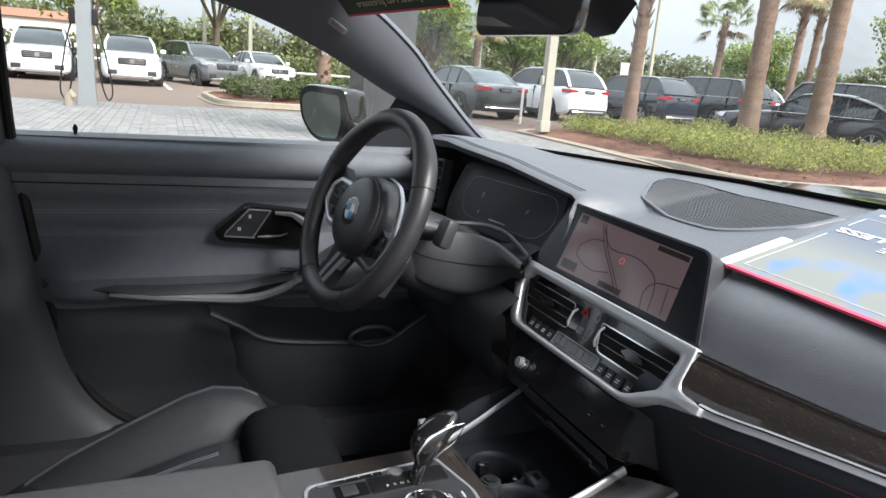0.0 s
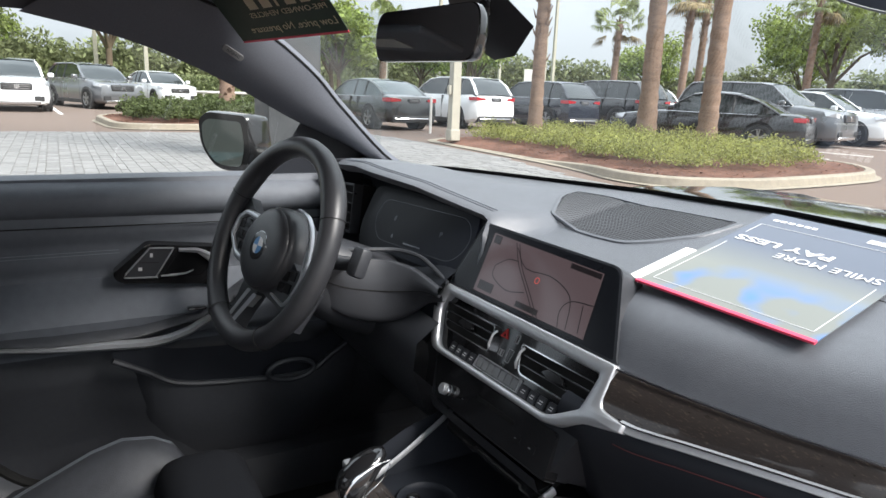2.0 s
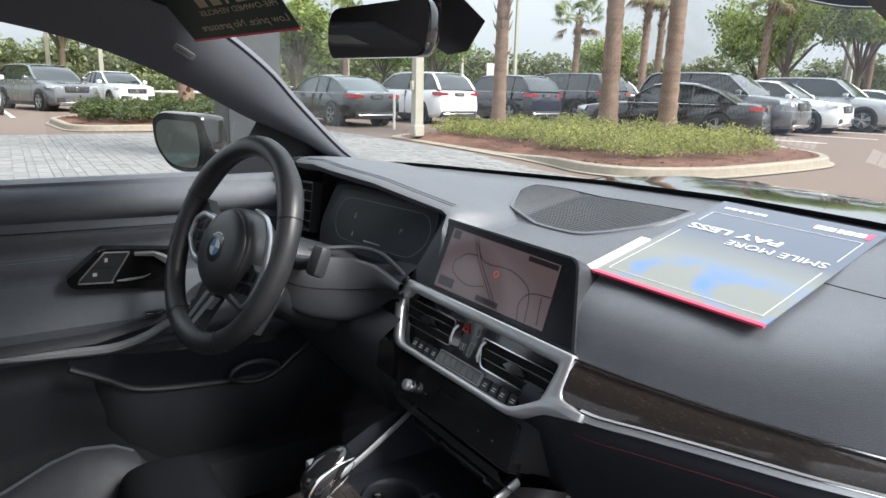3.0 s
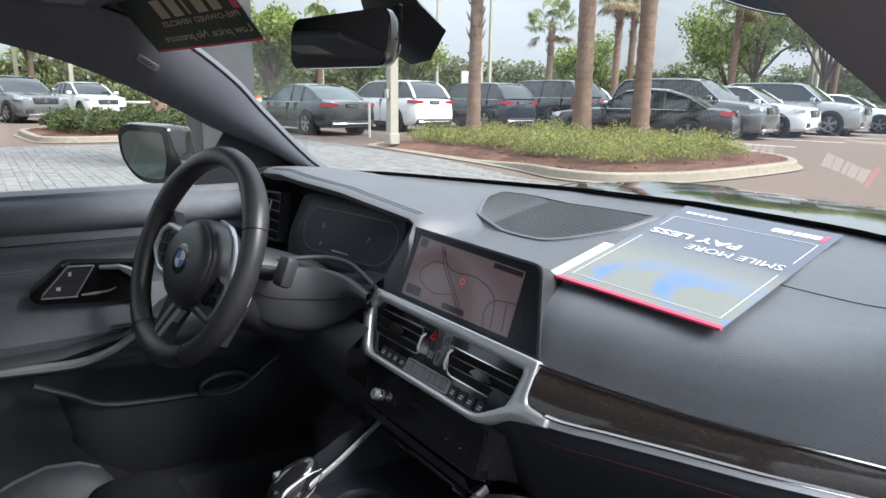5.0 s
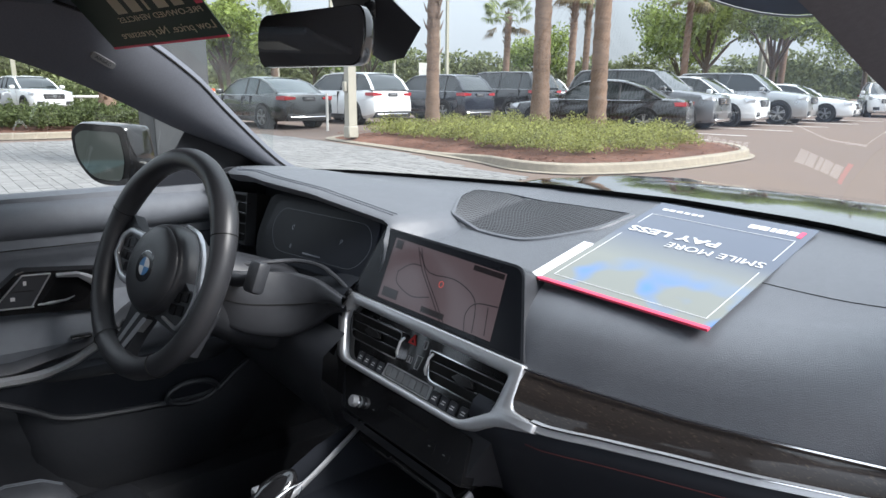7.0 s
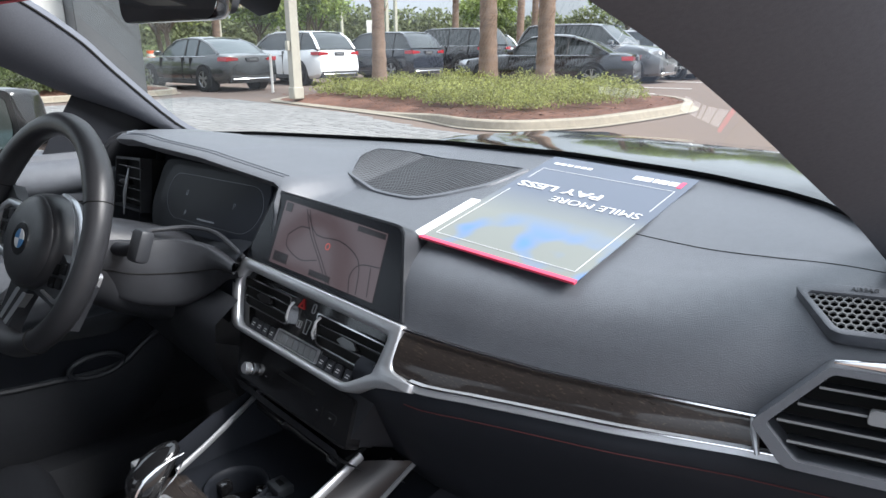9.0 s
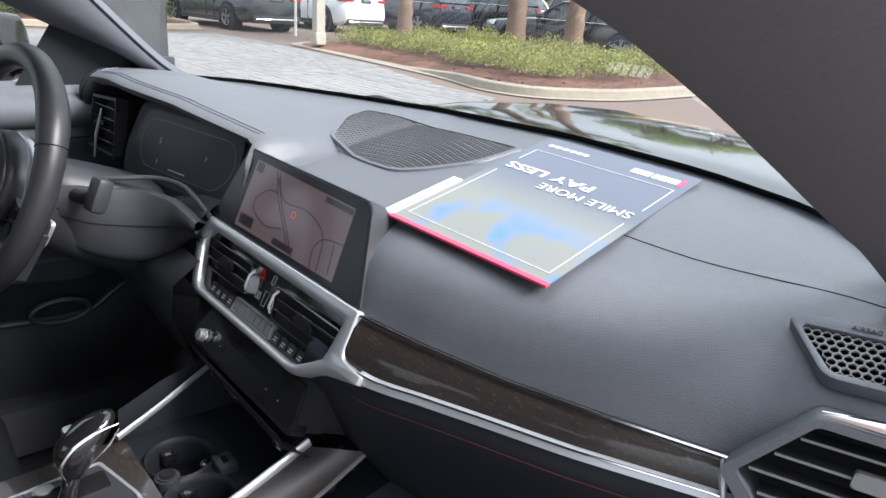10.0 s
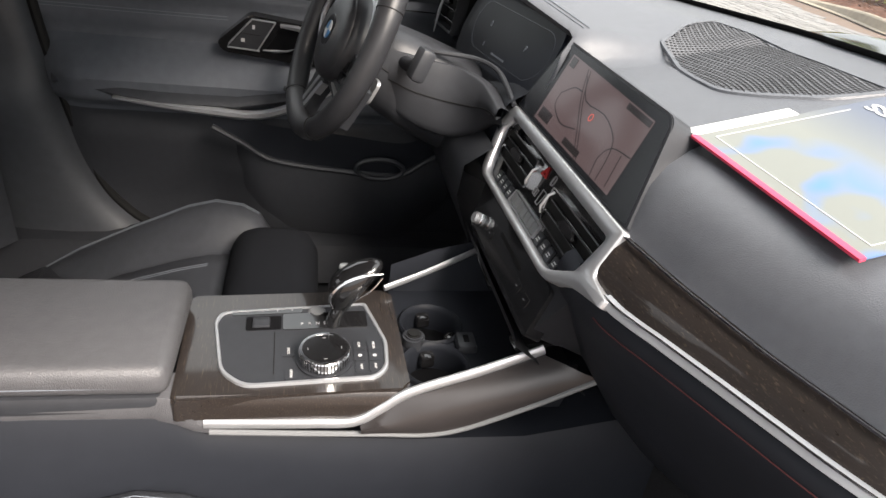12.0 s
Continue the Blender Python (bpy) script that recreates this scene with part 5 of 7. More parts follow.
for x, y in cups:
    cup = part("cup_holder", loft([[(x + r * math.cos(a), y + r * math.sin(a), z) for a in (2 * math.pi * i / 28 for i in range(28))] for r, z in ((0.046, 0.608), (0.0455, 0.6125), (0.043, 0.6145), (0.040, 0.6125), (0.0385, 0.605), (0.036, 0.575))], caps=False), CAVE, cons, "round black cup holder", sharp=60)
    # Near-black floor puts the shade deep in the cup into the colour.
    part("cup_floor", disc(0.0365, 0.573, 0.5755, 28, 0, Matrix.Translation((x, y, 0))), HOLE, cup)
    for q in (60, 190):
        part("cup_finger", box(0.024, 0.040, -0.010, 0.010, 0.585, 0.604, 0.004, m=pose(x, y, 0, 0, 0, q)), GLOSS, cup)
part("socket_rim", disc(0.015, 0.595, 0.624, 20, 0.003, Matrix.Translation((0.030, -0.166, 0))), PLASTIC, cons, "round power socket")
part("socket_cap", disc(0.010, 0.610, 0.627, 20, 0.002, Matrix.Translation((0.030, -0.166, 0))), RUBBER, cons)
part("usb_block", box(0.018, 0.052, -0.108, -0.082, 0.600, 0.620, 0.004), PLASTIC, cons)
part("usb_port", box(0.028, 0.042, -0.099, -0.092, 0.619, 0.6212), HOLE, cons)
part("tray_shutter", loft([[(x, -0.052, 0.668), (x, -0.062 + d, 0.670), (x, -0.064 + d, 0.677), (x, -0.058, 0.681), (x, 0.020, 0.694)] for x, d in ((-0.092, 0.006), (-0.086, 0.0), (-0.010, 0.0), (-0.002, 0.005), (0.100, 0.005), (0.108, 0.0), (0.128, 0.002))]), GLOSS, cons, "gloss black shutter of the phone tray", sharp=40)
part("stack_foot", loft([[(-0.112, -0.082, 0.722), (0.155, -0.078, 0.722)], [(-0.112, -0.074, 0.700), (0.155, -0.070, 0.700)], [(-0.112, -0.03, 0.665), (0.150, -0.03, 0.665)], [(-0.11, 0.04, 0.610), (0.14, 0.04, 0.610)]], ring_closed=False), PLASTIC, cons, "black recess under the switch strip", sharp=60)
# armrest
ARM = box(-0.040, 0.148, -0.95, -0.452, 0.625, 0.666, 0.016, 4)
arm = thing("console_armrest", "black leather centre armrest lid with stitched edge", "armrest")
part("lid", ARM, LITSKIN, arm, "stitched leather lid")
part("stitching", tube([(0.1475, -0.95, 0.641), (0.1478, -0.60, 0.641), (0.147, -0.468, 0.641)], 0.0008, 5), STITCH, arm)
part("body", box(-0.036, 0.144, -0.95, -0.462, 0.598, 0.6245, 0.006), PLASTIC, arm)

# ---- seats ----
def seat(name, cx, label, back):
    s = thing(name, label, "seat", "front seats", m=Matrix.Translation((0, 0, -0.095)))
    secs = []
    for y, top, mid, wid in ((-0.90, 0.405, 0.40, 0.245), (-0.84, 0.435, 0.42, 0.25), (-0.77, 0.478, 0.44, 0.255), (-0.66, 0.533, 0.485, 0.258), (-0.55, 0.583, 0.52, 0.26), (-0.495, 0.598, 0.533, 0.26), (-0.44, 0.592, 0.535, 0.256), (-0.405, 0.575, 0.525, 0.248), (-0.385, 0.545, 0.50, 0.24)):
        half = [(wid - 0.01, 0.37), (wid + 0.006, top - 0.06), (wid - 0.004, top - 0.02), (wid - 0.025, top - 0.002), (wid - 0.045, top), (wid - 0.075, top - 0.014), (wid - 0.105, mid + 0.2 * (top - mid)), (wid - 0.125, mid - 0.004), (wid - 0.135, mid - 0.010), (wid - 0.15, mid + 0.002), (0.06, mid + 0.006)]
        ring = [(-x, z) for x, z in half] + half[::-1]
        secs.append([(cx + x, y, z) for x, z in ring])
    part("cushion", loft(secs), LEATHER, s, "black leather cushion with side bolsters", sharp=70)
    part("thigh_support", box(cx - 0.155, cx + 0.155, -0.455, -0.285, 0.42, 0.598, 0.055, 7), CLOTHBLK, s, "pull-out thigh support")
    for q in (-1, 1):
        for d in (0.0, 0.007):
            part("bolster_stitching", tube([(cx + q * (w - 0.040 + d), y, z + 0.0006) for y, z, w in ((-0.84, 0.435, 0.25), (-0.77, 0.478, 0.255), (-0.66, 0.533, 0.258), (-0.55, 0.583, 0.26), (-0.495, 0.598, 0.26), (-0.44, 0.592, 0.256), (-0.408, 0.577, 0.249))], 0.0007, 5), STITCH, s)
        for d in (0.0, 0.007):
            part("panel_stitching", tube([(cx + q * (0.062 + d), y, z) for y, z in ((-0.77, 0.447), (-0.66, 0.492), (-0.55, 0.5265), (-0.495, 0.5395))], 0.0006, 5), STITCH, s)
    bs = []
    for z, y, wid in ((0.50, back, 0.24), (0.65, back - 0.02, 0.27), (0.80, back - 0.05, 0.28), (0.98, back - 0.10, 0.25), (1.10, back - 0.14, 0.20)):
        bs.append([(cx + x, y + d, z) for x, d in ((-wid, -0.12), (-wid - 0.01, 0.02), (-wid + 0.03, 0.07), (-wid + 0.09, 0.035), (0, 0.015), (wid - 0.09, 0.035), (wid - 0.03, 0.07), (wid + 0.01, 0.02), (wid, -0.12))])
    part("backrest", loft(bs), LEATHER, s, "black leather backrest", sharp=60)
    part("headrest", box(cx - 0.12, cx + 0.12, back - 0.27, back - 0.16, 1.13, 1.28, 0.035, 4), LEATHER, s)
    for q in (-0.05, 0.05):
        part("headrest_post", tube([(cx + q, back - 0.20, 1.06), (cx + q, back - 0.215, 1.15)], 0.006, 8), CHROME, s)
    part("seat_base", box(cx - 0.22, cx + 0.22, -0.85, -0.44, 0.377, 0.44, 0.02), PLASTIC, s)
    return s


seat("front_seat", -0.36, "black leather driver's seat with stitched bolsters", -0.95)
seat("front_seat", 0.40, "black leather passenger seat with stitched bolsters", -0.92)

# ---- things on the dash and windscreen ----
FOLD = axes((0.2423, 0.2308, 0.9888), (0.2285, 0.0225, -0.0085), (0.0025, 0.3025, 0.0655))
folder = thing("paper_folder", "glossy blue printed paper folder lying on the dash", "folder", m=FOLD)
BLUEPAPER = mat("printed folder paper", (0.080, 0.095, 0.130), 0.40, vary=0.10, scale=6, big=2, spec=0.5, coat=0.25)
PAPERWHITE = mat("white paper", (0.75, 0.75, 0.74), 0.6, vary=0.03)
PINK = mat("folder red edge", (0.75, 0.06, 0.13), 0.45, vary=0.04)


def print_mat():
    """Folder print: deep blue with softer sky-blue and olive patches towards the red edge."""
    n, l = BLUEPAPER.node_tree.nodes, BLUEPAPER.node_tree.links
    b = n["Principled BSDF"]
    src = b.inputs["Base Color"].links[0].from_socket
    tc, sx = n.new("ShaderNodeTexCoord"), n.new("ShaderNodeSeparateXYZ")
    l.new(tc.outputs["Object"], sx.inputs[0])
    for lo, hi, col, sc in ((0.03, -0.05, (0.17, 0.18, 0.162, 1), 5.0), (-0.03, -0.10, (0.06, 0.17, 0.42, 1), 9.0)):
        mr, nz, mu, mx = (n.new(k) for k in ("ShaderNodeMapRange", "ShaderNodeTexNoise", "ShaderNodeMath", "ShaderNodeMixRGB"))
        mr.inputs["From Min"].default_value, mr.inputs["From Max"].default_value = lo, hi
        l.new(sx.outputs["Y"], mr.inputs["Value"])
        nz.inputs["Scale"].default_value = sc
        l.new(tc.outputs["Object"], nz.inputs["Vector"])
        st = n.new("ShaderNodeMapRange")
        st.inputs["From Min"].default_value, st.inputs["From Max"].default_value = (0.38, 0.46) if sc < 6 else (0.50, 0.60)
        l.new(nz.outputs["Fac"], st.inputs["Value"])
        mu.operation = "MULTIPLY"
        l.new(mr.outputs[0], mu.inputs[0]), l.new(st.outputs[0], mu.inputs[1])
        mx.inputs["Color2"].default_value = col
        l.new(mu.outputs[0], mx.inputs["Fac"]), l.new(src, mx.inputs["Color1"])
        src = mx.outputs[0]
    l.new(src, b.inputs["Base Color"])


print_mat()


def sheet(x0, x1, y0, y1, z, thick, curl, n=12):
    rows = []
    for j in range(n + 1):
        y = y0 + (y1 - y0) * j / n
        c = curl * max(0, (-(y) - 0.05) / 0.1) ** 2
        rows.append([(x0, y, z + c), (x1, y, z + c), (x1, y, z + c - thick), (x0, y, z + c - thick)])
    return loft(rows)


part("cover", sheet(-0.1145, 0.1145, -0.1525, 0.1525, 0.0, 0.0012, 0.0), BLUEPAPER, folder, "blue printed cover")
part("red_edge", sheet(-0.1145, 0.1145, -0.1535, -0.1475, 0.0009, 0.0030, 0.0, 2), PINK, folder, "pink-red printed edge")
part("back_sheet", sheet(-0.1165, 0.108, -0.148, 0.15, -0.004, 0.0015, 0.0), PAPERWHITE, folder, "white inner sheets")
part("white_flap", box(-0.130, -0.1135, -0.150, -0.03, -0.006, 0.0010, 0.001), PAPERWHITE, folder, "white paper edge showing under the cover")
LINEW = mat("white print", (0.60, 0.60, 0.61), 0.5, vary=0.02)
bm = bmesh.new()
for x0, y0, x1, y1 in ((-0.103, -0.1335, 0.103, -0.1326), (-0.103, 0.104, 0.103, 0.1049), (-0.103, -0.1335, -0.1021, 0.022), (-0.103, 0.066, -0.1021, 0.105), (0.1021, -0.1335, 0.103, -0.002), (0.1021, 0.036, 0.103, 0.105)):
    box(x0, x1, y0, y1, 0.0002, 0.0005, bm=bm)
part("printed_frame", bm, LINEW, folder, "fine white printed frame")
writing("lettering", "SMILE MORE", 0.022, LINEW, folder, pose(0.0355, 0.018, 0.0006, 0, 0, 180), fit_width=0.130)
writing("lettering", "PAY LESS", 0.0235, LINEW, folder, pose(-0.036, 0.046, 0.0006, 0, 0, 180), fit_width=0.132, bold=0.0005)
for x, w in ((-0.094, 0.008), (-0.083, 0.009), (-0.071, 0.009), (-0.059, 0.008), (-0.048, 0.008), (-0.038, 0.007)):
    part("logo_bar", box(x - w / 2, x + w / 2, 0.1245, 0.1315, 0.0002, 0.0005), LINEW, folder)
for x, w in ((0.040, 0.013), (0.054, 0.012), (0.066, 0.006), (0.077, 0.012), (0.091, 0.012)):
    part("logo_bar", box(x - w / 2, x + w / 2, 0.1195, 0.1325, 0.0002, 0.0005), LINEW, folder)
part("logo_bar", box(0.099, 0.105, 0.116, 0.136, 0.0002, 0.0005), PINK, folder)

# interior mirror with its camera cover
MIRP = axes((-0.078, -0.13, 1.255), (1, 0.16, 0.0), (0, 0.12, 1))
mir = thing("interior_mirror", "frameless black interior mirror under the windscreen header", "mirror", m=MIRP)
mo = rounded([(-0.112, 0.034), (0.104, 0.036), (0.113, 0.0), (0.104, -0.034), (-0.106, -0.034), (-0.117, 0.0)], 0.018, 5)
part("housing", loft([[(x * k, y * k, z) for x, y in mo] for k, z in ((1.0, 0.0), (1.0, -0.008), (0.9, -0.024), (0.5, -0.036))]), GLOSS, mir, sharp=50)
part("mirror_glass", prism([(x * 0.985, y * 0.965) for x, y in mo], 0.0, 0.0015), MIRROR, mir, "dark mirror glass")
part("ball_joint", disc(0.016, -0.07, -0.03, 16, 0.003, Matrix.Translation((0.03, 0.0, 0))), PLASTIC, mir)
cover = thing("camera_cover", "black plastic camera cover behind the mirror", "cover")
part("cover", loft([[(-0.13, 0.015, 1.232), (-0.07, 0.01, 1.236), (-0.016, 0.0, 1.272), (-0.10, 0.035, 1.29), (-0.20, 0.05, 1.27)], [(-0.17, -0.03, 1.27), (-0.10, -0.03, 1.275), (-0.048, -0.02, 1.305), (-0.12, 0.01, 1.33), (-0.22, 0.01, 1.33)], [(-0.17, -0.06, 1.36), (-0.13, -0.06, 1.36), (-0.095, -0.05, 1.37), (-0.14, -0.03, 1.37), (-0.22, -0.03, 1.37)]]), PLASTIC, cover, sharp=30)
part("sensor_window", box(-0.10, -0.075, -0.036, -0.028, 1.285, 1.31, 0.003, 1), GLOSS, cover)
# placard on the inside of the windscreen
GREENSIGN = backlit(mat("dark green placard", (0.060, 0.090, 0.072), 0.45, vary=0.1, scale=20), 0.5)
CREAM = backlit(mat("cream print", (0.85, 0.80, 0.66), 0.5, vary=0.03), 0.6)
PL = axes((-0.572 + 0.185 * 0.948 - 0.052 * 0.12, -0.238 + 0.185 * 0.315 - 0.052 * 0.716, 1.259 + 0.185 * 0.04 + 0.052 * 0.687), (0.286, 0.095, 0.012), (-0.013, -0.075, 0.072))
pl = thing("windscreen_placard", "dark green dealer placard hanging inside the windscreen", "sign", m=PL)
part("board", sheet(-0.185, 0.117, -0.052, 0.052, 0.0, 0.0015, 0.0, 4), GREENSIGN, pl)
part("red_edge", box(-0.185, 0.117, -0.0525, -0.0485, -0.0012, 0.0006), PINK, pl, "pink-red lower edge")
for k, (x, w) in enumerate(((0.073, 0.024), (0.045, 0.026), (0.018, 0.010), (-0.004, 0.026), (-0.034, 0.026))):
    part("logo_bar", box(x * 1.35 - w * 0.62 - 0.032, x * 1.35 + w * 0.62 - 0.038, 0.010, 0.044, 0.0002, 0.0008), CREAM, pl)
part("logo_bar", box(0.101, 0.116, 0.008, 0.045, 0.0002, 0.0008), PINK, pl)
writing("lettering", "PRE-OWNED VEHICLES", 0.014, CREAM, pl, pose(0.0, -0.001, 0.0008), mirrored=True, fit_width=0.21)
writing("lettering", "Low price. No pressure", 0.020, CREAM, pl, pose(-0.012, -0.028, 0.0008), mirrored=True, fit_width=0.24)

# round decal at the top of the windscreen
NAVY = mat("navy decal film", (0.012, 0.022, 0.055), 0.5, vary=0.08, scale=30)
dec = thing("windscreen_decal", "round navy dealer decal on the upper windscreen", "decal")


def on_glass(x, t, d=0.003):
    return Vector(ws_point(x, min(t, 0.985))) + Vector((0, -d * 0.7, -d * 0.7))


part("film", loft([[on_glass(0.45 + 0.120 * r * math.cos(a), 0.79 + 0.165 * r * math.sin(a)) for a in (2 * math.pi * i / 40 for i in range(40))] for r in (0.02, 0.35, 0.7, 1.0)]), NAVY, dec)
part("clear_rim", tube([on_glass(0.45 + 0.123 * math.cos(a), 0.79 + 0.169 * math.sin(a)) for a in (math.pi + math.pi * i / 30 for i in range(31))], 0.0012, 5), GREYTRIM, dec)
for x0, x1, mt in ((0.40, 0.44, LINEW), (0.47, 0.53, PINK)):
    part("logo_bar", loft([[on_glass(x, t, 0.0045) for t in (0.72, 0.77, 0.83)] for x in (x0, (x0 + x1) / 2, x1)], ring_closed=False), mt, dec)

# driver's sun visor
vis = thing("sun_visor", "dark folded sun visor under the headliner", "sun visor")
part("flap", box(-0.58, -0.30, -0.46, -0.335, 1.322, 1.337, 0.006, 3), ALCOVE, vis)
part("label", box(-0.50, -0.40, -0.425, -0.37, 1.3195, 1.3222), GREYTRIM, vis, "pale warning label")

# outside mirror, bonnet, wiper
XM = axes((-0.966, -0.204, 1.040), (0.85, 0.52, 0), (0.02, 0.0, 1))
xm = thing("outside_mirror", "gloss black outside mirror on the driver's door", "mirror", m=XM)
xo = rounded([(-0.086, 0.056), (-0.055, 0.074), (0.080, 0.070), (0.092, -0.010), (0.074, -0.070), (-0.030, -0.068), (-0.082, -0.010)], [0.02, 0.03, 0.015, 0.02, 0.02, 0.04, 0.03], 6)
xi = [(-0.008 + (x + 0.008) * 0.86, (y - 0.002) * 0.84) for x, y in xo]
part("shell", loft([[(x * k, y * k, z) for x, y in xo] for k, z in ((0.96, 0.006), (1.0, 0.0), (1.0, -0.03), (0.92, -0.07), (0.6, -0.10))] ), GLOSS, xm, "gloss black mirror shell", sharp=50)
part("recess", prism([(x * 0.955, y * 0.95) for x, y in xo], 0.0, 0.0068), RUBBER, xm, "black mirror frame")
TINTED = mat("tinted mirror glass", (0.13, 0.185, 0.195), 0.03, metal=1.0, vary=0.03)
part("mirror_glass", prism([(-0.008 + (x + 0.008) * 0.93, y * 0.92) for x, y in xi], 0.004, 0.0085), TINTED, xm, "dark tinted mirror glass")
part("foot", tube([(0.07, -0.035, -0.05), (0.15, -0.045, -0.05), (0.22, -0.05, -0.03)], [0.03, 0.025, 0.03], 10), GLOSS, xm)

PAINT_BLACK = mat("black metallic paint", (0.008, 0.010, 0.010), 0.12, vary=0.1, coat=1.0, spec=0.5)
bon = thing("bonnet", "glossy black bonnet of the car beyond the windscreen", "car bonnet", kind="structure")
rows = []
for i in range(33):
    x = -0.80 + 1.6 * i / 32
    k = abs(x) / 0.80
    crease = 0.012 * math.exp(-((abs(x) - 0.42) / 0.05) ** 2)
    rows.append([(x, base_y(x * 0.85) + d, z - 0.10 * k**4 + crease) for d, z in ((0.10, 0.950), (0.16, 0.972), (0.3, 0.980), (0.55, 0.970), (0.85, 0.940), (1.15, 0.890), (1.4, 0.80), (1.5, 0.66))])
part("panel", loft(rows, ring_closed=False), PAINT_BLACK, bon, sharp=60)
part("cowl", loft([[(x, base_y(x) + d, z) for d, z in ((0.02, 0.972), (0.06, 0.945), (0.11, 0.925))] for x in (-0.7 + 1.4 * i / 28 for i in range(29))], ring_closed=False), RUBBER, bon, "black plastic cowl")
wip = thing("windscreen_wiper", "black wiper blade resting at the windscreen base", "wiper")
part("blade", tube([(x, base_y(x) + 0.050, 0.966) for x in (-0.35 + 0.7 * i / 16 for i in range(17))], 0.006, 6), RUBBER, wip)
part("arm", tube([(0.45, base_y(0.45) + 0.10, 0.945), (0.30, base_y(0.30) + 0.07, 0.962), (0.0, base_y(0) + 0.056, 0.972)], [0.010, 0.007, 0.005], 6), RUBBER, wip)


# ---- the car park ----
ASPH = mat("brown-grey asphalt", (0.150, 0.112, 0.092), 0.92, vary=0.16, scale=90, bump=0.3, bscale=160, big=0.35, spec=0.25)
PAVE = island(mat("grey concrete pavers", (0.205, 0.20, 0.195), 0.85, vary=0.14, scale=14, bump=0.2, bscale=60, big=0.5, spec=0.25), 0.86, 1.12)
SAND = mat("jointing sand", (0.17, 0.155, 0.14), 0.95, vary=0.2, scale=50)
CONC = mat("kerb concrete", (0.27, 0.235, 0.185), 0.85, vary=0.2, scale=12, bump=0.3, bscale=80, big=1.0, spec=0.25)
MULCH = mat("red-brown bark mulch", (0.150, 0.080, 0.058), 0.95, vary=0.5, scale=30, bump=0.6, bscale=40, spec=0.1)
PAINTLINE = mat("worn white line paint", (0.62, 0.60, 0.57), 0.8, vary=0.15, scale=20)
GRASSM = island(mat("lawn green", (0.075, 0.13, 0.030), 0.9, vary=0.3, scale=8, spec=0.2), 0.6, 1.4)
ground = part("ground", loft([[(x, y, 0) for y in (-900, -60, -8, 20, 60, 900)] for x in (-900, -80, -30, 0, 40, 900)], ring_closed=False), ASPH)
tagged(ground, "worn brown-grey asphalt car park reaching the horizon", "ground", kind="structure")


# paver apron: a bedding sheet and single pavers on it
APRON = [(-15.6, -9.0), (-15.9, 0.0), (-15.6, 3.2), (-16.3, 6.4), (-13.3, 6.75), (-9.7, 6.62), (-6.75, 6.0), (-5.9, 6.1), (-4.6, 3.0), (-3.0, -9.0)]
pave = part("pavement", prism(APRON, -0.05, 0.006), SAND)
tagged(pave, "light grey interlocking paver apron beside the car", "pavement", kind="structure")
proto = {}
for key, (w, l) in enumerate(((0.10, 0.21), (0.21, 0.21), (0.21, 0.32))):
    me_ob = part("paver", prism([(-w / 2, -l / 2), (w / 2, -l / 2), (w / 2, l / 2), (-w / 2, l / 2)], 0.0, 0.03, 0.006, seg=1), PAVE, pave)
    proto[key] = me_ob.data
    bpy.data.objects.remove(me_ob)
rng = random.Random(4)
verts, faces, near = [], [], []
y = -8.6
while y < 6.6:
    x = -15.9 + rng.uniform(0, 0.2)
    w = rng.choice((0.16, 0.16, 0.10))
    while x < -3.2:
        l = rng.choice((0.16, 0.21, 0.10, 0.16))
        cxp, cyp = x + l / 2, y + w / 2
        if inside(cxp, cyp, APRON) and cxp - cyp * 0 < -3.4:
            h = 0.014 + rng.uniform(-0.002, 0.003)
            if -8.2 < cxp < -6.6 and 3.2 < cyp < 5.7 and len(near) < 290 and w > 0.12:
                near.append((cxp, cyp, h, l, w))
            else:
                a = len(verts)
                g = 0.004
                verts += [(x + g, y + g, 0.0), (x + l - g, y + g, 0.0), (x + l - g, y + w - g, 0.0), (x + g, y + w - g, 0.0)]
                verts += [(x + g, y + g, h), (x + l - g, y + g, h), (x + l - g, y + w - g, h), (x + g, y + w - g, h)]
                faces += [(a + 4, a + 5, a + 6, a + 7), (a, a + 1, a + 5, a + 4), (a + 1, a + 2, a + 6, a + 5), (a + 2, a + 3, a + 7, a + 6), (a + 3, a, a + 4, a + 7)]
        x += l
    y += w
me = bpy.data.meshes.new("paver_field")
me.from_pydata(verts, [], faces)
me.materials.append(PAVE)
field = new("paver_field", me)
field.parent = pave
tagged(field, kind="stuff")


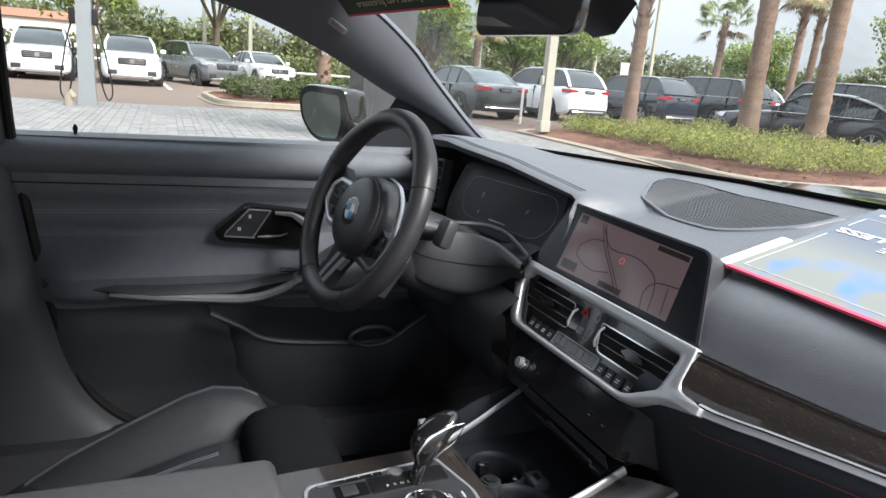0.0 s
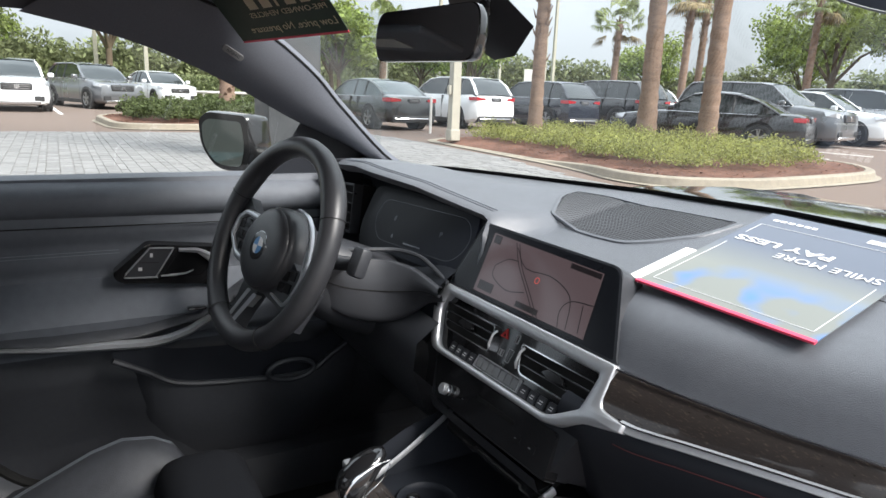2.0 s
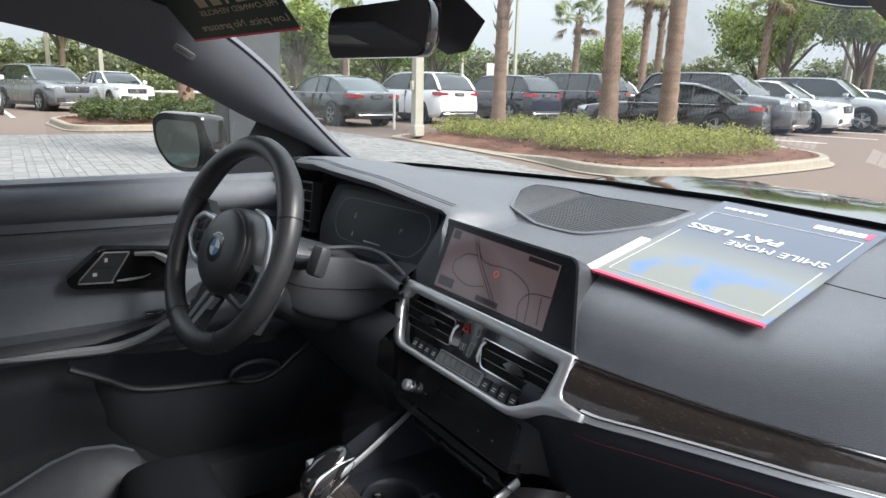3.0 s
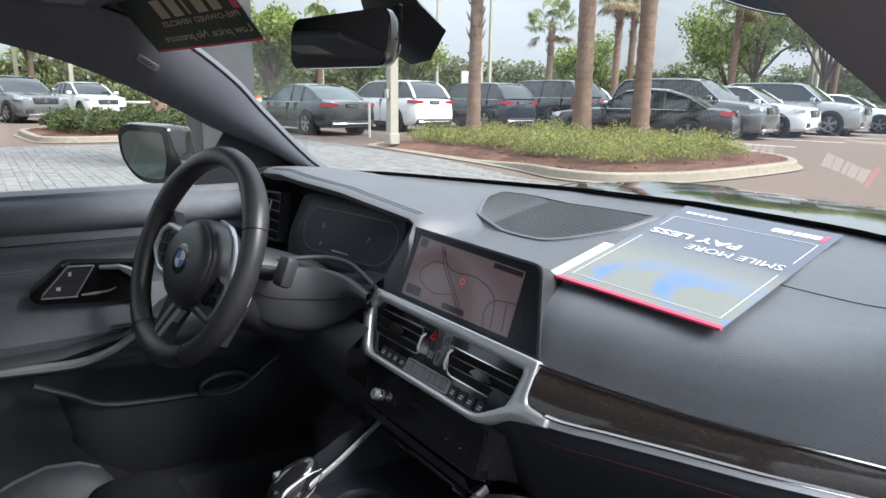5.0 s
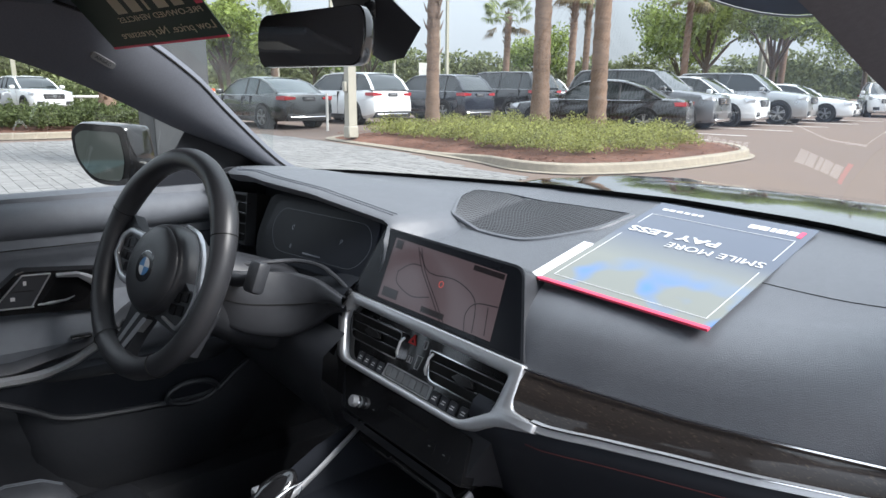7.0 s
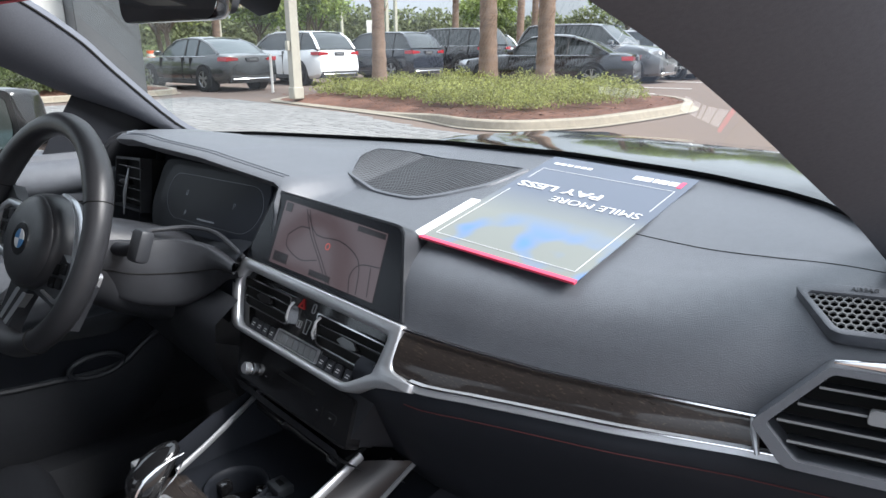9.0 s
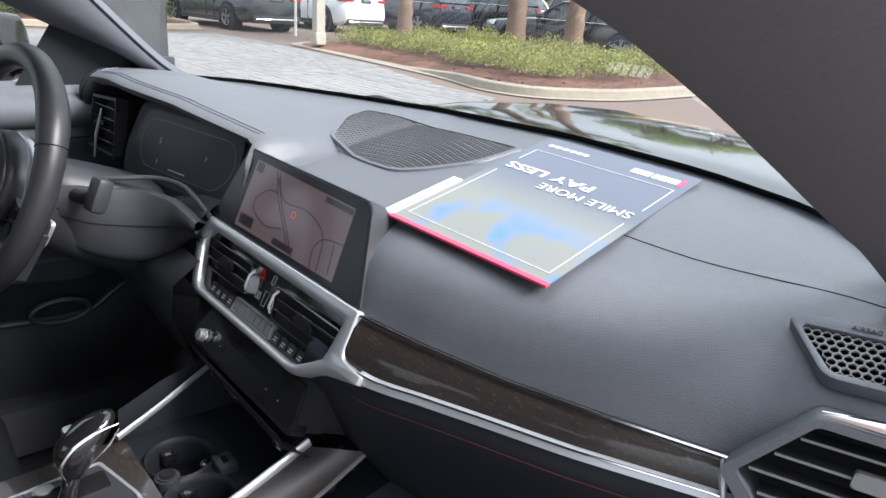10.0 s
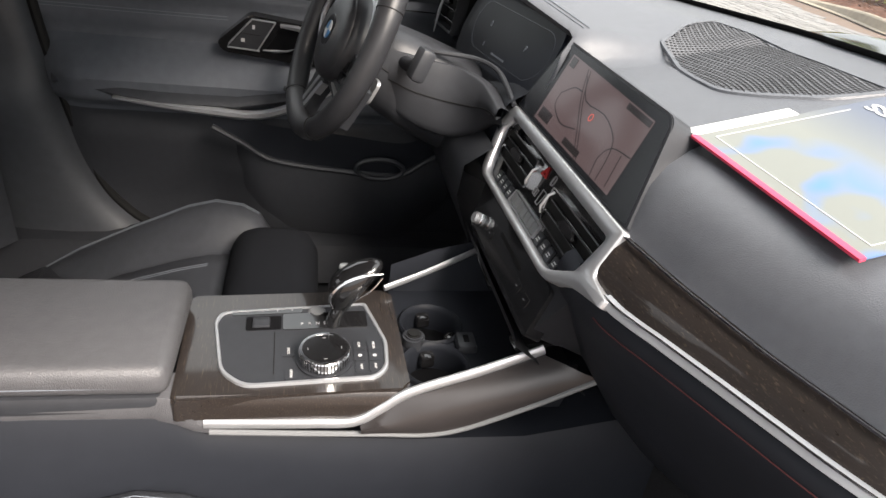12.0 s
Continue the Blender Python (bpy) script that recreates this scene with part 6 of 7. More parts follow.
# planting islands with kerbs
def island_bed(outline, name, label, height=0.15, tall=lambda x: 1.0):
    bed = thing(name, label, "planting bed", kind="structure")
    r = rounded(outline, 0.9, 6)
    cx, cy = sum(p[0] for p in r) / len(r), sum(p[1] for p in r) / len(r)

    def shrink(d):
        out = []
        for x, y in r:
            v = Vector((cx - x, cy - y))
            v.normalize()
            out.append((x + v.x * d, y + v.y * d))
        return out
    rings = [[(x, y, z * (tall(x) if z > 0.05 else 1.0)) for x, y in shrink(d)] for d, z in ((-0.09, 0.018), (-0.02, 0.028), (0.0, 0.03), (0.02, height - 0.02), (0.05, height), (0.17, height), (0.19, height - 0.03))]
    part("kerb", loft(rings, caps=False), CONC, bed, "cast concrete kerb", sharp=30)
    inner = shrink(0.18)
    rows = [[(cx + (x - cx) * k, cy + (y - cy) * k, (height - 0.02) * (tall(x) if k > 0.9 else 1) + 0.10 * (1 - k) + 0.02 * noise.noise((x * k * 3, y * k * 3, 0))) for x, y in inner] for k in (1, 0.85, 0.7, 0.5, 0.25, 0.02)]
    part("mulch", loft(rows, caps=False), MULCH, bed, "bark mulch")
    bm = bmesh.new()
    g = random.Random(7)
    for _ in range(2600):
        k = 1 - g.random() ** 1.6 * 0.45
        x, y = g.choice(inner)
        a, b = cx + (x - cx) * k + g.uniform(-0.15, 0.15), cy + (y - cy) * k + g.uniform(-0.15, 0.15)
        if not inside(a, b, inner):
            continue
        z = height - 0.02 + 0.10 * (1 - k) + 0.015
        t, l, w = g.uniform(0, 6.28), g.uniform(0.02, 0.06), g.uniform(0.008, 0.018)
        c, s = math.cos(t), math.sin(t)
        e = g.uniform(0, 0.02)
        bm.faces.new([bm.verts.new(p) for p in ((a - c * l - s * w, b - s * l + c * w, z), (a + c * l - s * w, b + s * l + c * w, z + e), (a + c * l + s * w, b + s * l - c * w, z + e), (a - c * l + s * w, b - s * l - c * w, z))])
    tagged(part("bark_chips", bm, MULCH, bed), kind="stuff")
    return inner


ISLE = [(-13.8, 7.0), (-10.0, 6.95), (-8.0, 6.85), (-6.6, 6.45), (-5.8, 6.7), (-5.30, 7.8), (-5.35, 9.6), (-5.6, 11.7), (-7.0, 13.0), (-10.2, 13.6), (-13.6, 12.6), (-14.8, 9.5)]
inner1 = island_bed(ISLE, "planting_island", "kerbed planting island with bark mulch", tall=lambda x: 0.28 + 0.72 * smooth01(x, -9.5, -6.8))
ISLE2 = [(-16.6, 0.6), (-16.6, 3.2), (-17.2, 6.6), (-22.5, 6.8), (-25.0, 3.0), (-20.5, 0.3)]
inner2 = island_bed(ISLE2, "planting_island", "small kerbed planting island with bark mulch")

# parking stripes
def stripe(x0, y0, x1, y1, w=0.12):
    d = Vector((x1 - x0, y1 - y0)).normalized()
    s = Vector((-d.y, d.x)) * w / 2
    tagged(part("parking_line", prism([(x0 + s.x, y0 + s.y), (x1 + s.x, y1 + s.y), (x1 - s.x, y1 - s.y), (x0 - s.x, y0 - s.y)], 0.0, 0.005), PAINTLINE), "worn white painted parking line on asphalt", "road marking", "parking lines", "structure")


for y in (14.9, 17.2, 20.6, 24.0, 27.4, 30.8):
    stripe(-14.2, y - 1.0, -8.6 - 0.12 * (y - 15), y)
for y in (-10.2, -7.4, -5.4, -2.9, -0.4, 2.4):
    stripe(-29.0, y - 0.3, -23.3, y)
LAWN = [(-38, -30), (-38, 10), (-29, 22), (-26, 45), (-60, 60), (-80, -30)]
lawn = part("lawn", prism(LAWN, 0.0, 0.04), GRASSM)
tagged(lawn, "mown green verge behind the parked cars", "grass", kind="structure")

LEAF = island(mat("shrub leaves", (0.25, 0.26, 0.075), 0.6, vary=0.35, scale=20, spec=0.3), 0.5, 1.6)
LEAFDK = island(mat("dark hedge leaves", (0.085, 0.105, 0.040), 0.6, vary=0.35, scale=20, spec=0.3), 0.5, 1.6)
TREELEAF = island(mat("tree leaves", (0.23, 0.28, 0.08), 0.65, vary=0.3, scale=5, spec=0.3), 0.45, 1.6)
FARLEAF = island(mat("far wood leaves", (0.19, 0.215, 0.105), 0.7, vary=0.3, scale=3, spec=0.2), 0.5, 1.5)
FROND = island(mat("palm fronds", (0.20, 0.235, 0.09), 0.5, vary=0.3, scale=6, spec=0.35), 0.55, 1.5)
DEADFROND = island(mat("dry palm fronds", (0.20, 0.15, 0.075), 0.8, vary=0.3, scale=6), 0.6, 1.4)
BARK = mat("grey palm bark", (0.20, 0.138, 0.104), 0.9, vary=0.4, scale=25, bump=0.5, bscale=35, stretch=(1, 1, 3), spec=0.15)
TRUNK = mat("tree bark", (0.12, 0.09, 0.065), 0.9, vary=0.3, scale=20, bump=0.5, bscale=30, spec=0.15)


for m in (LEAF, LEAFDK, TREELEAF, FARLEAF, FROND):
    backlit(m, 0.4)


def leaf_quad(verts, faces, p, size, g, up=0.35):
    n = Vector((g.gauss(0, 1), g.gauss(0, 1), g.gauss(up, 1))).normalized()
    u = n.orthogonal().normalized()
    u.rotate(Matrix.Rotation(g.uniform(0, 6.28), 3, n))
    v = n.cross(u) * size * 0.45
    u = u * size
    a = len(verts)
    verts += [tuple(p - u), tuple(p + v), tuple(p + u), tuple(p - v)]
    faces.append((a, a + 1, a + 2, a + 3))


def leaf_mesh(name, verts, faces, material, parent):
    m = bpy.data.meshes.new(name)
    m.from_pydata(verts, [], faces)
    m.materials.append(material)
    o = new(name, m)
    o.parent = parent
    return o


# low shrubs in the islands
def shrubs(name, label, material, inner, count, h, size, seed, k0, k1, test=None):
    g = random.Random(seed)
    cx, cy = sum(p[0] for p in inner) / len(inner), sum(p[1] for p in inner) / len(inner)
    V, F = [], []
    n = 0
    while n < count:
        a, b = g.uniform(min(p[0] for p in inner), max(p[0] for p in inner)), g.uniform(min(p[1] for p in inner), max(p[1] for p in inner))
        a2, b2 = cx + (a - cx) / k1, cy + (b - cy) / k1
        if not inside(a2, b2, inner) or (test and not test(a, b)):
            continue
        n += 1
        hh = h * (0.78 + 0.75 * noise.noise((a * 1.1, b * 1.1, seed)) + g.uniform(-0.15, 0.25))
        r = g.uniform(0.16, 0.30)
        for _ in range(100):
            t, q = g.uniform(0, 6.28), g.random() ** 0.5
            zz = 0.14 + hh * (1 - 0.55 * q * q) * g.uniform(0.45, 1.0)
            leaf_quad(V, F, Vector((a + r * q * math.cos(t), b + r * q * math.sin(t), zz)), size * g.uniform(0.6, 1.3), g, 0.8)
    ob = leaf_mesh(name, V, F, material, None)
    return tagged(ob, label, "shrubs", kind="stuff")


shrubs("shrub_bed", "low yellow-green shrubs filling the planting island", LEAF, inner1, 640, 0.46, 0.027, 3, 0, 0.80)
shrubs("hedge_bed", "low dark green clipped shrubs in the small island", LEAFDK, inner2, 420, 0.55, 0.05, 5, 0, 0.84)


def palm(x, y, h, r, lean, seed, boots, crown=True, label="tall cabbage palm with a grey-brown ringed trunk"):
    g = random.Random(seed)
    p = thing("palm_tree", label, "palm tree", m=Matrix.Translation((x, y, 0.12)))
    rings = []
    n = int(h * 9)
    for i in range(n + 1):
        t = i / n
        rr = r * (1.25 - 0.25 * min(1, t * 5)) * (1 - 0.12 * t) * (1 + 0.045 * math.sin(i * 2.1) + g.uniform(-0.025, 0.025))
        cx, cy = lean[0] * h * t**1.4, lean[1] * h * t**1.4
        rings.append([(cx + rr * math.cos(a) * (1 + 0.05 * noise.noise((a, i * 0.4, seed))), cy + rr * math.sin(a), h * t) for a in (2 * math.pi * k / 16 for k in range(16))])
    part("trunk", loft(rings), BARK, p, "ringed grey-brown trunk", sharp=50)
    if boots:
        bm = bmesh.new()
        for i in range(int(h * boots * 16)):
            t = 1 - boots * g.random()
            a = i * 2.4 + g.uniform(-0.2, 0.2)
            c = Vector((lean[0] * h * t**1.4, lean[1] * h * t**1.4, h * t))
            o, s = Vector((math.cos(a), math.sin(a), 0)), Vector((-math.sin(a), math.cos(a), 0))
            b0 = c + o * r * 0.85
            tip = c + o * (r * 1.55) + Vector((0, 0, g.uniform(0.14, 0.24)))
            w = r * 0.34
            vs = [bm.verts.new(q) for q in (b0 - s * w, b0 + s * w, tip + s * w * 0.45, tip - s * w * 0.45, b0 + o * 0.05 + Vector((0, 0, 0.02)))]
            for f in ((0, 1, 2, 3), (0, 3, 4), (1, 4, 2), (4, 3, 2)):
                bm.faces.new([vs[k] for k in f])
        part("leaf_boots", bm, BARK, p, "criss-cross cut leaf bases")
    if crown:
        top = Vector((lean[0] * h, lean[1] * h, h))
        V, F, DV, DF = [], [], [], []
        for i in range(34):
            a, el = i * 2.399 + g.uniform(-0.2, 0.2), g.uniform(-0.75, 1.25)
            o = Vector((math.cos(a) * math.cos(el), math.sin(a) * math.cos(el), math.sin(el)))
            L = g.uniform(0.9, 1.4)
            tip = top + o * L + Vector((0, 0, -0.25 * L * math.cos(el)))
            dead = el < -0.45
            vv, ff = (DV, DF) if dead else (V, F)
            base = top + o * 0.1
            k = len(vv)
            sd = o.cross(Vector((0, 0, 1))).normalized() * 0.012
            vv += [tuple(base - sd), tuple(base + sd), tuple(tip + sd), tuple(tip - sd)]
            ff.append((k, k + 1, k + 2, k + 3))
            s = o.cross(Vector((0, 0, 1))).normalized()
            u = s.cross(o).normalized()
            for j in range(17):
                q = (j - 8) / 8 * 1.9
                d = (o * math.cos(q) + s * math.sin(q) + u * 0.25 * math.cos(q * 1.3)).normalized()
                e = tip + d * (0.62 * (1 - 0.16 * abs(q))) + Vector((0, 0, -0.22 - 0.05 * abs(q)))
                mid = tip + d * 0.34
                wv = d.cross(u).normalized() * 0.042
                k = len(vv)
                vv += [tuple(tip), tuple(mid + wv), tuple(e), tuple(mid - wv)]
                ff.append((k, k + 1, k + 2, k + 3))
        leaf_mesh("crown", V, F, FROND, p)
        if DV:
            leaf_mesh("dry_skirt", DV, DF, DEADFROND, p)
    return p


palm(-12.06, 9.05, 6.2, 0.15, (0.006, 0.004), 1, 0.72, label="cabbage palm with criss-cross leaf bases in the island")
palm(-10.60, 11.08, 6.0, 0.20, (-0.006, -0.004), 2, 0.42, label="stout cabbage palm with a rough trunk in the island")
palm(-9.62, 11.92, 6.6, 0.19, (0.004, 0.004), 3, 0.25, label="leaning smooth-trunked cabbage palm in the island")


def tree(x, y, h, spread, seed, leaves=2200, size=0.10, mt=None, label="leafy broad shade tree behind the car park"):
    g = random.Random(seed)
    p = thing("tree", label, "tree", m=Matrix.Translation((x, y, 0)))
    bm = bmesh.new()
    fork = h * g.uniform(0.26, 0.36)
    tube([(0, 0, -0.05), (g.uniform(-0.08, 0.08), g.uniform(-0.08, 0.08), fork * 0.5), (0, 0, fork)], [h * 0.028, h * 0.022, h * 0.02], 8, bm=bm)
    blobs = []
    for i in range(8):
        a = i * 2.4 + g.uniform(-0.4, 0.4)
        q = spread * g.uniform(0.35, 0.95)
        e = Vector((q * math.cos(a), q * math.sin(a), h * g.uniform(0.52, 0.92)))
        m2 = Vector((e.x * 0.4, e.y * 0.4, fork + (e.z - fork) * 0.55))
        tube([(0, 0, fork * 0.93), m2, e], [h * 0.013, h * 0.009, h * 0.003], 6, bm=bm)
        blobs.append((e, spread * g.uniform(0.30, 0.55)))
        blobs.append((m2 * 0.5 + e * 0.5 + Vector((g.uniform(-0.5, 0.5), g.uniform(-0.5, 0.5), 0.2)), spread * g.uniform(0.22, 0.4)))
    part("trunk", bm, TRUNK, p, "forked brown trunk", sharp=60)
    V, F = [], []
    for _ in range(leaves):
        c, r = g.choice(blobs)
        d = Vector((g.gauss(0, 1), g.gauss(0, 1), g.gauss(0, 0.75))).normalized() * r * g.uniform(0.35, 1.05)
        leaf_quad(V, F, c + d, size * g.uniform(0.6, 1.4), g)
    leaf_mesh("crown", V, F, mt or TREELEAF, p)
    return p


# ---- parked cars ----
def paint(name, c, rough=0.22, metal=0.2):
    return mat(name, c, rough, metal, vary=0.06, scale=3, coat=1.0, big=1.0, spec=0.5)


P_WHITE = paint("white car paint", (0.72, 0.73, 0.74), 0.25, 0.0)
P_BLACK = paint("black car paint", (0.008, 0.008, 0.010), 0.22, 0.0)
P_DKGREY = paint("dark grey car paint", (0.020, 0.023, 0.025), 0.22, 0.2)
P_NAVY = paint("blue-black car paint", (0.010, 0.013, 0.022), 0.22, 0.0)
P_GREY = paint("grey car paint", (0.16, 0.165, 0.175), 0.28, 0.6)
P_SILVER = paint("silver car paint", (0.40, 0.41, 0.42), 0.28, 0.7)
CARGLASS = mat("tinted car glass", (0.022, 0.028, 0.030), 0.05, vary=0.05, coat=0.4, spec=0.6)
PALEGLASS = mat("pale car glass", (0.055, 0.072, 0.075), 0.05, vary=0.05, coat=0.4, spec=0.7)
TAIL = mat("red lamp lens", (0.30, 0.010, 0.016), 0.15, vary=0.05, coat=0.8)
HEADL = mat("headlamp lens", (0.55, 0.57, 0.60), 0.10, metal=0.4, vary=0.1, coat=1.0)
TYRE = mat("tyre rubber", (0.014, 0.014, 0.014), 0.85, vary=0.2, scale=20, spec=0.2)
ALLOY = mat("alloy wheel", (0.38, 0.39, 0.40), 0.3, metal=0.9, vary=0.05)
LOWER = mat("unpainted bumper plastic", (0.022, 0.022, 0.023), 0.6, vary=0.1)
PLATE = mat("dark plate insert", (0.05, 0.05, 0.055), 0.5, vary=0.1)


def car_wheel(r, w):
    wh = thing("wheel", "alloy road wheel", "wheel")
    n = 28
    prof = [(r * 0.66, -w / 2), (r * 0.90, -w / 2), (r, -w * 0.36), (r, w * 0.36), (r * 0.90, w / 2), (r * 0.66, w / 2)]
    part("tyre", loft([[(q * math.cos(a), z, q * math.sin(a)) for q, z in prof] for a in (2 * math.pi * i / n for i in range(n))], ring_closed=True, caps=False, end_closed=True), TYRE, wh, "black tyre", sharp=50)
    bm = bmesh.new()
    for i in range(5):
        a = 72 * i
        m = Matrix.Rotation(radians(a), 4, "Y")
        for q in (-9, 9):
            box(-r * 0.045, r * 0.045, w * 0.28, w * 0.44, r * 0.10, r * 0.64, bm=bm, m=m @ Matrix.Rotation(radians(q), 4, "Y"))
    tube([(r * 0.655 * math.cos(a), w * 0.40, r * 0.655 * math.sin(a)) for a in (2 * math.pi * i / 24 for i in range(24))], r * 0.035, 5, closed=True, bm=bm)
    disc(r * 0.15, w * 0.2, w * 0.46, 16, 0, Matrix.Rotation(radians(-90), 4, "X"), bm)
    part("rim", bm, ALLOY, wh, "five-spoke alloy rim", sharp=40)
    part("brake_shadow_disc", disc(r * 0.64, -w * 0.1, w * 0.12, 24, 0, Matrix.Rotation(radians(-90), 4, "X")), LOWER, wh)
    return wh


STYLE = {
    # length, width, height, belt, (x of: bonnet lip, screen base, roof front, roof rear, tail top, tail end), bonnet z, tail z, wheel r, front axle, rear axle
    "sedan": dict(L=4.85, W=1.85, H=1.45, belt=0.93, lip=2.05, sb=0.95, rf=0.15, rr=-1.05, tt=-1.95, bz=0.86, tz=1.00, r=0.335, fa=1.45, ra=-1.42, clad=0),
    "oldsedan": dict(L=5.0, W=1.85, H=1.44, belt=0.90, lip=2.1, sb=1.0, rf=0.25, rr=-0.85, tt=-1.85, bz=0.84, tz=0.95, r=0.34, fa=1.55, ra=-1.45, clad=0),
    "suv": dict(L=4.66, W=1.89, H=1.64, belt=1.06, lip=2.0, sb=1.05, rf=0.25, rr=-1.75, tt=-2.22, bz=1.02, tz=1.10, r=0.365, fa=1.45, ra=-1.42, clad=1),
    "bigsuv": dict(L=5.15, W=1.96, H=1.82, belt=1.15, lip=2.25, sb=1.25, rf=0.45, rr=-2.1, tt=-2.46, bz=1.10, tz=1.20, r=0.40, fa=1.62, ra=-1.50, clad=1),
    "hatch": dict(L=4.42, W=1.80, H=1.50, belt=0.97, lip=1.9, sb=0.95, rf=0.15, rr=-1.35, tt=-1.95, bz=0.93, tz=1.05, r=0.34, fa=1.40, ra=-1.30, clad=1),
}


def parked_car(kind, x, y, heading, colour, label, roof=None, seed=0, glass=None, group="parked cars"):
    """A parked car; heading in degrees, 0 along +x. Local x runs to its nose."""
    d = STYLE[kind]
    L, W, H, belt = d["L"], d["W"], d["H"], d["belt"]
    glass = glass or CARGLASS
    c = thing("parked_car", label, "car", group, m=pose(x, y, 0, 0, 0, heading))
    hw = W / 2
    nose, tail = L / 2, -L / 2
    # lower body
    st = [(nose, 0.34, 0.62, 0.72), (nose - 0.05, 0.26, d["bz"] - 0.16, 0.84), (nose - 0.18, 0.22, d["bz"] - 0.06, 0.93), (d["lip"] - 0.25, 0.20, d["bz"], 0.985), (d["sb"] + 0.15, 0.20, belt + 0.02, 1.0),
          (d["sb"] - 0.4, 0.20, belt + 0.02, 1.0), (0.0, 0.20, belt + 0.02, 1.0), (d["rr"] + 0.2, 0.20, belt + 0.03, 1.0), (d["tt"] + 0.2, 0.21, d["tz"] + 0.01, 0.985), (tail + 0.25, 0.24, d["tz"], 0.96), (tail + 0.07, 0.28, d["tz"] - 0.05, 0.90), (tail, 0.36, d["tz"] - 0.22, 0.84)]
    rings = []
    for sx, zb, zt, k in st:
        w = hw * k
        h = zt - zb
        half = [(0.0, zb), (w * 0.86, zb), (w * 0.96, zb + h * 0.10), (w, zb + h * 0.32), (w * 0.985, zb + h * 0.62), (w * 0.955, zb + h * 0.84), (w * 0.90, zb + h * 0.95), (w * 0.80, zt), (0.0, zt + 0.012)]
        rings.append([(sx, yy, z) for yy, z in half] + [(sx, -yy, z) for yy, z in half[-2:0:-1]])
    part("body", loft(rings), colour, c, "painted lower body", sharp=28)
    # glasshouse
    gz = [(d["sb"] + 0.02, belt - 0.02, 0.80, 0.79), (d["sb"] - 0.02, belt + 0.04, 0.84, 0.80), ((d["sb"] + d["rf"]) / 2, (belt + H) / 2 + 0.02, 0.86, 0.74), (d["rf"] + 0.08, H - 0.07, 0.86, 0.68), (d["rf"] - 0.25, H - 0.025, 0.86, 0.665),
          ((d["rf"] + d["rr"]) / 2, H - 0.01, 0.86, 0.66), (d["rr"] + 0.2, H - 0.03, 0.85, 0.65), (d["rr"], H - 0.06, 0.84, 0.64), ((d["rr"] + d["tt"]) / 2, (H + d["tz"]) / 2 + 0.04, 0.83, 0.68), (d["tt"], d["tz"] + 0.0, 0.80, 0.74)]
    g2 = []
    for sx, zt, kb, kt in gz:
        b0 = belt - 0.03
        wb = hw * kb * 1.0
        f = (zt - b0) / (H - b0)
        wt = wb + (hw * kt - wb) * min(1, f)
        half = [(wb, b0), (wb * 0.5 + wt * 0.5 + 0.012, (b0 + zt) / 2), (wt, zt - 0.02 * f), (wt * 0.85, zt + 0.015 * f), (0, zt + 0.03 * f)]
        g2.append([(sx, yy, z) for yy, z in half] + [(sx, -yy, z) for yy, z in half[-2::-1]])
    part("window_glass", loft(g2, ring_closed=False), glass, c, "tinted windows", sharp=30)
    # roof skin and pillars, a finger proud of the glass
    def lift(p, o):
        return (p[0], p[1] * (1 + o / max(0.3, abs(p[1]))) if abs(p[1]) > 0.01 else p[1], p[2] + o)
    part("roof", loft([[lift(p, 0.012) for p in r[2:7]] for r in g2[3:8]], ring_closed=False), roof or colour, c, "roof panel", sharp=40)
    def bar(pts, w, name="pillar", mtl=None):
        return part(name, tube(pts, w, 6, flat=0.5), mtl or colour, c)
    for s in (1, -1):
        q = 0 if s > 0 else 8
        i2 = 2 if s > 0 else 6
        i1 = 1 if s > 0 else 7
        bar([g2[k][i2] for k in (1, 2, 3, 4)], 0.040)
        bar([g2[k][i2] for k in (6, 7, 8, 9)], 0.055 if kind != "bigsuv" else 0.07)
        bar([g2[k][i2] for k in (3, 4, 5, 6, 7)], 0.030)
        for xm in ((d["rf"] + d["rr"]) / 2 + 0.10, d["rr"] + (0.38 if d["clad"] else 0.12)):
            k = min(range(3, 8), key=lambda j: abs(g2[j][0][0] - xm))
            a, b, e = g2[k][q], g2[k][i1], g2[k][i2]
            bar([(xm, p[1] * 1.004, p[2]) for p in ((a[0], a[1], belt + 0.03), b, e)], 0.030, mtl=LOWER)
        # chrome sill of the windows, door gaps and handles
        bar([(g2[k][q][0], s * (hw * 0.935), belt + 0.005) for k in (1, 3, 5, 7, 8)], 0.012, "window_strip", CHROME if colour is not P_WHITE or d["clad"] else LOWER)
        if d["clad"] and kind != "hatch":
            bar([lift(g2[k][i2], 0.03) for k in (4, 5, 6, 7)], 0.020, "roof_rail", SILVER)
        for xh in ((d["rf"] + d["rr"]) / 2 + 0.22, d["rr"] + 0.62):
            part("door_handle", box(xh - 0.10, xh + 0.10, s * hw * 0.975 - 0.015, s * hw * 0.975 + 0.015, belt - 0.16, belt - 0.125, 0.008, 1), colour, c)
        for xg in (d["sb"] - 0.12, (d["rf"] + d["rr"]) / 2 + 0.10, d["rr"] + 0.28):
            part("door_gap", box(xg - 0.004, xg + 0.004, s * hw * 0.955 - 0.045, s * hw * 1.0 + 0.002, 0.34, belt - 0.02), RUBBER, c)
        m = part("door_mirror", box(d["sb"] - 0.32, d["sb"] - 0.14, s * hw * 1.0 if s > 0 else s * hw - 0.19, s * hw + 0.19 if s > 0 else s * hw, belt + 0.02, belt + 0.16, 0.04, 2), colour, c)
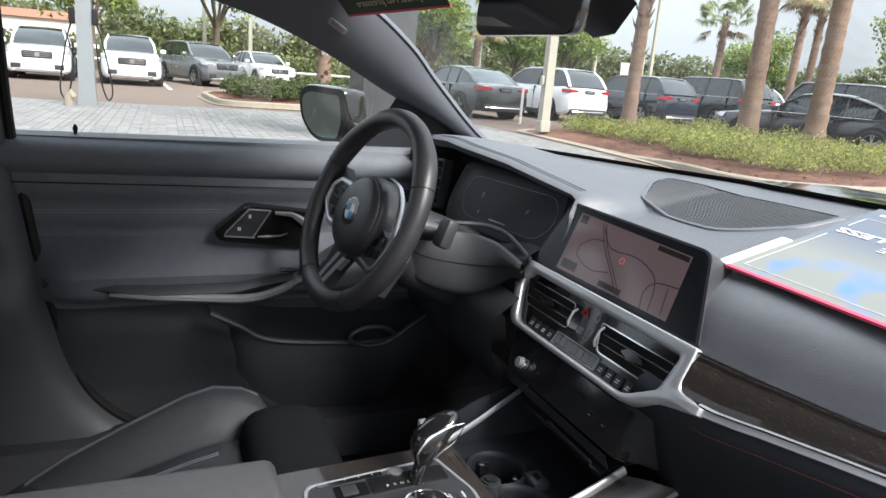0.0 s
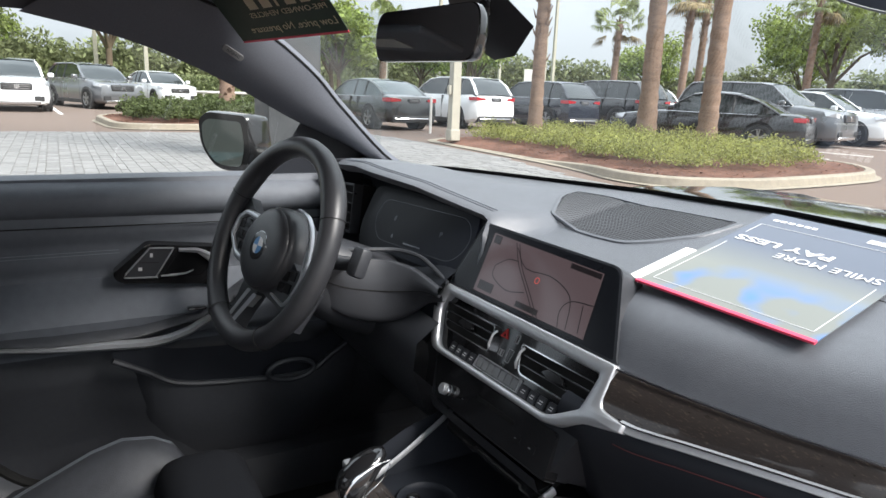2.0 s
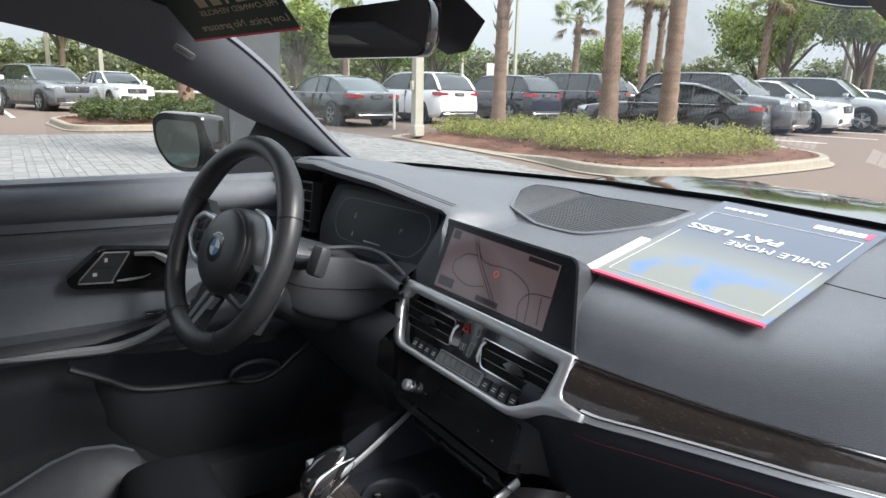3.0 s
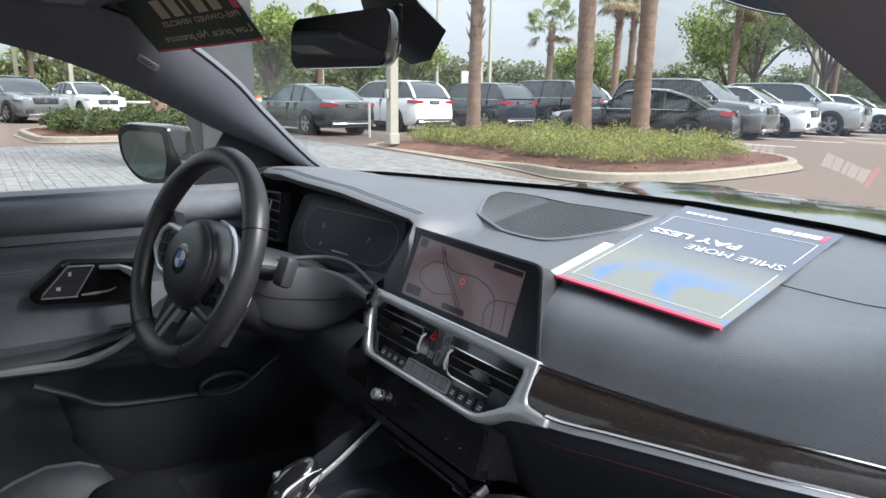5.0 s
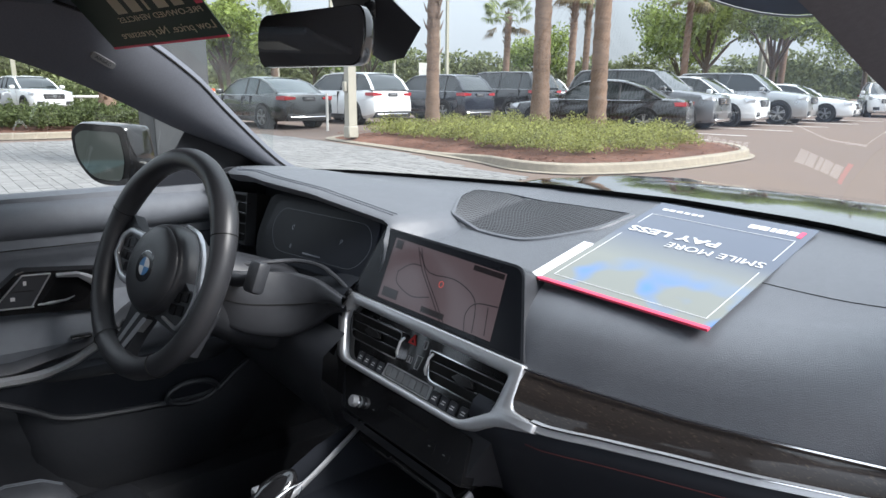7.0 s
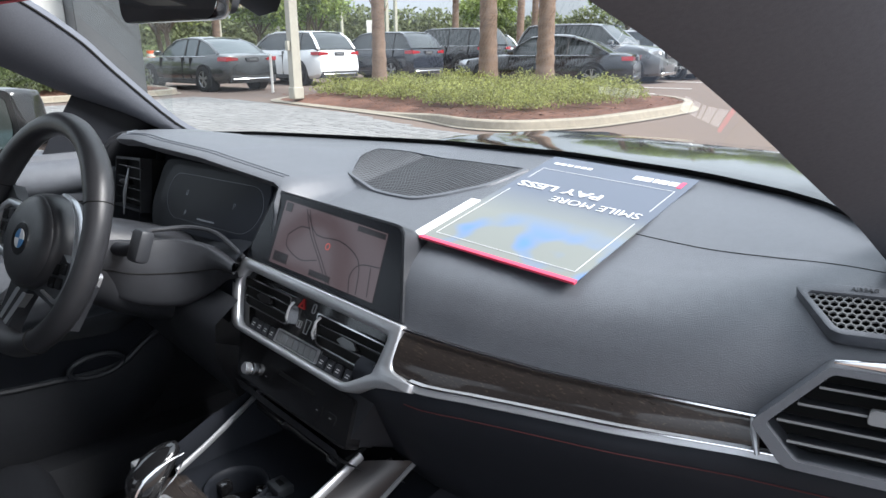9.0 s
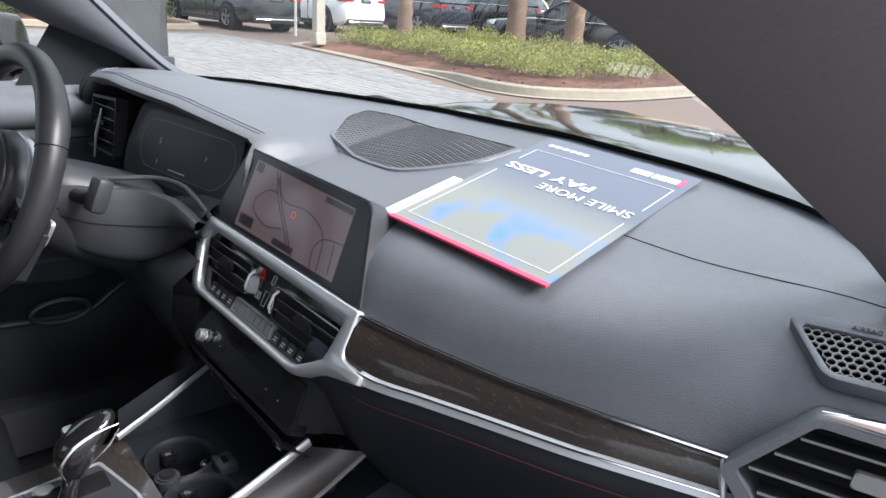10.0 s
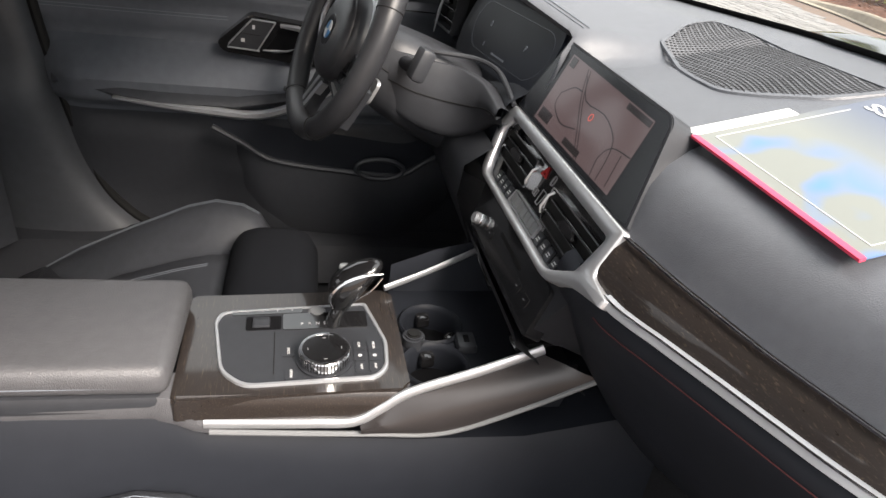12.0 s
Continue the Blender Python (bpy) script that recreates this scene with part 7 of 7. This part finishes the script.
        part("sill_trim", box(d["ra"] + 0.4, d["fa"] - 0.4, s * hw - 0.03 if s > 0 else s * hw - 0.005, s * hw + 0.005 if s > 0 else s * hw + 0.03, 0.20, 0.33, 0.01, 1), LOWER, c)
        for ax in (d["fa"], d["ra"]):
            part("wheel_arch", disc(d["r"] * 1.17, -0.26, 0.006, 26, 0.004, pose(ax, s * hw * 1.0, d["r"] + 0.01, -90 * s, 0, 0)), LOWER if d["clad"] else RUBBER, c)
    # ends
    zt = d["tz"] - 0.14
    for s in (1, -1):
        part("tail_lamp", loft([[(tail + 0.015 - e, s * hw * yy, z) for e, yy, z in ((0.0, 0.86, zt + 0.07), (0.02, 0.50, zt + 0.035), (0.02, 0.50, zt - 0.02), (0.0, 0.86, zt - 0.045))], [(tail + 0.30, s * (hw * 0.965), zt + 0.06), (tail + 0.03, s * hw * 0.54, zt + 0.035), (tail + 0.05, s * hw * 0.54, zt - 0.02), (tail + 0.28, s * hw * 0.985, zt - 0.035)]]), TAIL, c, "red rear lamp", sharp=40)
        hz = d["bz"] - 0.17
        part("headlamp", loft([[(nose - 0.035, s * hw * 0.50, hz + 0.03), (nose - 0.10, s * hw * 0.86, hz + 0.075), (nose - 0.10, s * hw * 0.86, hz - 0.04), (nose - 0.03, s * hw * 0.52, hz - 0.055)], [(nose - 0.30, s * hw * 0.60, hz + 0.09), (nose - 0.42, s * hw * 0.945, hz + 0.12), (nose - 0.34, s * hw * 0.965, hz - 0.02), (nose - 0.2, s * hw * 0.6, hz - 0.05)]]), HEADL, c, "clear headlamp", sharp=40)
        part("lower_intake", box(nose - 0.10, nose + 0.012, s * hw * 0.62 - 0.14, s * hw * 0.62 + 0.14, 0.34, 0.50, 0.02, 1), LOWER, c)
    part("rear_plate", box(tail - 0.025, tail + 0.03, -0.19, 0.19, zt - 0.06, zt + 0.05, 0.006, 1), PLATE, c, "dark plate insert")
    part("plate_bar", box(tail - 0.028, tail + 0.0, -0.11, 0.11, zt - 0.015, zt + 0.012), GREYTRIM, c)
    part("rear_bumper_trim", box(tail - 0.012, tail + 0.16, -hw * 0.80, hw * 0.80, 0.24, 0.44, 0.03, 2), LOWER, c)
    part("bumper_chrome", tube([(tail + 0.06, -hw * 0.80, 0.37), (tail - 0.02, -hw * 0.66, 0.35), (tail - 0.022, hw * 0.66, 0.35), (tail + 0.06, hw * 0.80, 0.37)], 0.018, 6), CHROME, c, "chrome bumper strip")
    gr = part("grille", box(nose - 0.08, nose + 0.018, -0.42, 0.42, d["bz"] - 0.36, d["bz"] - 0.13, 0.04, 2), LOWER, c, "dark grille with chrome bars")
    for k in range(3):
        part("grille_bar", box(nose + 0.012, nose + 0.026, -0.36, 0.36, d["bz"] - 0.31 + 0.06 * k, d["bz"] - 0.295 + 0.06 * k), CHROME, gr)
    part("badge", disc(0.075, 0, 0.02, 20, 0.004, axes((nose + 0.016, 0, d["bz"] - 0.245), (0, 1, 0), (0, 0, 1))), CHROME, gr)
    part("front_bumper_trim", box(nose - 0.14, nose + 0.004, -hw * 0.66, hw * 0.66, 0.24, 0.34, 0.02, 1), LOWER if not d["clad"] else CHROME, c)
    # wheels
    proto = car_wheel(d["r"], 0.23)
    for ax in (d["fa"], d["ra"]):
        for s in (1, -1):
            w = copy_thing(proto, pose(ax, s * (hw - 0.085), d["r"], 0, 0, 0 if s > 0 else 180))
            w.parent = c
            w.name = "wheel"
            for key in ("label", "category"):
                if key in w:
                    del w[key]
    for o in list(proto.children) + [proto]:
        bpy.data.objects.remove(o)
    return c


# the row seen from behind
hd = 188.5
parked_car("sedan", -19.45, 8.1, hd, P_DKGREY, "dark grey saloon parked tail towards the drive", glass=PALEGLASS)
parked_car("suv", -20.2, 11.5, hd, P_WHITE, "white compact off-roader parked tail outwards")
parked_car("suv", -20.1, 15.1, hd, P_NAVY, "blue-black compact off-roader parked tail outwards")
parked_car("bigsuv", -20.6, 18.8, hd, P_BLACK, "black large off-roader parked tail outwards")
parked_car("suv", -22.3, 21.6, hd, P_WHITE, "white off-roader parked further along the row")
parked_car("oldsedan", -12.2, 15.1, 205, P_BLACK, "black older saloon parked beyond the planting island")
# the row facing the lane
parked_car("bigsuv", -13.4, 18.9, 12, P_GREY, "dark grey large off-roader parked nose outwards")
parked_car("suv", -13.3, 21.7, 12, P_WHITE, "white off-roader parked nose outwards")
parked_car("bigsuv", -13.4, 24.9, 12, P_SILVER, "silver large off-roader parked nose outwards")
parked_car("sedan", -13.2, 28.6, 12, P_WHITE, "white saloon parked nose outwards")
parked_car("suv", -13.0, 37.5, -62, P_WHITE, "white off-roader parked at the far end")
# the row on the other side
parked_car("suv", -26.6, -4.4, 4, P_WHITE, "white compact off-roader facing the drive", roof=P_BLACK)
parked_car("suv", -26.5, -1.70, 4, P_WHITE, "white compact off-roader facing the drive", roof=P_BLACK)
parked_car("suv", -29.4, 0.80, 22, P_GREY, "grey compact off-roader facing the drive")
parked_car("hatch", -33.8, 3.75, 15, P_WHITE, "white crossover parked behind the small island")
for x, y, h, m, k in ((-27, -8.2, 6, P_GREY, "suv"), (-46, 30, 60, P_SILVER, "sedan"), (-20, 44, 10, P_DKGREY, "sedan"), (-24, 40, 10, P_SILVER, "sedan")):
    parked_car(k, x, y, h, m, "parked car further off in the car park")

# ---- posts, column, charger, drums ----
POLE = mat("weathered concrete post", (0.36, 0.335, 0.28), 0.85, vary=0.12, scale=15)
STEEL = mat("galvanised steel", (0.50, 0.52, 0.53), 0.45, metal=0.6, vary=0.1)


def lamp_post(x, y, h, w, mt=POLE, head=True, label="tall pale square lamp post", z=0.0):
    p = thing("lamp_post", label, "lamp post", "car park lamp posts", m=Matrix.Translation((x, y, z)))
    part("pole", loft([[(sx * w * k, sy * w * k, zz) for sx, sy in ((-0.5, -0.5), (0.5, -0.5), (0.5, 0.5), (-0.5, 0.5))] for zz, k in ((0.0, 1.0), (h, 0.7))]), mt, p)
    part("base", box(-w * 0.62, w * 0.62, -w * 0.62, w * 0.62, 0, 0.25, 0.02, 1), mt, p)
    if head:
        part("lamp_head", box(-0.3, 0.3, -0.15, 0.15, h, h + 0.12, 0.03, 1), STEEL, p)
    return p


post = lamp_post(-12.5, 7.14, 8.0, 0.20, label="pale square post at the edge of the planting island", z=0.10)
part("junction_box", box(-0.05, 0.05, -0.17, -0.10, 1.0, 1.2, 0.01, 1), POLE, post)
for x, y in ((-38, 17), (-40, 30.5), (-46, 36), (-50, 5), (-50, 2.0), (-24, 46), (-32, 62), (-44, 24), (-19, 52), (-60, 40)):
    lamp_post(x, y, 11.0, 0.26)

COLM = mat("charcoal metal cladding", (0.045, 0.047, 0.050), 0.5, vary=0.12, scale=6, spec=0.35)
col = thing("canopy_column", "charcoal clad canopy column beside the drive", "column", kind="structure")
part("cladding", box(-10.3, -9.5, 2.20, 3.02, 0.0, 6.0, 0.012, 1), COLM, col)
part("base_plate", box(-10.36, -9.44, 2.14, 3.08, 0.0, 0.14, 0.01, 1), COLM, col)
STONE = mat("pale wall panel", (0.50, 0.49, 0.47), 0.7, vary=0.08, scale=5)
wall = thing("canopy_wall", "pale panelled wall pier behind the dark column", "wall", kind="structure")
for k in range(4):
    part("panel", box(-10.25, -9.9, 1.72, 2.19, 1.30 + 1.2 * k, 2.49 + 1.2 * k, 0.01, 1), STONE, wall)

CHGREY = mat("grey charger paint", (0.20, 0.215, 0.225), 0.5, vary=0.1)
ch = thing("charging_post", "tall grey charging post with hanging cables", "charger", m=Matrix.Translation((-14.7, -2.0, 0)))
part("cabinet", loft([[(sx * 0.12 * k, sy * 0.15 * k, z) for sx, sy in ((-1, -1), (1, -1), (1, 1), (-1, 1))] for z, k in ((0.0, 1.15), (0.3, 1.0), (2.25, 0.85), (2.4, 0.7))]), CHGREY, ch, "grey metal cabinet")
for s in (-1, 1):
    part("cable", tube(spline([(0.05, s * 0.18, 1.7), (0.1, s * 0.32, 1.2), (0.12, s * 0.46, 0.35), (0.1, s * 0.36, 0.15), (0.08, s * 0.24, 0.6), (0.06, s * 0.20, 1.2)], 24), 0.016, 6), RUBBER, ch)
    part("holster", box(0.0, 0.16, s * 0.20 - 0.05, s * 0.20 + 0.05, 1.55, 1.85, 0.02, 1), RUBBER, ch)
part("guard", tube([(0.35, -0.30, 0.0), (0.35, -0.30, 0.18), (0.35, -0.26, 0.26), (0.35, -0.22, 0.18)], 0.08, 8), CONC, ch, "concrete bollard foot")

ORANGE = mat("orange plastic", (0.75, 0.11, 0.03), 0.5, vary=0.1)


def drum(x, y):
    c = thing("traffic_drum", "orange and white traffic drum", "traffic drum", "traffic drums", m=Matrix.Translation((x, y, 0)))
    for k in range(5):
        part("band", disc(0.29 - 0.012 * k, 0.04 + 0.19 * k, 0.225 + 0.19 * k, 18, 0.01), PAINTLINE if k % 2 else ORANGE, c)
    part("foot", disc(0.36, 0, 0.05, 18, 0.01), RUBBER, c)


for x, y in ((-39, 3.0), (-40, 5.4), (-45, 15.5), (-44, 18.5), (-46, 20.0), (-42, 24)):
    drum(x, y)
bol = thing("marker_post", "slim white marker post by the saloon", "post", m=Matrix.Translation((-16.2, 8.55, 0)))
part("tube", disc(0.035, 0, 1.0, 12, 0.01), PAINTLINE, bol)
sg2 = thing("road_sign", "small plain square sign on a thin post", "sign", m=Matrix.Translation((-33, 24.0, 0)))
part("post", disc(0.04, 0, 2.2, 10), STEEL, sg2)
part("plate", box(0.03, 0.06, -0.3, 0.3, 1.7, 2.6, 0.01, 1), PAINTLINE, sg2)
# rail fence on the verge
fence = thing("rail_fence", "long low pale guard rail behind the parked cars", "fence")
part("rail", tube([(-35.5, -12, 0.62), (-35.5, 6, 0.62), (-37, 14, 0.62), (-36, 24, 0.62)], 0.07, 6), PAINTLINE, fence)
for k in range(10):
    y = -11 + 3.4 * k
    part("post", box(-35.62 - 0.1 * max(0, k - 5), -35.5 - 0.1 * max(0, k - 5), y - 0.05, y + 0.05, 0, 0.6), PAINTLINE, fence)

# ---- trees and distance ----
for i, (x, y, h, s) in enumerate(((-33.4, 12.3, 5.4, 2.2), (-36.0, 21.5, 4.8, 2.2), (-42, -9.5, 7.5, 3.2), (-40, -4.0, 6.8, 2.8), (-44, 2.4, 8.5, 3.6), (-37, 13.2, 6.2, 2.2), (-39, 20, 5.6, 2.0), (-43, 26.5, 6.0, 2.4), (-25, 41, 9.5, 4.4), (-19, 38, 7.5, 3.4), (-17, 48, 8.5, 4.0), (-30, 46, 7.0, 3.2), (-13, 55, 9.0, 4.5), (-22, 58, 9.0, 4.5), (-8, 60, 9, 4.5), (-37, 38, 5.4, 2.6))):
    tree(x, y, h, s, 20 + i, 10000 if h > 7 else 6500, 0.14)
for i, (x, y, h, r) in enumerate(((-33.9, 15.0, 4.2, 0.2), (-27, 31.5, 6.8, 0.2), (-24.5, 27.5, 6.6, 0.2), (-29.0, 27.0, 5.2, 0.2), (-22, 34, 6.5, 0.2), (-20, 41, 6.0, 0.2), (-45, 11.5, 5.8, 0.2))):
    palm(x, y, h, r, (0.01, 0.015), 50 + i, 0.4, label="cabbage palm at the back of the car park")
palm(-33.0, 6.6, 5.5, 0.33, (0.0, 0.0), 77, 0.95, label="thick date palm with a dark patterned trunk")


def woods(name, pts, h, seed, n, size, label):
    """A belt of trees or hedge: a bumpy core with leaves all over it."""
    g = random.Random(seed)
    path = spline([(*p, 0) for p in pts], 160)

    def top(p):
        return h * (0.72 + 0.26 * noise.noise((p.x * 0.09, p.y * 0.09, seed)) + 0.22 * noise.noise((p.x * 0.33, p.y * 0.33, seed + 3)))
    holder = thing(name, label, "trees", kind="stuff")
    d = h * 0.22
    rows = [[p + Vector((0, 0, -0.1)), p + Vector((0, 0, top(p) * 0.5)), p + Vector((-d, -d * 0.2, top(p) * 0.86)), p + Vector((-2.5 * d, 0, top(p) * 0.7))] for p in path]
    part("foliage_mass", loft(rows, ring_closed=False), FARLEAF, holder, sharp=60)
    V, F = [], []
    for _ in range(n):
        p = g.choice(path) + Vector((g.uniform(-1.5, 1.5), g.uniform(-1.5, 1.5), 0)) * min(1, h / 5)
        z = top(p) * g.random() ** 0.75 * 1.06
        leaf_quad(V, F, p + Vector((g.uniform(-0.10, 0.14) * h, g.uniform(-0.05, 0.05) * h, z)), size * g.uniform(0.6, 1.4), g, 0.3)
    leaf_mesh("foliage", V, F, FARLEAF, holder)


woods("far_wood", [(-120, -90), (-115, -30), (-112, 20), (-100, 60), (-75, 100), (-30, 125), (30, 130)], 8.6, 9, 42000, 0.42, "uneven belt of far mixed trees")
woods("near_hedge", [(-47, -40), (-46, -6), (-45, 12)], 2.0, 11, 12000, 0.12, "clipped hedge behind the parked cars")
woods("back_hedge", [(-52, 14), (-46, 34), (-38, 48), (-24, 60)], 1.6, 12, 10000, 0.14, "low hedge at the back of the car park")

WALLW = mat("cream render", (0.62, 0.58, 0.52), 0.85, vary=0.06, scale=3)
ROOFR = mat("terracotta roof", (0.30, 0.13, 0.08), 0.85, vary=0.2, scale=10)


def building(x, y, w, dpt, h, rot, label, roofh=1.2, mtl=None):
    b = thing("building", label, "building", m=pose(x, y, 0, 0, 0, rot))
    part("wall", box(-w / 2, w / 2, -dpt / 2, dpt / 2, 0, h), mtl or WALLW, b)
    part("roof", loft([[(-w / 2 - 0.5, -dpt / 2 - 0.5, h), (w / 2 + 0.5, -dpt / 2 - 0.5, h), (w / 2 + 0.5, dpt / 2 + 0.5, h), (-w / 2 - 0.5, dpt / 2 + 0.5, h)], [(-w / 2 + 2, -0.5, h + roofh), (w / 2 - 2, -0.5, h + roofh), (w / 2 - 2, 0.5, h + roofh), (-w / 2 + 2, 0.5, h + roofh)]]), ROOFR, b)
    n = int(w / 3)
    for k in range(n):
        xx = -w / 2 + (k + 0.5) * w / n
        win = part("window", box(xx - 0.9, xx + 0.9, -dpt / 2 - 0.06, -dpt / 2 + 0.1, 1.0, 2.6), PAINTLINE, b)
        part("pane", box(xx - 0.8, xx + 0.8, -dpt / 2 - 0.09, -dpt / 2 - 0.055, 1.1, 2.5), CARGLASS, win)


building(-112, -22, 26, 12, 4.2, 90, "low cream building with a terracotta roof")
building(-128, 60, 22, 12, 4.6, 60, "low cream building across the road")

# single pavers in front, each its own piece
for cxp, cyp, h, l, w in near:
    o = new("paver", proto[2 if l > 0.3 else 1])
    o.parent = pave
    o.matrix_basis = Matrix.LocRotScale((cxp, cyp, h - 0.03 + 0.0), Euler((0, 0, radians(90))), ((w - 0.012) / 0.21, (l - 0.012) / (0.32 if l > 0.3 else 0.21), 1))
